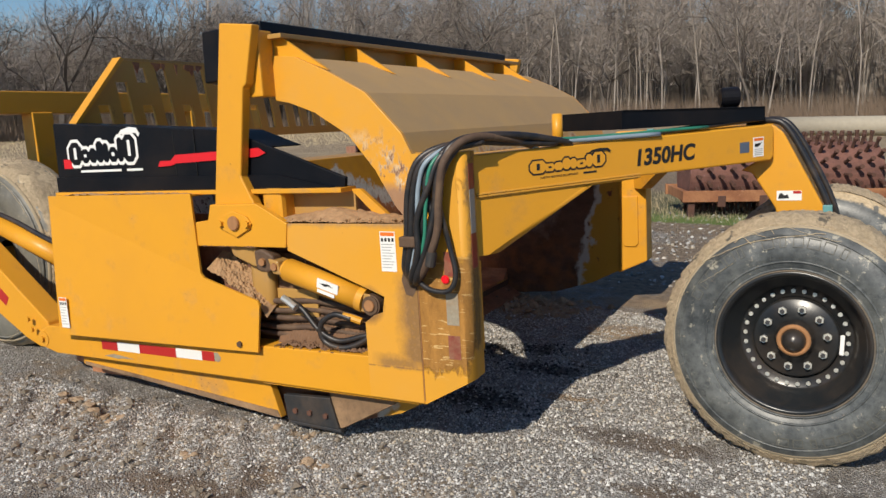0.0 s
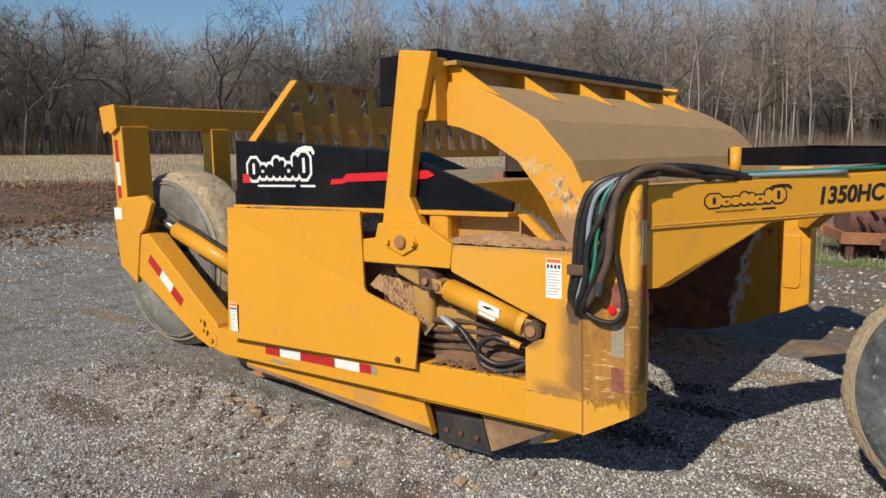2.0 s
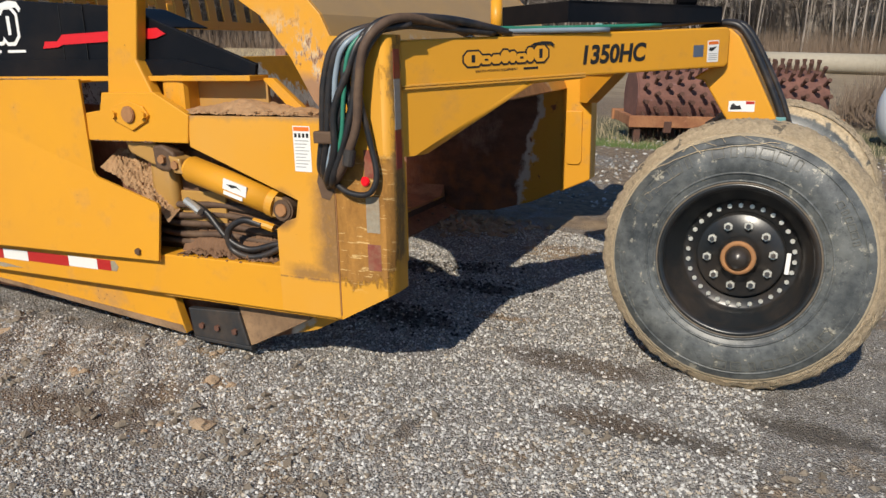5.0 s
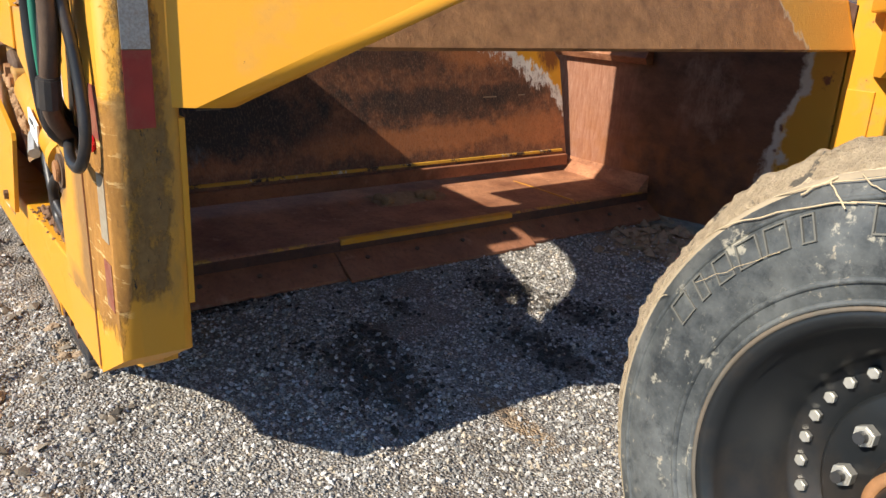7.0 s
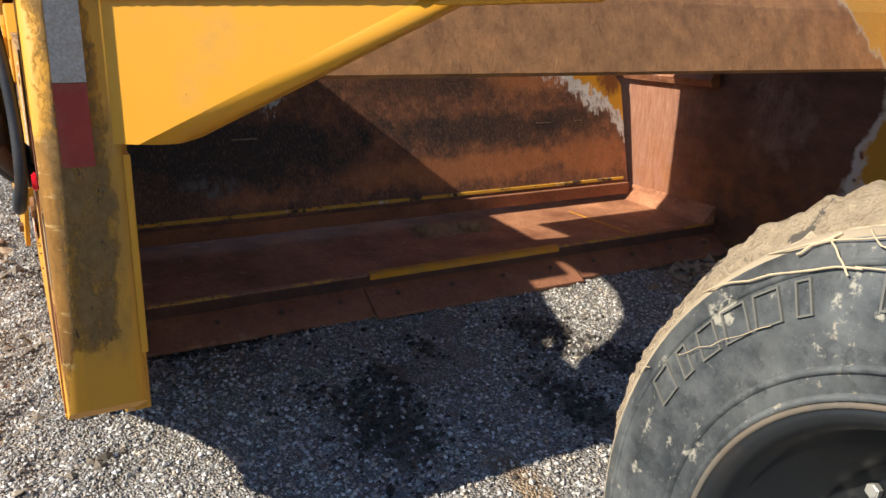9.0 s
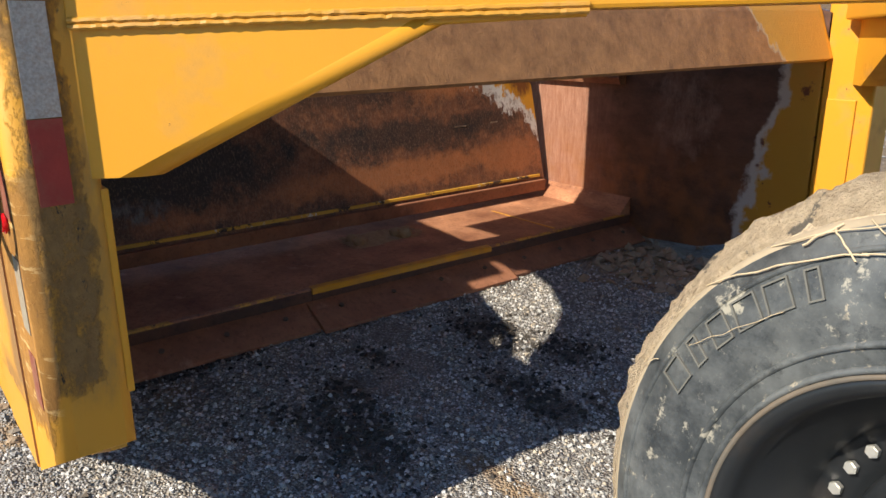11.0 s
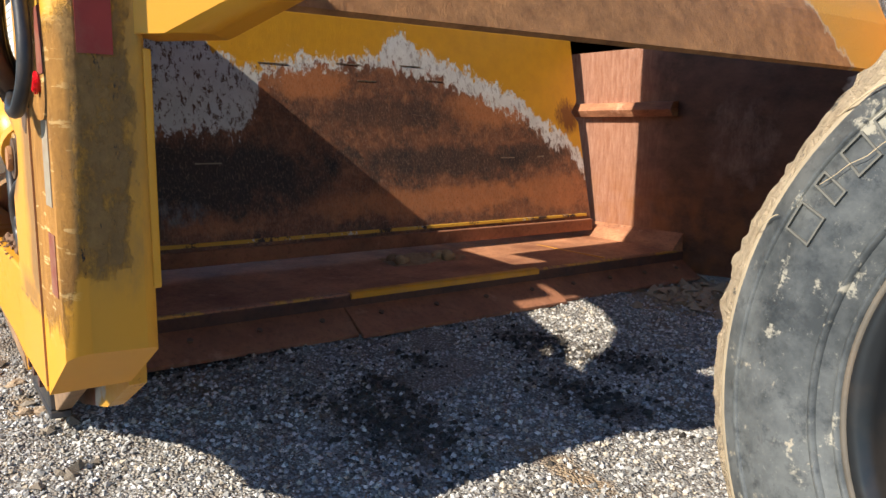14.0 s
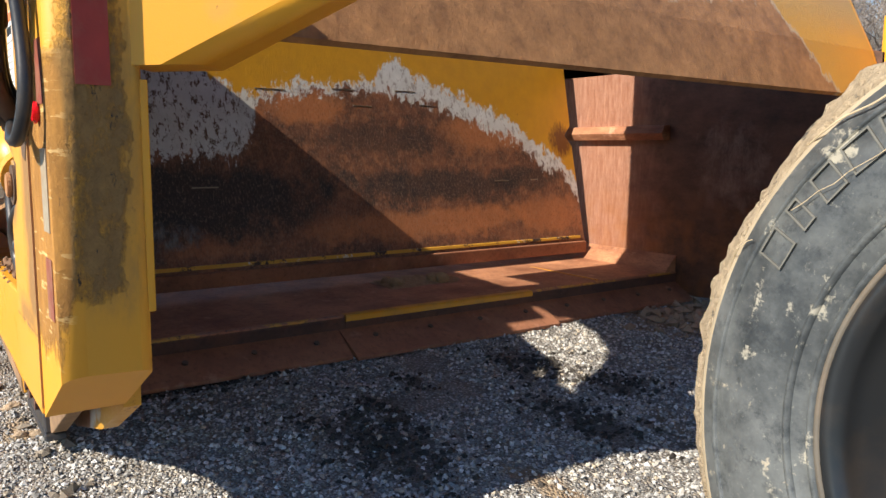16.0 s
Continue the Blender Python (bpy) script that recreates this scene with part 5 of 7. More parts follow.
# dirty pipes and hose loops inside the opening
for k in range(5):
    z = 0.59 + 0.05 * k
    part("pipe", tube([(-1.3, 0.14, z + 0.01), (-1.0, 0.13 - 0.006 * k, z - 0.008 * (k % 2)), (-0.75, 0.135, z + 0.006), (-0.5, 0.135, z - 0.012), (-0.2, 0.13, z)], 0.017, 8, 4), M_HOSE_BROWN, S, smooth=True)
part("hose", tube([(-0.86, 0.05, 0.82), (-0.76, 0.04, 0.77), (-0.65, 0.035, 0.66), (-0.54, 0.05, 0.61), (-0.40, 0.07, 0.64), (-0.30, 0.09, 0.66)], 0.015), M_HOSE, S, smooth=True)
part("hose", tube([(-0.45, 0.05, 0.735), (-0.55, 0.04, 0.755), (-0.635, 0.03, 0.70), (-0.63, 0.035, 0.61), (-0.53, 0.04, 0.575), (-0.42, 0.06, 0.60), (-0.30, 0.09, 0.68)], 0.016), M_HOSE, S, smooth=True)
part("fitting", tube([(-0.88, 0.03, 0.83), (-0.83, 0.02, 0.81), (-0.78, 0.01, 0.785)], 0.02), M_BOLT, S)
part("fitting", tube([(-0.5, 0.05, 0.75), (-0.44, 0.06, 0.735), (-0.40, 0.07, 0.72)], 0.02), M_YEL_WORN, S)
part("box_stiffener", box(-1.15, -1.0, 0.08, 0.16, 0.74, 1.02, 0.035), M_YEL_DUST, S, "rounded block dusted with soil", True)
part("inner_plate", box(-1.0, -0.72, 0.125, 0.142, 0.70, 0.86, 0.006), M_YEL_DUST, S, "soil-stained yellow inner plate")


def soil_patch(name, x0, x1, y0, y1, zf, amp, material, seed):
    def f(u, v):
        x, y = x0 + (x1 - x0) * u, y0 + (y1 - y0) * v
        edge = min(1.0, 6 * min(u, 1 - u, v + 0.15, 1 - v + 0.15))
        return (x, y, zf(x, y) + amp * edge * (0.6 + 0.6 * noise.noise((x * 6, y * 6, seed)) + 0.6 * noise.noise((x * 19, y * 19, seed)) + 0.65 * abs(noise.noise((x * 44, y * 44, seed))) + 0.35 * noise.noise((x * 95, y * 95, seed))))
    return lump(name, f, 170, 40, material, S)


soil_patch("soil", -0.95, 0.0, 0.0, 0.2, lambda x, y: 1.248 + 0.055 * max(0, 1 - abs(x + 0.55) / 0.45) * min(1, y / 0.1), 0.012, M_SOIL, 3.0)
soil_patch("soil", -1.42, -1.0, 0.02, 0.17, lambda x, y: 1.02 - 0.62 * (x + 1.42) + (y - 0.1) * 0.6, 0.045, M_SOIL, 8.0)
soil_patch("soil", -1.0, -0.33, 0.02, 0.17, lambda x, y: 0.545 + 0.12 * max(0.0, y - 0.09) / 0.08, 0.035, M_SOIL_DARK, 5.0)
lump("soil", lambda u, v: (-1.02 + 0.72 * u, 0.148 - 0.012 * noise.noise((u * 9, v * 5, 1.0)) - 0.008 * noise.noise((u * 30, v * 16, 2.0)), 0.56 + 0.5 * v), 60, 40, M_SOIL_DARK, S)
soil_patch("soil", -2.69, -1.45, 0.0, 0.1, lambda x, y: 1.405, 0.012, M_SOIL, 2.0)
soil_patch("soil", -1.76, -1.46, 1.8, 2.3, lambda x, y: 0.205 + 0.03 * max(0.0, 1 - math.hypot((x + 1.62) / 0.1, (y - 2.0) / 0.2)), 0.016, M_SOIL, 12.0)
part("ledge_back", box(-1.45, -0.45, 0.172, 0.19, 1.19, 1.41, 0.003), M_YEL_DUST, S, "soil-dusted plate behind the ledge")
part("gusset", prism([(-0.47, 1.41), (-0.41, 1.41), (-0.22, 1.25), (-0.30, 1.25)], 0.16, 0.19), M_YEL, S)
part("liner", prism([(-0.6, 1.25), (-0.6, 1.4), (-0.05, 1.4), (-0.05, 1.25)], far(0.165), far(0.16)), M_RUST_POLISH, S)
rng = random.Random(4)
for k in range(9):
    bm = bmesh.new()
    c = Vector((-1.58 + rng.uniform(-0.06, 0.06), 2.0 + rng.uniform(-0.18, 0.22), 0.23))
    r = rng.uniform(0.012, 0.045)
    made = bmesh.ops.create_icosphere(bm, subdivisions=2, radius=r, matrix=Matrix.Translation(c))["verts"]
    for v in made:
        v.co += (v.co - c) * 0.4 * noise.noise(v.co * 22)
    part("clod", bm, M_SOIL, bowl_floor, "dry soil clod")



def crumbs(n, place, lo, hi, material, seed, label):
    """Loose soil crumbs lying along an edge, one mesh."""
    rg5 = random.Random(seed)
    bm = bmesh.new()
    for _ in range(n):
        c, r = Vector(place(rg5)), rg5.uniform(lo, hi)
        made = bmesh.ops.create_icosphere(bm, subdivisions=1, radius=r, matrix=Matrix.Translation(c))["verts"]
        for v in made:
            v.co += (v.co - c) * 0.7 * noise.noise(v.co * 60)
            v.co.z = c.z + (v.co.z - c.z) * 0.7
    tagged(part("soil", bm, material, S), label, kind="stuff")


crumbs(70, lambda g: (g.choice((g.uniform(-2.66, -2.1), g.uniform(-2.68, -2.5))), g.uniform(-0.02, 0.0), 0.535), 0.004, 0.010, M_SOIL_DARK, 2, "brown soil crumbs along the rail")
crumbs(40, lambda g: (g.uniform(-1.4, -1.0), g.uniform(-0.012, 0.0), 1.115), 0.004, 0.011, M_SOIL_DARK, 5, "brown soil crumbs under the pivot")
crumbs(90, lambda g: (g.uniform(-0.95, -0.02), g.uniform(0.0, 0.06), 1.256 + g.uniform(0, 0.012)), 0.004, 0.013, M_SOIL, 6, "soil crumbs on the ledge")
crumbs(60, lambda g: (g.uniform(-0.98, -0.35), g.uniform(0.0, 0.06), 0.555), 0.003, 0.007, M_SOIL_DARK, 7, "damp soil crumbs in the opening")



def lip_crumb(y0, y1):
    def f(g):
        t = min(1.0, abs(g.gauss(0.35, 0.28)))
        return (-0.088 + 0.138 * t, g.gauss((y0 + y1) / 2, (y1 - y0) / 4), 1.382 - 0.19 * t)
    return f


for k, (y0, y1, n) in enumerate(((1.1, 1.6, 420), (2.0, 2.45, 360), (2.75, 3.3, 110), (0.5, 0.9, 110))):
    crumbs(n, lip_crumb(y0, y1), 0.0014, 0.0045, M_CRUST, 20 + k, "soil crumbs stuck to the apron lip")

# safety tape and labels on the near side
x = -2.396
for w, m in ((0.15, M_RED), (0.202, M_WHITE), (0.319, M_RED), (0.214, M_WHITE), (0.098, M_RED)):
    part("tape", box(x, x + w - 0.001, -0.002, 0.0, 0.415 + 0.012 * (x + 2.4), 0.473 + 0.011 * (x + 2.4)), m, rail, "red reflective tape" if m is M_RED else "white reflective tape")
    x += w
for z0, z1, m in ((0.59, 0.71, M_RED_DIRTY), (0.76, 0.92, M_WHITE_DIRTY), (1.0, 1.12, M_RED_DIRTY)):
    part("tape", box(0.15, 0.215, -0.0018, 0.001, z0, z1 - 0.002), m, post, "muddy reflective tape")
for z0, z1, m in ((1.033, 1.20, M_RED_DULL), (1.20, 1.41, M_WHITE_DULL), (1.41, 1.53, M_RED_DULL)):
    part("tape", prism([(0.2815, 0.043), (0.2835, 0.043), (0.2782, 0.104), (0.2762, 0.104)], z0, z1 - 0.002, to=lambda u, d, v: (u, v, d)), m, post, "muddy reflective tape")
bm = cyl((0.155, -0.012, 0.985), (0.155, 0.0, 0.985), 0.021, n=24, bevel=0.004)
part("reflector", bm, plain("red_reflector_lens", (0.75, 0.01, 0.02), 0.15), post, "round red reflector")


def safety_label(parent, at, w, h, lines, head=True):
    """White sheet with an orange head, a row of pictures and bars for its small print."""
    x, y, z = at
    d = part("label_sheet", box(x, x + w, y - 0.0015, y, z - h, z), M_DECAL, parent, "white safety label")
    if head:
        part("label_head", box(x + 0.004, x + w - 0.004, y - 0.0025, y - 0.0015, z - 0.022, z - 0.004), M_ORANGE, d)
        for k in range(4):
            part("label_mark", box(x + w * (0.08 + 0.23 * k), x + w * (0.22 + 0.23 * k), y - 0.0025, y - 0.0015, z - 0.05, z - 0.032), M_INK, d)
    for k in range(lines):
        zz = z - 0.062 - k * (h - 0.07) / lines
        part("print_line", box(x + 0.008, x + w - 0.008 - 0.01 * (k % 3), y - 0.0022, y - 0.0015, zz - 0.004, zz), M_INK_GREY, d)


safety_label(main_plate, (-0.2, -0.004, 1.212), 0.088, 0.2, 9)
safety_label(cover, (-2.66, -0.0755, 0.76), 0.075, 0.2, 7)
part("wear_scar", prism([(-2.38, 0.372), (-2.25, 0.362), (-2.22, 0.368), (-2.1, 0.372), (-2.22, 0.385), (-2.30, 0.39)], -0.0015, 0.001), M_WHITE_DIRTY, rail)

part("tape", prism([(-1.412, 0.427), (-1.375, 0.427), (-1.36, 0.452), (-1.385, 0.482), (-1.412, 0.48)], -0.0019, 0.001), M_WHITE_DIRTY, rail, "peeling muddy tape end")

# hose bundle over the post
HX = [
    (M_HOSE, 0.017, [(0.55, 0.50, 1.59), (0.40, 0.28, 1.61), (0.24, 0.08, 1.625), (0.08, -0.03, 1.57), (0.01, -0.05, 1.42), (-0.02, -0.045, 1.18), (-0.05, -0.03, 1.04), (-0.06, 0.03, 0.98)]),
    (M_HOSE, 0.017, [(0.55, 0.52, 1.60), (0.40, 0.30, 1.62), (0.22, 0.05, 1.615), (0.10, -0.05, 1.55), (0.04, -0.06, 1.40), (0.01, -0.055, 1.18), (-0.03, -0.035, 1.02), (-0.04, 0.03, 0.96)]),
    (M_HOSE_GREY, 0.012, [(0.95, 1.0, 1.60), (0.50, 0.44, 1.60), (0.28, 0.12, 1.635), (0.14, -0.05, 1.565), (0.075, -0.065, 1.44), (0.05, -0.065, 1.2), (0.0, -0.05, 1.03), (-0.03, 0.02, 0.97)]),
    (M_HOSE, 0.018, [(0.55, 0.55, 1.59), (0.38, 0.24, 1.64), (0.23, 0.0, 1.615), (0.15, -0.06, 1.50), (0.105, -0.065, 1.35), (0.06, -0.065, 1.18), (0.02, -0.055, 1.03), (-0.02, 0.02, 0.96)]),
    (M_HOSE, 0.018, [(0.60, 0.58, 1.59), (0.42, 0.27, 1.645), (0.26, 0.0, 1.635), (0.185, -0.06, 1.50), (0.15, -0.065, 1.32), (0.10, -0.07, 1.16), (0.03, -0.06, 1.0), (-0.02, 0.02, 0.945)]),
    (M_HOSE_GREEN, 0.009, [(1.15, 1.27, 1.62), (0.55, 0.5, 1.61), (0.30, 0.1, 1.645), (0.165, -0.07, 1.55), (0.12, -0.085, 1.36), (0.10, -0.085, 1.2), (0.05, -0.07, 1.05)]),
    (M_HOSE_BROWN, 0.019, [(0.46, 0.40, 1.59), (0.40, 0.25, 1.63), (0.30, 0.03, 1.645), (0.215, -0.06, 1.55), (0.18, -0.07, 1.38), (0.16, -0.07, 1.22), (0.09, -0.07, 1.06), (0.0, -0.02, 0.96)]),
    (M_HOSE, 0.013, [(0.28, 0.03, 1.64), (0.22, -0.05, 1.53), (0.17, -0.05, 1.38), (0.20, -0.03, 1.16), (0.225, -0.03, 1.02), (0.19, -0.04, 0.94), (0.09, -0.04, 0.94), (-0.01, -0.02, 0.99)]),
    (M_HOSE, 0.017, [(0.30, 0.06, 1.62), (0.14, -0.03, 1.57), (0.10, -0.045, 1.45), (0.135, -0.055, 1.25), (0.07, -0.06, 1.07), (-0.01, -0.03, 0.96)]),
    (M_HOSE, 0.016, [(0.34, 0.10, 1.625), (0.20, -0.04, 1.58), (0.13, -0.085, 1.42), (0.07, -0.09, 1.28), (0.06, -0.085, 1.12), (0.0, -0.06, 1.0), (-0.03, 0.0, 0.95)]),
]
for m, r, pts in HX:
    part("hose", tube(pts, r, 10, 9), m, S, smooth=True)
part("hose_clamp", box(-0.04, 0.06, -0.09, -0.03, 1.15, 1.20, 0.006), M_GREASE, S)
part("hose_clamp", cyl((0.115, -0.075, 1.06), (0.13, -0.075, 1.13), 0.026, n=12, bevel=0.004), M_DARKSTEEL, S, "dark hose fitting")
part("hose_port", prism([(-0.075, 1.03), (-0.03, 1.03), (-0.005, 0.93), (-0.03, 0.89), (-0.07, 0.90), (-0.09, 0.97)], -0.006, 0.004, bevel=0.002), M_GREASE, main_plate, "dirty hole for the hoses")

# gooseneck beams
D = Vector((0.612, 0.791, 0.0))
NI = Vector((-0.791, 0.612, 0.0))
P0 = Vector((0.301, 0.179, 0.0))
RISE = 0.024


def on_beam(u, d, v):
    return P0 + D * u + NI * d + Vector((0, 0, v + RISE * u))


def on_far_beam(u, d, v):
    p = on_beam(u, d, v)
    return Vector((p.x, WIDE - p.y, p.z))


for to, lead in ((on_beam, True), (on_far_beam, False)):
    beam = part("gooseneck_beam", prism([(-0.06, 1.37), (1.86, 1.36), (1.88, 1.38), (1.88, 1.55), (1.86, 1.565), (-0.05, 1.565), (-0.06, 1.55)], 0.0, 0.2, to=to, bevel=0.012), M_YEL, S, "yellow gooseneck beam")
    gm = prism([(-0.06, 1.075), (0.085, 1.075), (0.70, 1.371), (-0.06, 1.371)], 0.006, 0.13, to=to)
    roll = [e for e in gm.edges if all((v.co - Vector(to(u, 0.006, w))).length < 1e-4 or (v.co - Vector(to(u2, 0.006, w2))).length < 1e-4 for v in e.verts for u, w, u2, w2 in ((0.085, 1.075, 0.70, 1.371),))]
    made = bmesh.ops.bevel(gm, geom=roll, offset=0.034, segments=6, affect="EDGES", profile=0.5)
    for f in made["faces"]:
        f.smooth = True
    gus = part("beam_gusset", gm, M_YEL, S, "yellow triangular gusset with a rolled edge")
    part("gusset_tongue", prism([(0.60, 1.345), (0.92, 1.352), (0.92, 1.3715), (0.60, 1.3715)], 0.010, 0.11, to=to, bevel=0.004), M_YEL, gus)
    for k in range(2):
        pts = [to(-0.05 + 0.97 * i / 90, -0.001 - 0.0022 * noise.noise((i * 0.9, k * 5.0, 4.0)), 1.363 + 0.0115 * k + 0.003 * noise.noise((i * 0.7, k * 3.0, 1.0))) for i in range(91)]
        part("weld_bead", add_tube(bmesh.new(), pts, 0.0062, 7), M_YEL_DULL, gus)
    if lead:
        near_beam = beam
nrm = -NI
letters("model_number", "1350HC", 0.118, M_INK, near_beam, on_beam(0.885, -0.001, 1.422), D + Vector((0, 0, RISE)), (0, 0, 1), "black model number", 0.001, 1.0, 0.12, 0.004)
emblem("emblem", near_beam, on_beam(0.25, -0.001, 1.44), D + Vector((0, 0, RISE)), (0, 0, 1), 0.50, 0.079, M_YEL, M_INK)
letters("caption", "EARTH MOVING EQUIPMENT", 0.0145, M_INK, near_beam, on_beam(0.31, -0.001, 1.413), D + Vector((0, 0, RISE)), (0, 0, 1), "black caption", 0.0006, 1.18)
part("caption_bar", prism([(0.565, 1.413), (0.645, 1.413), (0.645, 1.423), (0.565, 1.423)], -0.0015, 0, to=on_beam), M_INK, near_beam)
d = part("label_sheet", prism([(1.72, 1.39), (1.80, 1.39), (1.80, 1.50), (1.72, 1.50)], -0.0015, 0, to=on_beam), M_DECAL, near_beam, "white safety label")
part("label_head", prism([(1.725, 1.48), (1.795, 1.48), (1.795, 1.495), (1.725, 1.495)], -0.0025, -0.0015, to=on_beam), M_ORANGE, d)
part("label_mark", prism([(1.73, 1.45), (1.75, 1.445), (1.77, 1.455), (1.785, 1.47), (1.76, 1.465), (1.735, 1.465)], -0.0025, -0.0015, to=on_beam), M_INK, d)
for k in range(4):
    part("print_line", prism([(1.73, 1.40 + 0.01 * k), (1.79, 1.40 + 0.01 * k), (1.79, 1.404 + 0.01 * k), (1.73, 1.404 + 0.01 * k)], -0.002, -0.0015, to=on_beam), M_INK_GREY, d)
part("data_plate", prism([(1.62, 1.42), (1.69, 1.42), (1.69, 1.48), (1.62, 1.48)], -0.0015, 0, to=on_beam), M_BLUEPLATE, near_beam, "small blue-grey data plate")

# neck over the dolly
neck = part("gooseneck", prism([(1.36, 1.40), (1.40, 1.60), (1.45, 1.605), (1.50, 1.56), (1.715, 1.13), (1.76, 0.85), (1.50, 0.85), (1.46, 1.12), (1.33, 1.33), (1.27, 1.345)], 1.70, 2.09, bevel=0.01), M_YEL, S, "yellow gooseneck plate")
d = part("label_sheet", box(1.467, 1.60, 1.6985, 1.70, 1.165, 1.222), M_DECAL, neck, "white safety label")
part("label_head", box(1.555, 1.598, 1.6975, 1.6985, 1.205, 1.22), M_RED, d)
part("label_mark", prism([(1.475, 1.175), (1.535, 1.178), (1.525, 1.20), (1.51, 1.195), (1.49, 1.21), (1.48, 1.20)], 1.6975, 1.6985), M_INK, d)
part("hose", tube([(1.30, 1.75, 1.61), (1.44, 1.71, 1.63), (1.53, 1.70, 1.57), (1.66, 1.70, 1.32), (1.74, 1.70, 1.12), (1.78, 1.72, 0.9)], 0.019), M_HOSE, S, smooth=True)
part("hose", tube([(1.32, 1.80, 1.61), (1.46, 1.77, 1.635), (1.555, 1.76, 1.57), (1.69, 1.76, 1.32), (1.77, 1.76, 1.12), (1.81, 1.78, 0.9)], 0.017), M_HOSE, S, smooth=True)
part("clip", box(1.71, 1.76, 1.665, 1.70, 1.10, 1.14, 0.004), M_TEAL, S)

# black tray on the beam
tray = part("step_tray", prism([(0.84, 1.615), (1.84, 1.59), (1.84, 1.67), (0.84, 1.715)], 0.03, 0.035, to=on_beam), M_BLACK, S, "black steel step tray")
part("tray_top", prism([(0.84, 0.03), (1.84, 0.03), (1.84, 0.66), (0.84, 0.66)], 1.702, 1.71, to=lambda u, d, v: on_beam(u, v, d - 0.045 * (u - 0.84))), M_BLACK, tray)
part("tray_end", prism([(0.03, 1.615), (0.66, 1.615), (0.66, 1.713), (0.03, 1.713)], 0.835, 0.842, to=lambda u, d, v: on_beam(d, u, v)), M_BLACK, tray)
part("tray_end", prism([(0.03, 1.59), (0.66, 1.59), (0.66, 1.668), (0.03, 1.668)], 1.835, 1.842, to=lambda u, d, v: on_beam(d, u, v)), M_BLACK, tray)
stub_p = on_beam(0.47, 0.08, 1.56)
part("stub", cyl(stub_p, stub_p + Vector((0, 0, 0.165)), 0.027, bevel=0.004), M_YEL, near_beam, smooth=True)
kp = on_beam(1.74, 0.2, 1.735)
part("work_lamp", cyl(kp - Vector((0.05, 0.02, 0)), kp + Vector((0.05, 0.02, 0)), 0.058, n=20, bevel=0.008), M_BLACK, tray, "black round work lamp")
part("lamp_foot", box(kp.x - 0.02, kp.x + 0.02, kp.y - 0.02, kp.y + 0.02, 1.69, kp.z - 0.03), M_BLACK, tray)
for u in (0.30, 1.02):
    p = on_beam(u, 0.03, 1.56)
    part("clip", box(p.x - 0.018, p.x + 0.018, p.y - 0.012, p.y + 0.012, p.z, p.z + 0.045, 0.003), M_TEAL if u > 0.5 else M_BOLT, near_beam)
for k in range(3):
    part("hose", tube([on_beam(0.5 + 0.1 * k, 0.05 + 0.03 * k, 1.585), on_beam(1.0, 0.06 + 0.03 * k, 1.575), on_beam(1.5, 0.05 + 0.03 * k, 1.59), on_beam(1.86, 0.06 + 0.03 * k, 1.60)], 0.014), (M_HOSE, M_HOSE, M_HOSE_GREY)[k], S, smooth=True)

# wheels


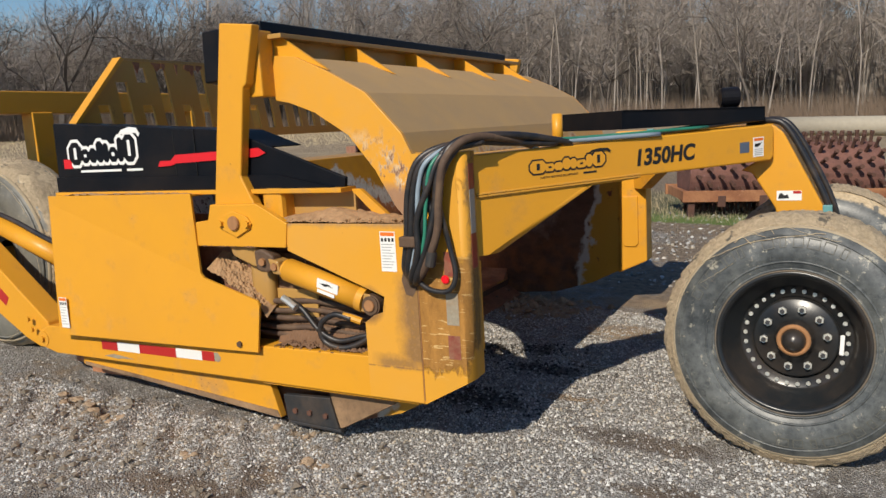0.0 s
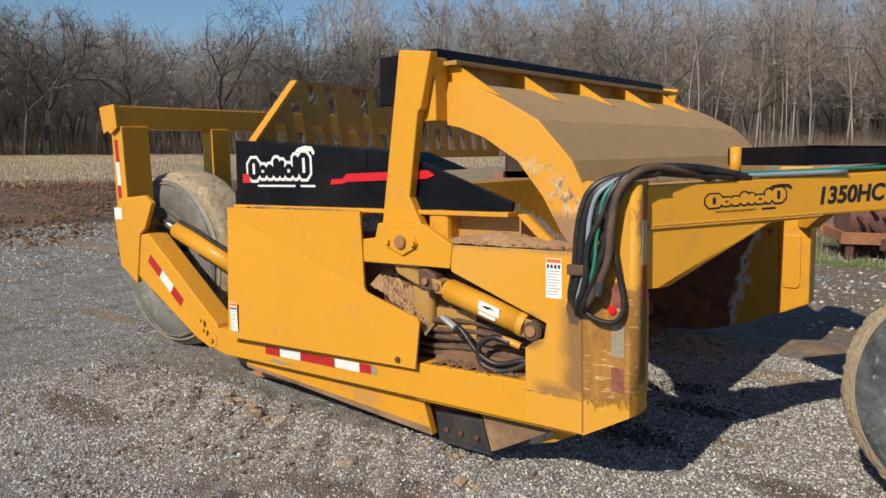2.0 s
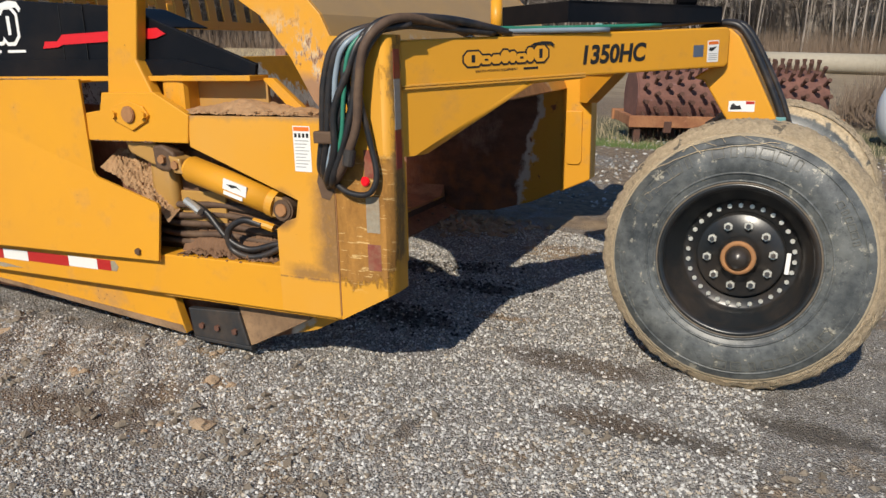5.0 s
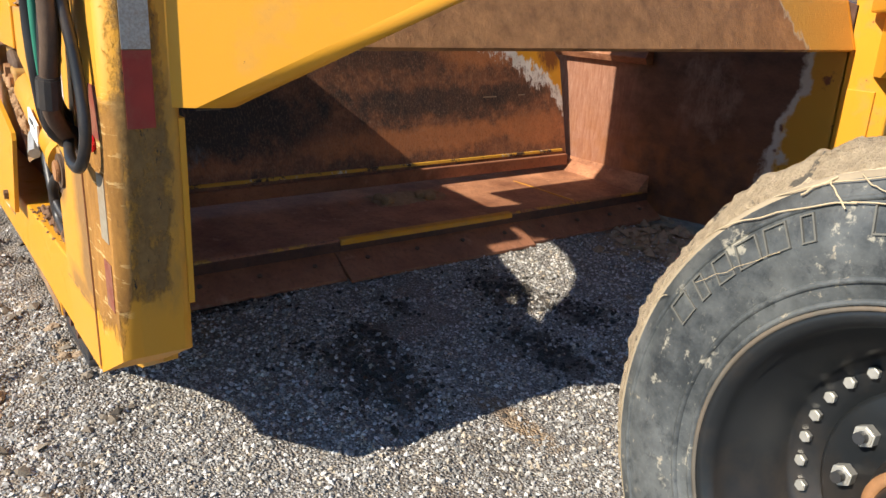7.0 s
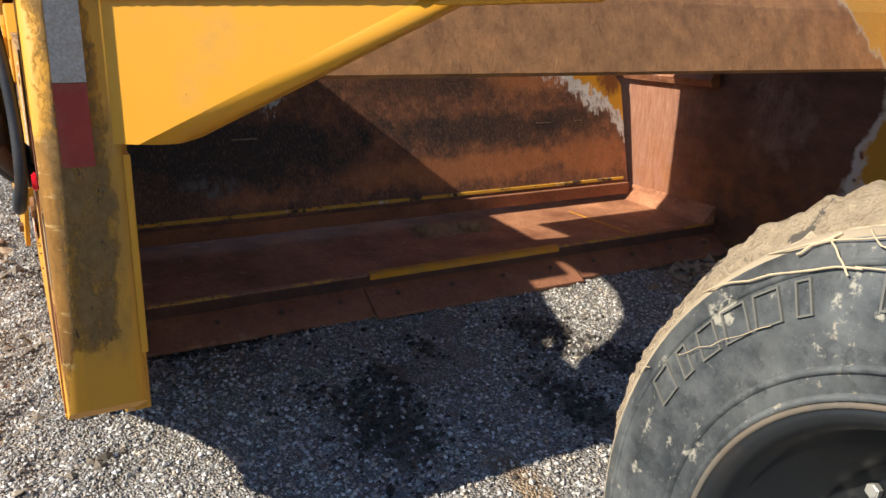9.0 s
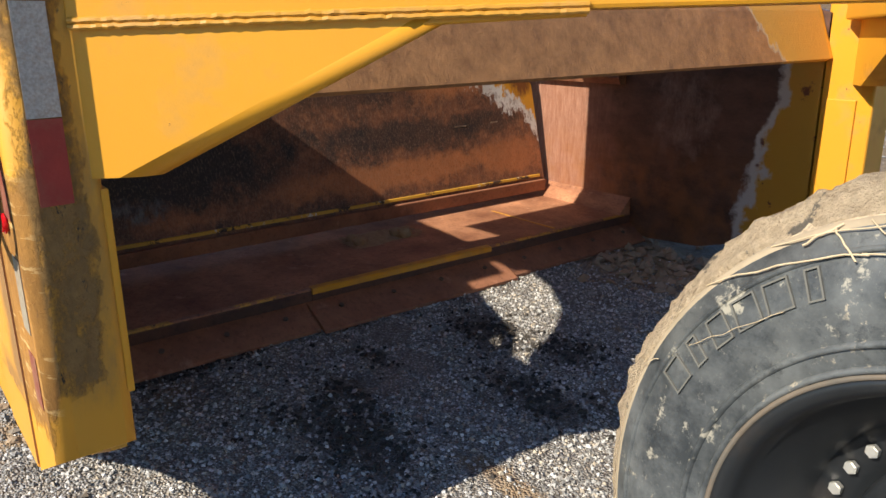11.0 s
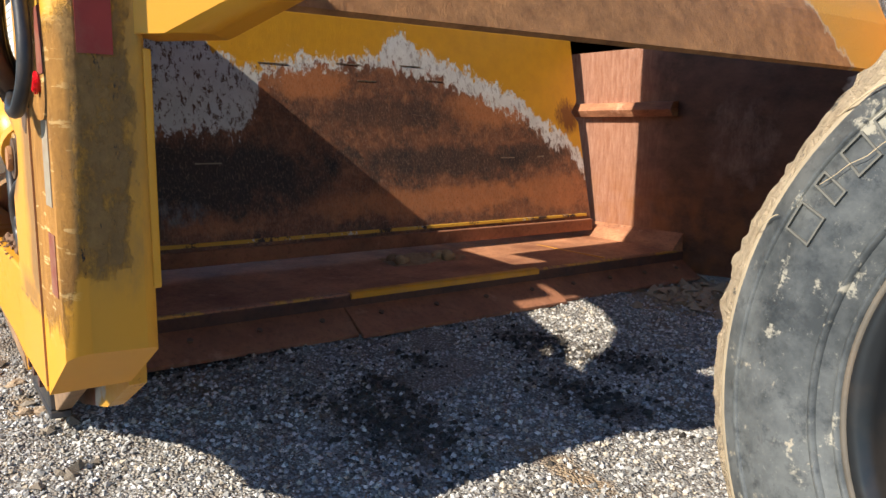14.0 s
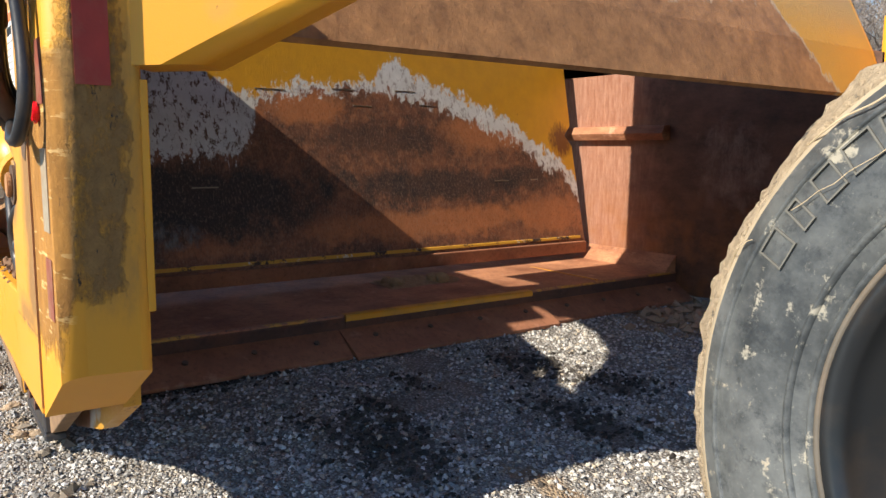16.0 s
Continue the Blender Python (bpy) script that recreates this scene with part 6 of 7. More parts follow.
def wheel(name, parent, radius, width, rim_r, deep, material, studs, m, caked=0.006):
    """Tyre with a dished rim; the outer face looks to -y."""
    w = width / 2
    hub = new(name)
    hub.parent = parent
    hub.matrix_local = m
    R, r = radius, rim_r
    prof = [(r, w * 0.82), (r * 1.05, w * 0.95), (r + (R - r) * 0.45, w), (r + (R - r) * 0.75, w * 0.9), (R - 0.045, w * 0.74), (R - 0.012, w * 0.58), (R, w * 0.3)]
    outer = [(a, -b) for a, b in prof]
    ring = [*outer, (R + 0.002, 0.0), *prof[::-1]]
    tyre = part("tyre", lathe(ring, 112), material, hub, "mud-caked black rubber tyre", True)
    for k, rr in enumerate((r + (R - r) * 0.10, R - 0.064, R - 0.10, r + (R - r) * 0.22)):
        yy = -w * (0.965, 0.835, 0.925, 0.975)[k]
        part("rib", lathe([(rr - 0.010, yy - 0.006), (rr - 0.005, yy - 0.007), (rr + 0.004, yy - 0.004), (rr + 0.009, yy + 0.006)] if k == 1 else [(rr - 0.006, yy + 0.002), (rr - 0.003, yy - 0.006), (rr + 0.003, yy - 0.006), (rr + 0.006, yy + 0.002)], 96), M_RIDGE if k == 1 else material, tyre, smooth=True)
    coarse = 1.0 if caked > 0.002 else 0.4
    line = [(R - 0.062, -w * 0.80), (R - 0.050, -w * 0.775), (R - 0.036, -w * 0.70), (R - 0.020, -w * 0.635), (R - 0.008, -w * 0.54), (R - 0.002, -w * 0.42), (R + 0.001, -w * 0.28), (R + 0.003, -w * 0.1), (R + 0.003, w * 0.1), (R + 0.001, w * 0.28), (R - 0.002, w * 0.42), (R - 0.02, w * 0.635)]
    line = [((1 - k / 4) * p[0] + k / 4 * q[0], (1 - k / 4) * p[1] + k / 4 * q[1]) for p, q in zip(line, line[1:]) for k in range(4)] + line[-1:]
    mud = lathe(line, 420)
    for v in mud.verts:
        q = v.co
        n1 = noise.noise((q.x * 5 + radius * 31, q.y * 5, q.z * 5))
        n2 = noise.noise((q.x * 17, q.y * 17 + radius * 9, q.z * 17)) + 0.4 * noise.noise((q.x * 40, q.y * 40, q.z * 40))
        rad = math.hypot(q.x, q.z)
        n3 = abs(noise.noise((q.x * 16 + 3, q.y * 16, q.z * 16))) + 0.6 * abs(noise.noise((q.x * 38, q.y * 38 + 5, q.z * 38)))
        grow_by = caked + 0.009 * n1 + 0.006 * n2 + coarse * (0.019 if rad > R - 0.018 else 0.006) * (n3 - 0.3) - 0.006 * (1 if rad < R - 0.055 else 0)
        grow_by = max(-0.008, min(0.026, grow_by))
        s = 1 + grow_by / rad
        v.co = Vector((q.x * s, q.y * (1 + grow_by * 0.8), q.z * s))
    part("mud", mud, M_MUD, tyre, "tan mud caked on the tread and shoulder", True)
    rim = part("rim", lathe([(r * 1.06, -w * 0.90), (r * 1.045, -w * 0.97), (r * 1.0, -w * 0.95), (r * 0.965, -w * 0.86), (r * 0.95, -w * 0.72), (r * 0.86, -w * 0.60), (r * 0.80, -w + deep - 0.012), (r * 0.76, -w + deep), (r * 0.66, -w + deep + 0.004), (r * 0.62, -w + deep + 0.03), (r * 0.32, -w + deep + 0.03)], 96), M_RIM, hub, "glossy black dished rim", True)
    part("flange_ring", lathe([(r * 1.075, -w * 0.93), (r * 1.07, -w * 0.975), (r * 1.05, -w * 0.978), (r * 1.045, -w * 0.95)], 96), M_FLANGE, hub, "dusty edge of the rim flange", True)
    if studs:
        face = -w + deep
        disc = part("hub_disc", lathe([(r * 0.60, face + 0.03), (r * 0.60, face - 0.002), (r * 0.57, face - 0.008), (r * 0.30, face - 0.012), (r * 0.27, face - 0.05), (r * 0.235, face - 0.085)], 64), M_RIM, hub, smooth=True)
        part("hub_ring", lathe([(r * 0.235, face - 0.05), (r * 0.235, face - 0.095), (r * 0.175, face - 0.10), (r * 0.17, face - 0.08)], 48), M_CAP, hub, "rusty hub ring", True)
        part("hub_cap", lathe([(r * 0.175, face - 0.085), (r * 0.165, face - 0.11), (r * 0.12, face - 0.135), (r * 0.05, face - 0.147), (0.001, face - 0.15)], 40), M_RIM, hub, "domed black hub cap", True)
        for k in range(10):
            a = 2 * math.pi * (k + 0.25) / 10
            c = Vector((math.cos(a) * r * 0.44, face - 0.008, math.sin(a) * r * 0.44))
            nut = part("lug_nut", cyl(c, c + Vector((0, -0.026, 0)), 0.021, n=6, bevel=0.003), M_BOLT, hub)
            part("stud", cyl(c + Vector((0, -0.026, 0)), c + Vector((0, -0.042, 0)), 0.011, n=10), M_DARKSTEEL, nut)
        for k in range(30):
            a = 2 * math.pi * k / 30
            c = Vector((math.cos(a) * r * 0.71, face - 0.0, math.sin(a) * r * 0.71))
            part("rim_bolt", cyl(c, c + Vector((0, -0.014, 0)), 0.0115, n=6, bevel=0.002), M_BOLT, hub)
        part("balance_weight", box(r * 0.60, r * 0.66, face - 0.02, face - 0.004, -0.06, 0.04, 0.004), M_DECAL, hub)
    return hub, tyre


M_RIM = plain("black_rim_paint", (0.015, 0.017, 0.019), 0.30, 0, 0.3, 6, 0.05, 0.16)
M_FLANGE = plain("dusty_flange_paint", (0.11, 0.095, 0.075), 0.7, 0, 0.5, 14, 0.2, 0.4)
STEER = 3
CAMBER = 5.5
dolly_turn = scraper.matrix_world.inverted() @ pose(1.612, 1.010, 0.610) @ pose(0, 0, 0, 0, 0, -STEER)
front, front_tyre = wheel("wheel", S, 0.63, 0.45, 0.335, 0.19, M_TYRE, True, dolly_turn @ pose(0, 0, 0, -CAMBER, 0, 0))


# raised, unreadable sidewall marks
def sidewall_marks(parent, R, r, w, arcs):
    for a0, a1, rad, n, tall in arcs:
        for k in range(n):
            a = radians(a0 + (a1 - a0) * (k + 0.5) / n)
            t = (rad - r) / (R - r)
            y = -w * (1.0 - 0.34 * max(0.0, t - 0.45)) - 0.001
            c = Vector((math.cos(a) * rad, y, math.sin(a) * rad))
            half = radians((a1 - a0) / n) * rad * 0.32
            # a hollow upright frame, thin raised strokes
            bm = bmesh.new()
            e, q = 0.003, half * (1.05, 0.5, 0.9, 1.1)[k % 4]
            for x0, x1, z0, z1 in ((-q, -q + e, -tall / 2, tall / 2), (q - e, q, -tall / 2, tall / 2), (-q, q, -tall / 2, -tall / 2 + e), (-q, q, tall / 2 - e, tall / 2)):
                add_box(bm, x0, x1, -0.0008, 0.004, z0, z1)
            for v in bm.verts:
                v.co.y += 0.25 * v.co.z - 0.003
            bm.transform(Matrix.Translation(c) @ Matrix.Rotation(math.pi / 2 - a, 4, "Y"))
            part("sidewall_mark", bm, M_MARK, parent)


M_MARK = plain("scuffed_rubber", (0.125, 0.122, 0.105), 0.8, 0, 0.3, 20)
sidewall_marks(front_tyre, 0.63, 0.335, 0.225, ((160, 118, 0.495, 6, 0.05), (110, 62, 0.495, 6, 0.05), (-30, -95, 0.495, 8, 0.045), (40, 15, 0.49, 6, 0.03)))


def vines(parent, R, w, arcs):
    """Dried stalks stuck to the sidewall: each runs over an angle from one depth below the tread to another, with a sag."""
    for n, (a0, a1, d0, d1, sag, thick) in enumerate(arcs):
        pts = []
        for k in range(9):
            t = k / 8
            a = radians(a0 + (a1 - a0) * t)
            deep = d0 + (d1 - d0) * t + sag * 4 * t * (1 - t) + 0.006 * noise.noise((n * 3.0, k * 0.8, 1.0))
            rad = R - deep
            out = np.interp(deep / 0.28, (0.04, 0.16, 0.25, 0.55, 1.0), (0.58, 0.74, 0.90, 1.0, 0.95))
            pts.append(Vector((math.cos(a) * rad, -w * out - 0.006, math.sin(a) * rad)))
        part("dried_vine", add_tube(bmesh.new(), smooth_path(pts, 2), thick * 0.62, 5), M_STRAW, parent, "dry pale vine stalk")


vines(front_tyre, 0.63, 0.225, ((142, 112, 0.055, 0.105, 0.012, 0.0024), (113, 78, 0.105, 0.075, 0.02, 0.0022), (128, 96, 0.058, 0.062, 0.01, 0.002), (117, 114, 0.062, 0.115, 0.0, 0.0026), (112, 106, 0.06, 0.10, 0.004, 0.002), (104, 102, 0.05, 0.09, 0.0, 0.0016), (122, 116, 0.075, 0.06, 0.0, 0.003), (164, 158, 0.05, 0.085, 0.0, 0.0014), (96, 70, 0.06, 0.09, 0.02, 0.0014), (150, 128, 0.12, 0.16, 0.01, 0.001)))
wheel("wheel", S, 0.63, 0.45, 0.335, 0.19, M_TYRE, False, dolly_turn @ pose(0, 1.5, 0) @ pose(0, 0, 0, 0, 0, 180))
bm = bmesh.new()
add_cyl(bm, dolly_turn @ Vector((0, 0.02, 0)), dolly_turn @ Vector((0, 1.48, 0)), 0.07, n=16)
part("dolly_axle", bm, M_YEL_WORN, S)
part("turntable", cyl((1.69, 1.85, 0.62), (1.69, 1.85, 0.86), 0.2, n=28), M_YEL_WORN, S)

# rear frame
rear_m = pose(-4.09, 0.60, 0.905)
rear, rear_tyre = wheel("wheel", S, 0.75, 0.50, 0.345, 0.14, M_TYRE_R, False, rear_m, 0.001)
vines(rear_tyre, 0.75, 0.25, [(a, a + s, 0.06 + 0.05 * (n % 3), 0.10 + 0.06 * (n % 2), 0.03 * (n % 3 - 1), 0.0022) for n, (a, s) in enumerate(((120, 45), (150, 50), (100, 40), (60, 50), (30, 40), (175, 50), (200, 40), (-20, 45), (220, 45), (250, 50), (280, 45), (310, 40), (135, 12), (160, 9), (90, 10), (215, 10)))])
wheel("wheel", S, 0.75, 0.50, 0.345, 0.14, M_TYRE_R, False, pose(-4.09, far(0.60), 0.905) @ pose(0, 0, 0, 0, 0, 180))
for f in (lambda y: y, far):
    lo, hi = sorted((f(0.03), f(0.20)))
    arm = part("rear_arm", prism([(-3.90, 1.165), (-3.80, 1.18), (-2.97, 0.545), (-2.94, 0.44), (-2.99, 0.37), (-3.08, 0.36), (-3.22, 0.41), (-3.97, 0.83)], lo, hi, bevel=0.008), M_YEL, S, "yellow diagonal rear arm")
    lo2, hi2 = sorted((f(0.0), f(0.03)))
    pb = part("pivot_boss", cyl((-2.99, lo2 - 0.005, 0.435), (-2.99, hi2, 0.435), 0.06, bevel=0.006), M_YEL_WORN, arm)
    bm = bmesh.new()
    for dx, dz in ((0, 0), (-0.1, 0.06), (-0.13, 0.13)):
        bolt_head(bm, (-2.99 + dx, lo2 - 0.006, 0.435 + dz), (0, -1, 0), 0.02, 0.015)
    part("bolts", bm, M_YEL_WORN, arm)
    lo3, hi3 = sorted((f(0.06), f(0.30)))
    rp = part("rear_post", prism([(-4.27, 0.95), (-4.285, 2.03), (-4.13, 2.03), (-4.10, 0.95)], lo3, hi3, bevel=0.008), M_YEL, S, "yellow rear post with reflective tape")
    lo4, hi4 = sorted((f(0.02), f(0.06)))
    part("rear_plate", prism([(-4.26, 1.33), (-4.16, 1.45), (-3.80, 1.48), (-3.70, 1.42), (-3.82, 1.22), (-3.90, 1.165), (-3.985, 0.77), (-4.04, 0.80), (-4.21, 0.90)], lo4, hi4, bevel=0.006), M_YEL, S)
    lo5, hi5 = sorted((f(0.93), f(1.12)))
    part("inner_post", prism([(-4.30, 0.9), (-4.30, 2.02), (-4.15, 2.02), (-4.15, 0.9)], lo5, hi5, bevel=0.008), M_YEL, S)
    part("stub_axle", cyl((-4.09, f(0.2), 0.905), (-4.09, f(1.0), 0.905), 0.06), M_YEL_WORN, S)
    if f(0.5) < 1:
        z = 1.385
        for h, m in ((0.17, M_RED), (0.19, M_WHITE), (0.18, M_RED)):
            k = 0.06 - 0.0015
            part("tape", prism([(-4.235, z), (-4.185, z), (-4.188 - 0.008, z + h - 0.002), (-4.246, z + h - 0.002)], 0.0585, 0.06), m, rp)
            z += h
        part("label_sheet", box(-4.25, -4.14, 0.0185, 0.02, 1.28, 1.375), M_DECAL, arm)
        t0, t1 = Vector((-3.80, 0.0285, 0.985)), Vector((-3.385, 0.0285, 0.66))
        for a, b, m in ((0, 0.36, M_RED), (0.36, 0.70, M_WHITE), (0.70, 1.0, M_RED)):
            p, q = t0.lerp(t1, a), t0.lerp(t1, b - 0.01)
            o = (0.62 * 0.038, 0.79 * 0.038)
            part("tape", prism([(p.x - o[0], p.z - o[1]), (q.x - o[0], q.z - o[1]), (q.x + o[0], q.z + o[1]), (p.x + o[0], p.z + o[1])], 0.0285, 0.03), m, arm)
        a, b = Vector((-3.86, 0.16, 1.30)), Vector((-2.80, 0.16, 0.93))
        d = (b - a).normalized()
        rc = part("rear_cylinder", cyl(a + d * 0.28, b, 0.065, n=28, bevel=0.008), M_YEL, S, "yellow hydraulic cylinder", True)
        part("rod", cyl(a, a + d * 0.3, 0.03), M_STEEL, rc, smooth=True)
        part("clevis", cyl(a + Vector((0, -0.10, 0)), a + Vector((0, 0.05, 0)), 0.075, bevel=0.01), M_GREASE, rc)
        part("hose", tube([a + d * 0.33 + Vector((0, 0, 0.08)), a + d * 0.55 + Vector((0, 0, 0.09)), a + d * 0.8 + Vector((0, 0, 0.085)), b + Vector((0.1, 0, 0.06))], 0.018), M_HOSE, S, smooth=True)
part("cross_tube", box(-4.37, -4.16, 0.04, far(0.04), 2.01, 2.195, 0.012), M_YEL, S, "yellow rear cross tube")
part("corner_cap", prism([(-4.385, 2.19), (-4.16, 2.205), (-4.14, 2.02), (-4.24, 1.97), (-4.28, 2.0), (-4.345, 1.975)], 0.028, 0.045), M_YEL, S)

# ---- behind the scraper ----


bm = bmesh.new()
add_cyl(bm, (0, 0, -0.01), (0, 0, 0.15), 0.03, 0.026, n=8)
add_cyl(bm, (0, 0, 0.14), (0, 0, 0.185), 0.036, n=8)
STUD = bpy.data.meshes.new("stud")
bm.to_mesh(STUD)
bm.free()
STUD.materials.append(M_RUST_DARK)


def roller(at, turn):
    """Old sheepsfoot roller: two studded drums in a rusty frame."""
    ob = new("sheepsfoot_roller")
    ob.matrix_world = pose(*at, 0, 0, turn)
    tagged(ob, "rusty studded sheepsfoot roller in an orange frame", "roller")
    for x0 in (0.15, 1.75):
        drum = part("drum", cyl((x0, 0.6, 0.72), (x0 + 1.45, 0.6, 0.72), 0.5, n=36, bevel=0.02), M_DRUM, ob)
        for i in range(8):
            for j in range(16):
                a = 2 * math.pi * (j + 0.5 * (i % 2)) / 16
                c = Vector((x0 + 0.1 + i * 0.18, 0.6 + 0.5 * math.cos(a), 0.72 + 0.5 * math.sin(a)))
                stud = new("stud", STUD)
                stud.parent = drum
                stud.matrix_local = Matrix.Translation(c) @ Matrix.Rotation(math.pi / 2 - a, 4, "X").inverted() @ pose(0, 0, 0)
    for y in (0.0, 1.25):
        part("frame_rail", box(0, 3.4, y - 0.05, y + 0.05, 0.32, 0.50, 0.01), M_ORUST, ob)
    for x in (0.03, 1.66, 3.3):
        part("frame_bar", box(x, x + 0.08, 0.05, 1.2, 0.33, 0.49, 0.01), M_ORUST, ob)
    for x in (0.55, 1.2, 2.4):
        part("bracket", box(x, x + 0.12, -0.07, 0.0, 0.24, 0.42, 0.01), M_RUST_DARK, ob)
    part("tongue", box(1.5, 1.62, -0.9, 0.0, 0.30, 0.40, 0.01), M_ORUST, ob)
    part("yoke", prism([(1.45, 0.45), (1.55, 0.95), (1.7, 0.95), (1.8, 0.45)], 0.05, 0.12), M_ORUST, ob)
    for x in (0.1, 1.7, 3.25):
        part("stand", box(x, x + 0.1, 0.0, 0.1, -0.02, 0.33), M_RUST_DARK, ob)


M_DRUM = rust_plate("rusty_drum", (0.10, 0.045, 0.035), (0.22, 0.10, 0.075))
M_ORUST = rust_plate("orange_rust_frame", (0.22, 0.08, 0.035), (0.42, 0.20, 0.09))
roller((-0.55, 9.5, -0.06), 24)

tank = new("storage_tank")
tank.matrix_world = pose(3.02, 11.3, 0.0, 0, 0, 6)
tagged(tank, "white horizontal steel tank on the ground", "tank")
bm = bmesh.new()
add_cyl(bm, (0.25, 0, 0.55), (3.2, 0, 0.55), 0.5, n=40)
for sgn, c in ((-1, 0.25), (1, 3.2)):
    made = bmesh.ops.create_uvsphere(bm, u_segments=40, v_segments=16, radius=0.5, matrix=pose(c, 0, 0.55) @ Matrix.Diagonal((0.45, 1, 1, 1)))
part("shell", bm, M_TANK, tank, smooth=True)
for x in (0.7, 2.6):
    part("saddle", box(x, x + 0.12, -0.35, 0.35, -0.02, 0.25), M_RUST_DARK, tank)

pipe = new("concrete_pipe")
pipe.matrix_world = pose(2.6, 46, 0.0, 0, 0, -8)
tagged(pipe, "long tan concrete pipe lying in the field", "pipe")
bm = lathe([(0.55, 0.0), (0.55, 9.0), (0.45, 9.0), (0.45, 0.0)], 32, True)
bm.transform(pose(-4.5, 0, 0.53, 0, 0, -90))
part("barrel", bm, M_PIPE, pipe, smooth=True)


def sticks(name, n, place, length, radius, material, label, category, seed, lean=0.5):
    """Loose thin stalks as one mesh."""
    rg = np.random.default_rng(seed)
    verts, faces = [], []
    for i in range(n):
        x, y, z = place(rg)
        h = length * rg.uniform(0.4, 1.0)
        a, t = rg.uniform(0, 6.283), rg.normal(0, lean)
        tip = (x + h * math.sin(t) * math.cos(a), y + h * math.sin(t) * math.sin(a), z + h * abs(math.cos(t)))
        k = len(verts)
        for q in range(3):
            b = q * 2.0944
            verts.append((x + radius * math.cos(b), y + radius * math.sin(b), z - 0.02))
        verts.append(tip)
        faces += [(k, k + 1, k + 3), (k + 1, k + 2, k + 3), (k + 2, k, k + 3)]
    me = bpy.data.meshes.new(name)
    me.from_pydata(verts, [], faces)
    me.materials.append(material)
    return tagged(new(name, me), label, category, kind="stuff")


def pile_spot(rg):
    a, r = rg.uniform(0, 6.283), 2.2 * math.sqrt(rg.uniform(0, 1))
    x, y = 5.2 + 1.2 * r * math.cos(a), 15.5 + r * math.sin(a)
    return x, y, max(0.0, 2.0 * (1 - r / 2.3)) * rg.uniform(0.2, 1)


cl = np.random.default_rng(44)
spots = np.c_[cl.uniform(-36, -10, 22000), cl.uniform(-3, 16, 22000), np.zeros(22000)]
spots = spots[[12.5 < -0.92 * p[0] + 0.4 * p[1] + 5 * noise.noise((p[0] * 0.25, p[1] * 0.25, 5.0)) < 31 for p in spots]]
scatter_stones("dirt_clods", spots, 0.03, 0.16, M_SOIL_DARK, "dark turned soil clods at the field's edge", 0.6)
spots = np.c_[cl.uniform(-3, 6, 5000), cl.uniform(4.5, 10, 5000), np.zeros(5000)]
scatter_stones("loose_stones", spots, 0.01, 0.07, M_STONE, "scattered pale stones over bare soil", 0.6)
sticks("brush_pile", 3500, pile_spot, 0.9, 0.012, M_BRUSH, "heap of dry brown brush", "brush", 21, 1.3)
sticks("green_grass", 9000, lambda g: (g.uniform(-1.6, 1.9), 8.9 + abs(g.normal(0, 0.45)), 0.0), 0.06, 0.005, M_GRASS, "low green spring grass by the roller", "grass", 5)
sticks("dry_grass", 3500, lambda g: (g.uniform(-2.5, 6.5), 9.6 + g.uniform(-0.6, 3.5), 0.0), 0.17, 0.005, M_DRYGRASS, "dry straw grass around the old roller", "grass", 6)
sticks("stubble", 14000, lambda g: (g.uniform(-80, -26), g.uniform(0, 60), 0.0), 0.22, 0.02, M_DRYGRASS, "pale cut stubble over the field", "stubble", 8, 0.3)
rr = np.random.default_rng(3)
for k in range(9):
    bm = bmesh.new()
    made = bmesh.ops.create_icosphere(bm, subdivisions=2, radius=rr.uniform(0.05, 0.13))["verts"]
    for v in made:
        v.co += v.co * 0.6 * noise.noise(v.co * 9 + Vector((k, 0, 0)))
        v.co.z *= 0.6
    ob = link_mesh("rock", bm, M_ROCK, None)
    ob.location = (rr.uniform(0.3, 2.0), rr.uniform(8.0, 8.7), 0.03)
    tagged(ob, "pale broken rock on bare soil", "rock", "rocks by the roller")

rc2 = random.Random(12)
for cx, cy, n, spread in ((-2.46, -0.18, 6, 0.10), (-2.14, -0.29, 7, 0.09), (-0.56, -0.24, 3, 0.05), (-1.25, -0.5, 3, 0.10), (-0.85, 0.02, 3, 0.06), (-0.5, -0.6, 3, 0.12)):
    for k in range(n):
        x, y, r = cx + rc2.gauss(0, spread), cy + rc2.gauss(0, spread * 0.5), rc2.uniform(0.012, 0.042)
        bm = bmesh.new()
        made = bmesh.ops.create_icosphere(bm, subdivisions=2, radius=r)["verts"]
        for v in made:
            v.co *= 1 + 0.7 * noise.noise(v.co * 26 + Vector((k, 3, cx))) + 0.4 * noise.noise(v.co * 70)
            v.co.z *= 0.55
        ob = link_mesh("soil_clod", bm, M_CLOD, None)
        ob.location = (x, y, terrain(x, y) + r * 0.15)
        ob.rotation_euler = (0, 0, rc2.uniform(0, 6))
        tagged(ob, "crumbled tan soil clod on the gravel", "soil clod", "soil clods by the scraper")


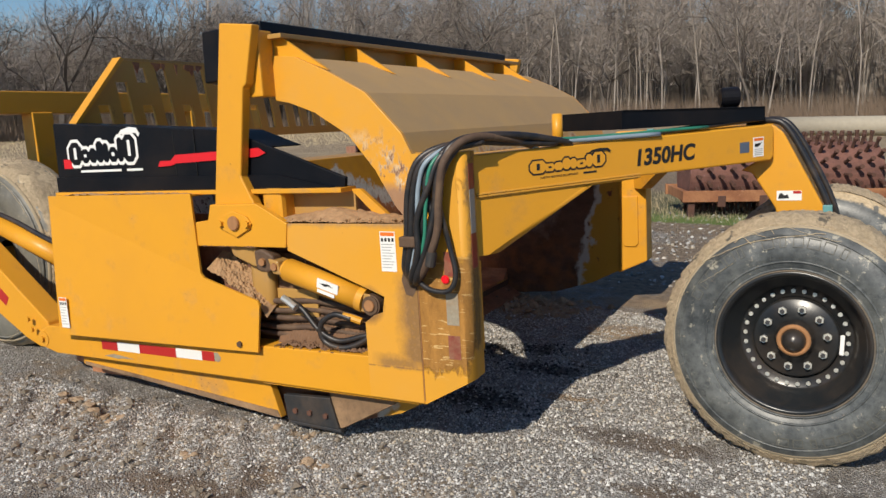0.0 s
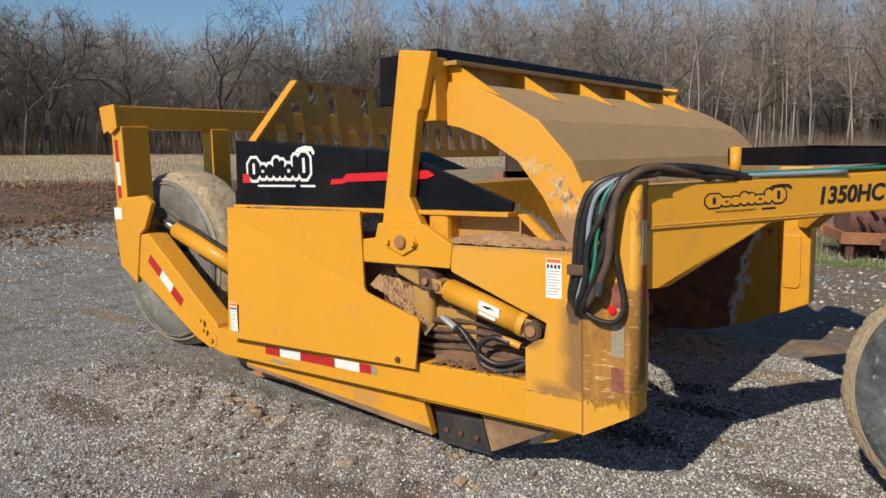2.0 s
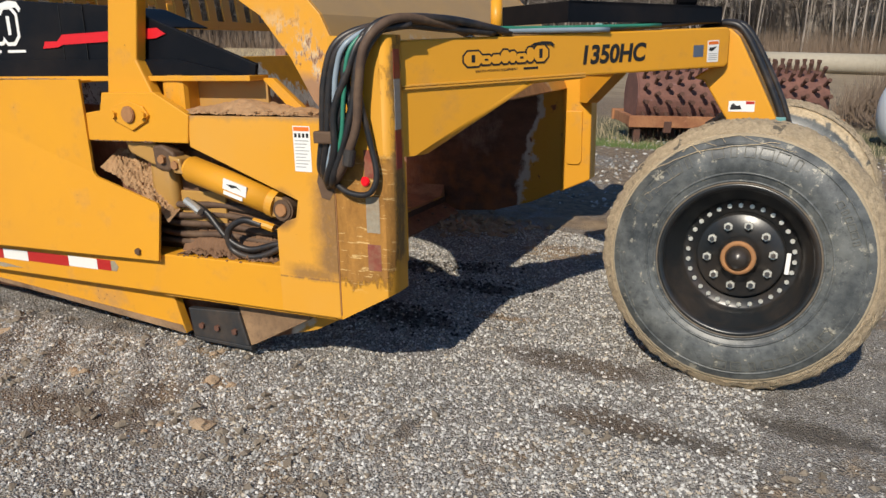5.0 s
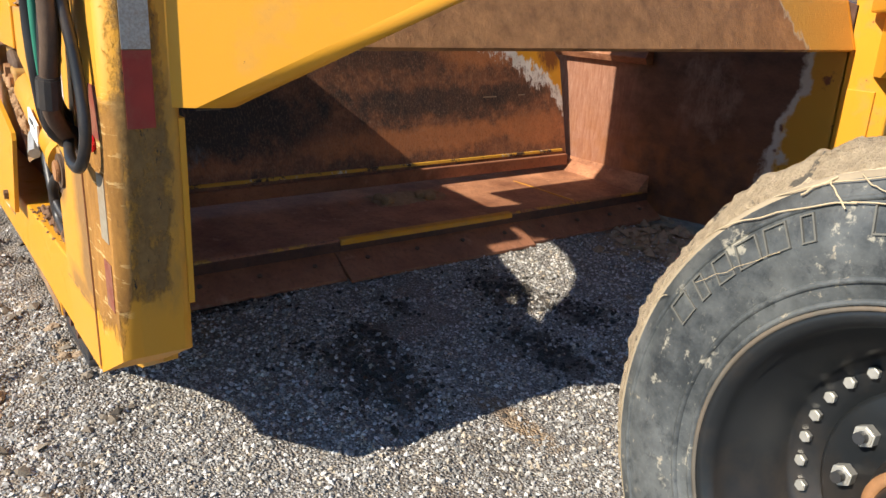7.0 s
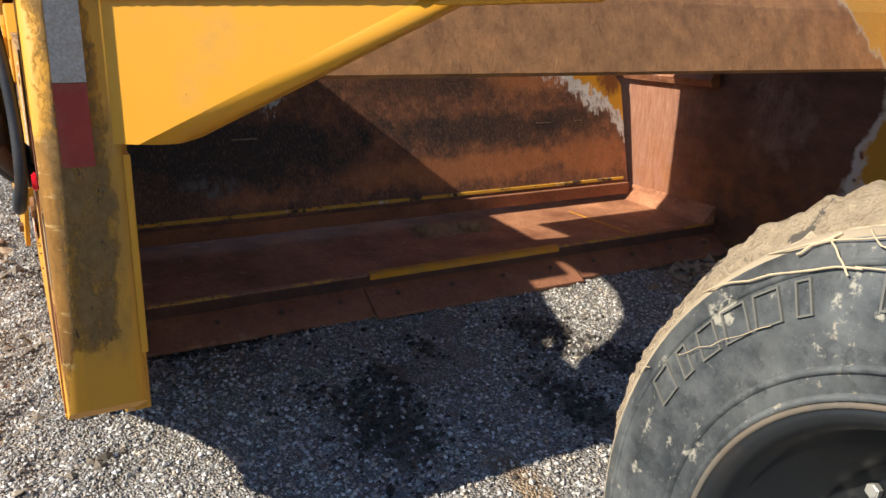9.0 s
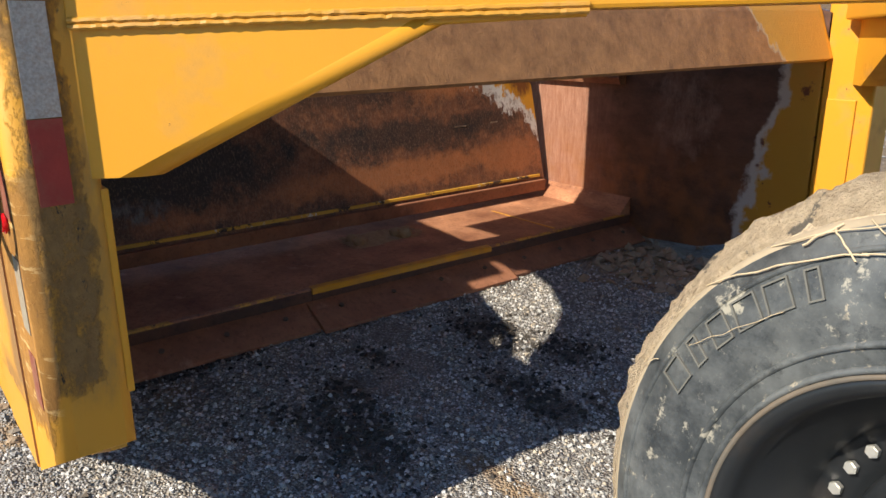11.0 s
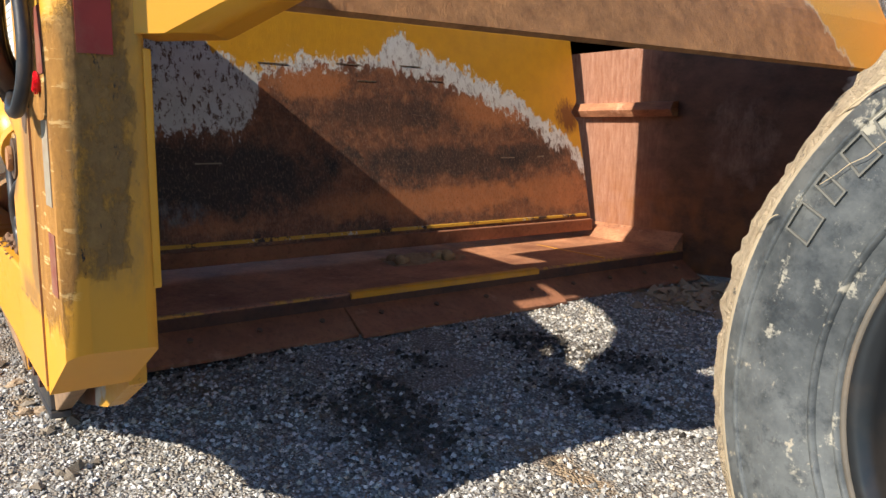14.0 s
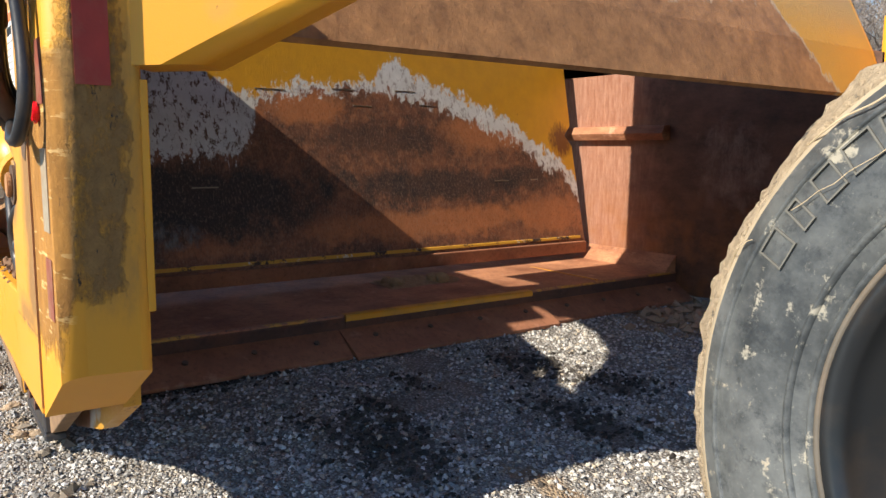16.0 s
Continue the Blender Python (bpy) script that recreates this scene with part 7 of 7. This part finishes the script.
# bare woods
def grow(rg, h, full):
    """Segments of one bare tree: (p, q, r0, r1, level)."""
    segs = []

    def limb(p, d, length, r, level):
        n = 6 if level == 0 else 4 if level == 1 else 3
        for i in range(n):
            d2 = d + np.array([rg.normal(0, 0.05 + 0.07 * level), rg.normal(0, 0.05 + 0.07 * level), 0.05 * (level > 0)])
            d = d2 / np.linalg.norm(d2)
            q = p + d * length / n
            r1 = r * (1 - 0.75 / n * 1.0)
            segs.append((p, q, r, r1, level))
            p, r = q, r1
            t = (i + 1) / n
            kids = 0
            if level == 0 and t > 0.3:
                kids = rg.integers(2, 4) if full else rg.integers(1, 3)
            elif level == 1:
                kids = 2
            elif level == 2:
                kids = rg.integers(1, 3)
            for _ in range(kids):
                a = rg.uniform(0, 6.283)
                side = np.array([math.cos(a), math.sin(a), 0.0])
                up = rg.uniform(0.5, 1.3) if full else rg.uniform(0.9, 2.0)
                dd = side + d * up
                limb(p, dd / np.linalg.norm(dd), length * rg.uniform(0.26, 0.42) * (1.15 - 0.5 * t if level == 0 else 1.0), r * rg.uniform(0.4, 0.55), level + 1) if level < 3 else None

    limb(np.zeros(3), np.array([rg.normal(0, 0.03), rg.normal(0, 0.03), 1.0]), h, h * (0.011 if not full else 0.015), 0)
    return segs


def oak(rg, h, depth):
    """Segments of a spreading bare tree that forks low and ends in fine twigs."""
    segs = []

    def limb(p, d, length, r, level, twig=False):
        n = 3
        mids = []
        for i in range(n):
            d = d + rg.normal(0, 0.10 + 0.03 * level, 3) + np.array([0, 0, 0.03])
            d = d / np.linalg.norm(d)
            q = p + d * length / n
            segs.append((p, q, r, r * 0.93, level))
            p, r = q, r * 0.93
            mids.append((p, d, r))
        if level >= 2 and not twig:
            for pm, dm, rm in mids:
                side = rg.normal(0, 1, 3)
                dd = dm + side / np.linalg.norm(side) * rg.uniform(0.6, 1.1)
                limb(pm, dd / np.linalg.norm(dd), max(0.5, length * rg.uniform(0.45, 0.7)), rm * 0.4, level + 1, True)
        if level < depth and not twig:
            a0 = rg.uniform(0, 6.283)
            kids = 3 if level == 0 or rg.random() < 0.35 else 2
            for k in range(kids):
                a = a0 + 6.283 * k / kids + rg.normal(0, 0.4)
                u = np.cross(d, (0.3, 0.5, 0.8))
                u /= np.linalg.norm(u)
                side = math.cos(a) * u + math.sin(a) * np.cross(d, u)
                dd = d + side * rg.uniform(0.4, 1.0) + np.array([0, 0, 0.12])
                limb(p, dd / np.linalg.norm(dd), length * rg.uniform(0.66, 0.86), r * rg.uniform(0.6, 0.78), level + 1)

    limb(np.zeros(3), np.array([rg.normal(0, 0.05), rg.normal(0, 0.05), 1.0]), h * 0.30, h * 0.019, 0)
    return segs


def seg_mesh(segs, fat=1.0):
    """Trunks and limbs three-sided, twigs as slivers; gives corners and faces."""
    V, Fq, base = [], [], 0
    for thick in (True, False):
        some = [s for s in segs if (s[2] > 0.035) == thick]
        if not some:
            continue
        P = np.array([s[0] for s in some])
        Q = np.array([s[1] for s in some])
        R0 = np.maximum(np.array([s[2] for s in some]) * fat, 0.016)
        R1 = np.maximum(np.array([s[3] for s in some]) * fat, 0.013)
        d = Q - P
        d /= np.linalg.norm(d, axis=1)[:, None]
        a = np.cross(d, np.array([0.31, 0.87, 0.38]) + 0.8 * np.sin(P * 7.0))
        a /= np.linalg.norm(a, axis=1)[:, None]
        b = np.cross(d, a)
        n = 3 if thick else 2
        vs = []
        for at, rad in ((P, R0), (Q, R1)):
            for k in range(n):
                t = 2 * math.pi * k / n
                vs.append(at + rad[:, None] * (math.cos(t) * a + math.sin(t) * b))
        v = np.stack(vs, 1)
        f = np.array([(0, 1, 4, 3), (1, 2, 5, 4), (2, 0, 3, 5)]) if thick else np.array([(0, 1, 3, 2)])
        Fq.append((f[None] + 2 * n * np.arange(len(some))[:, None, None]).reshape(-1, 4) + base)
        V.append(v.reshape(-1, 3))
        base += 2 * n * len(some)
    return np.concatenate(V), np.concatenate(Fq)


rg = np.random.default_rng(11)
SLIM = [grow(rg, rg.uniform(14, 18), False) for _ in range(6)]
WIDE_TREES = [oak(rg, rg.uniform(11.5, 13.5), 5) for _ in range(6)]


def woods(name, spots, kinds, fat, label, lo=0.75, hi=1.12, material=M_TWIG):
    """Many bare trees far off, as one mesh."""
    r2 = np.random.default_rng(17)
    V, Fc, base = [], [], 0
    made = [seg_mesh(k, fat) for k in kinds]
    for x, y in spots:
        v, f = made[r2.integers(len(made))]
        a, s = r2.uniform(0, 6.283), r2.uniform(lo, hi)
        rot = np.array([[math.cos(a), -math.sin(a), 0], [math.sin(a), math.cos(a), 0], [0, 0, 1]]) * s
        w = v @ rot.T + (x, y, -0.2)
        V.append(w)
        Fc.append(f + base)
        base += len(w)
    V, Fc = np.concatenate(V), np.concatenate(Fc)
    me = bpy.data.meshes.new(name)
    me.vertices.add(len(V))
    me.vertices.foreach_set("co", V.ravel())
    me.loops.add(Fc.size)
    me.loops.foreach_set("vertex_index", Fc.ravel())
    me.polygons.add(len(Fc))
    me.polygons.foreach_set("loop_start", np.arange(0, Fc.size, 4))
    me.update(calc_edges=True)
    me.materials.append(material)
    tagged(new(name, me), label, "woods", kind="stuff")


def edge_spots(n, depth0, depth1, seed, b0=-22, b1=92):
    """Places along the wood's edge, which runs round the yard behind the scraper."""
    r3 = np.random.default_rng(seed)
    out = []
    for _ in range(n):
        b = radians(r3.uniform(b0, b1))
        dist = 78 + 10 * math.sin(b * 2.3) + r3.uniform(depth0, depth1)
        out.append((1.5 - dist * math.sin(b), -3 + dist * math.cos(b)))
    return out


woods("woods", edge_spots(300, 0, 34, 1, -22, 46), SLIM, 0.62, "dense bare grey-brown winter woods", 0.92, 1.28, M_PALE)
woods("mixed_woods", edge_spots(46, 0, 25, 5, -22, 46), WIDE_TREES, 0.8, "bare branching trees among the woods", 1.2, 1.6)
woods("oak_woods", edge_spots(130, -4, 26, 2, 38, 92), WIDE_TREES, 0.8, "spreading bare winter trees", 0.9, 1.2)


def twig_haze(name, n, seed):
    """The finest twigs of the woods' crowns, gathered round tree places: one sliver each."""
    g = np.random.default_rng(seed)
    left = np.array(edge_spots(210, -2, 30, seed, 38, 92))
    right = np.array(edge_spots(200, 0, 34, seed + 1, -22, 44))
    where = np.concatenate([left, right])
    tall = np.concatenate([g.uniform(10.5, 15.0, len(left)), g.uniform(15.5, 21.0, len(right))])
    wide = np.concatenate([g.uniform(3.0, 5.0, len(left)), g.uniform(1.6, 3.0, len(right))])
    k = g.integers(len(where), size=n)
    u = g.normal(0, 1, (n, 3))
    u /= np.linalg.norm(u, axis=1)[:, None]
    u *= (g.random(n) ** 0.45)[:, None]
    h = tall[k]
    p = np.c_[where[k] + u[:, :2] * wide[k][:, None], h * 0.60 + u[:, 2] * h * 0.38]
    d = np.c_[u[:, :2] * 0.9, 0.5 + 0.4 * u[:, 2]] + g.normal(0, 0.35, (n, 3))
    d /= np.linalg.norm(d, axis=1)[:, None]
    length = g.uniform(0.8, 2.2, n)
    side = np.cross(d, g.normal(0, 1, (n, 3)))
    side *= (g.uniform(0.010, 0.017, n) / np.linalg.norm(side, axis=1))[:, None]
    v = np.stack([p - side, p + side, p + d * length[:, None]], 1).reshape(-1, 3)
    me = bpy.data.meshes.new(name)
    me.vertices.add(3 * n)
    me.vertices.foreach_set("co", v.ravel())
    me.loops.add(3 * n)
    me.loops.foreach_set("vertex_index", np.arange(3 * n))
    me.polygons.add(n)
    me.polygons.foreach_set("loop_start", np.arange(0, 3 * n, 3))
    me.update(calc_edges=True)
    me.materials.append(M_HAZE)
    tagged(new(name, me), "fine bare twigs in the crowns of the woods", "twigs", kind="stuff")


twig_haze("twigs", 480000, 51)


def thicket(name, dist, tall, seed):
    """A far belt of close-grown trees with a ragged top, behind the woods."""
    r4 = np.random.default_rng(seed)
    verts, faces = [], []
    n = 900
    for i in range(n + 1):
        b = radians(-30 + 130 * i / n)
        x, y = 1.5 - dist * math.sin(b), -3 + dist * math.cos(b)
        h = tall * (1.0 - 0.22 * min(1, max(0, (math.degrees(b) - 30) / 20))) + 1.3 * noise.noise((x * 0.08, y * 0.08, seed)) + r4.uniform(0, 2.2)
        verts += [(x, y, -0.5), (x, y, h)]
        if i:
            faces.append((2 * i - 2, 2 * i, 2 * i + 1, 2 * i - 1))
    me = bpy.data.meshes.new(name)
    me.from_pydata(verts, [], faces)
    me.materials.append(M_THICKET)
    tagged(new(name, me), "far belt of close-grown bare trees", "backdrop", kind="structure")


def thicket_mat():
    m, nt, b = mat("far_thicket", 1.0)
    co = coord(nt, True)
    n = noise_tex(nt, co, 1.0, 8, 0.75, (2.2, 2.2, 0.22))
    f = noise_tex(nt, co, 2.0, 6, 0.8, (3, 3, 1.2))
    c = mixc(nt, span(nt, n, 0.35, 0.65), (0.13, 0.111, 0.096), (0.36, 0.31, 0.268))
    c = mixc(nt, span(nt, f, 0.45, 0.7, 0, 0.6), c, (0.12, 0.103, 0.09))
    put(nt, b, "Base Color", c)
    b.inputs["Specular IOR Level"].default_value = 0.0
    return m


M_THICKET = thicket_mat()
thicket("backdrop_near", 112, 9.5, 4)
thicket("backdrop_far", 126, 13.0, 7)


def brush_spot(g):
    b = radians(g.uniform(-22, 92))
    dist = 74 + 10 * math.sin(b * 2.3) + g.uniform(0, 22)
    return 1.5 - dist * math.sin(b), -3 + dist * math.cos(b), 0.0


sticks("undergrowth", 36000, brush_spot, 3.6, 0.03, M_BRUSH, "tangle of dry saplings under the woods", "undergrowth", 31, 0.4)
for k, (b, dist) in enumerate(((65, 78), (60, 80), (54.5, 80), (48, 80), (42.8, 82), (70, 76))):
    segs = WIDE_TREES[k % 6]
    tree = new("tree")
    tree.matrix_world = pose(1.5 - dist * math.sin(radians(b)), -3 + dist * math.cos(radians(b)), -0.1, 0, 0, 70 * k) @ Matrix.Diagonal((1.15, 1.15, 1.15, 1))
    tagged(tree, "bare spreading tree at the edge of the woods", "tree", "trees at the field's edge")
    for nm, test, m in (("trunk", lambda l: l <= 1, M_BARK), ("crown", lambda l: l > 1, M_BARK)):
        v, f = seg_mesh([s for s in segs if test(s[4])], 1.0)
        me = bpy.data.meshes.new(nm)
        me.from_pydata(v.tolist(), [], f.tolist())
        me.materials.append(m)
        new(nm, me).parent = tree
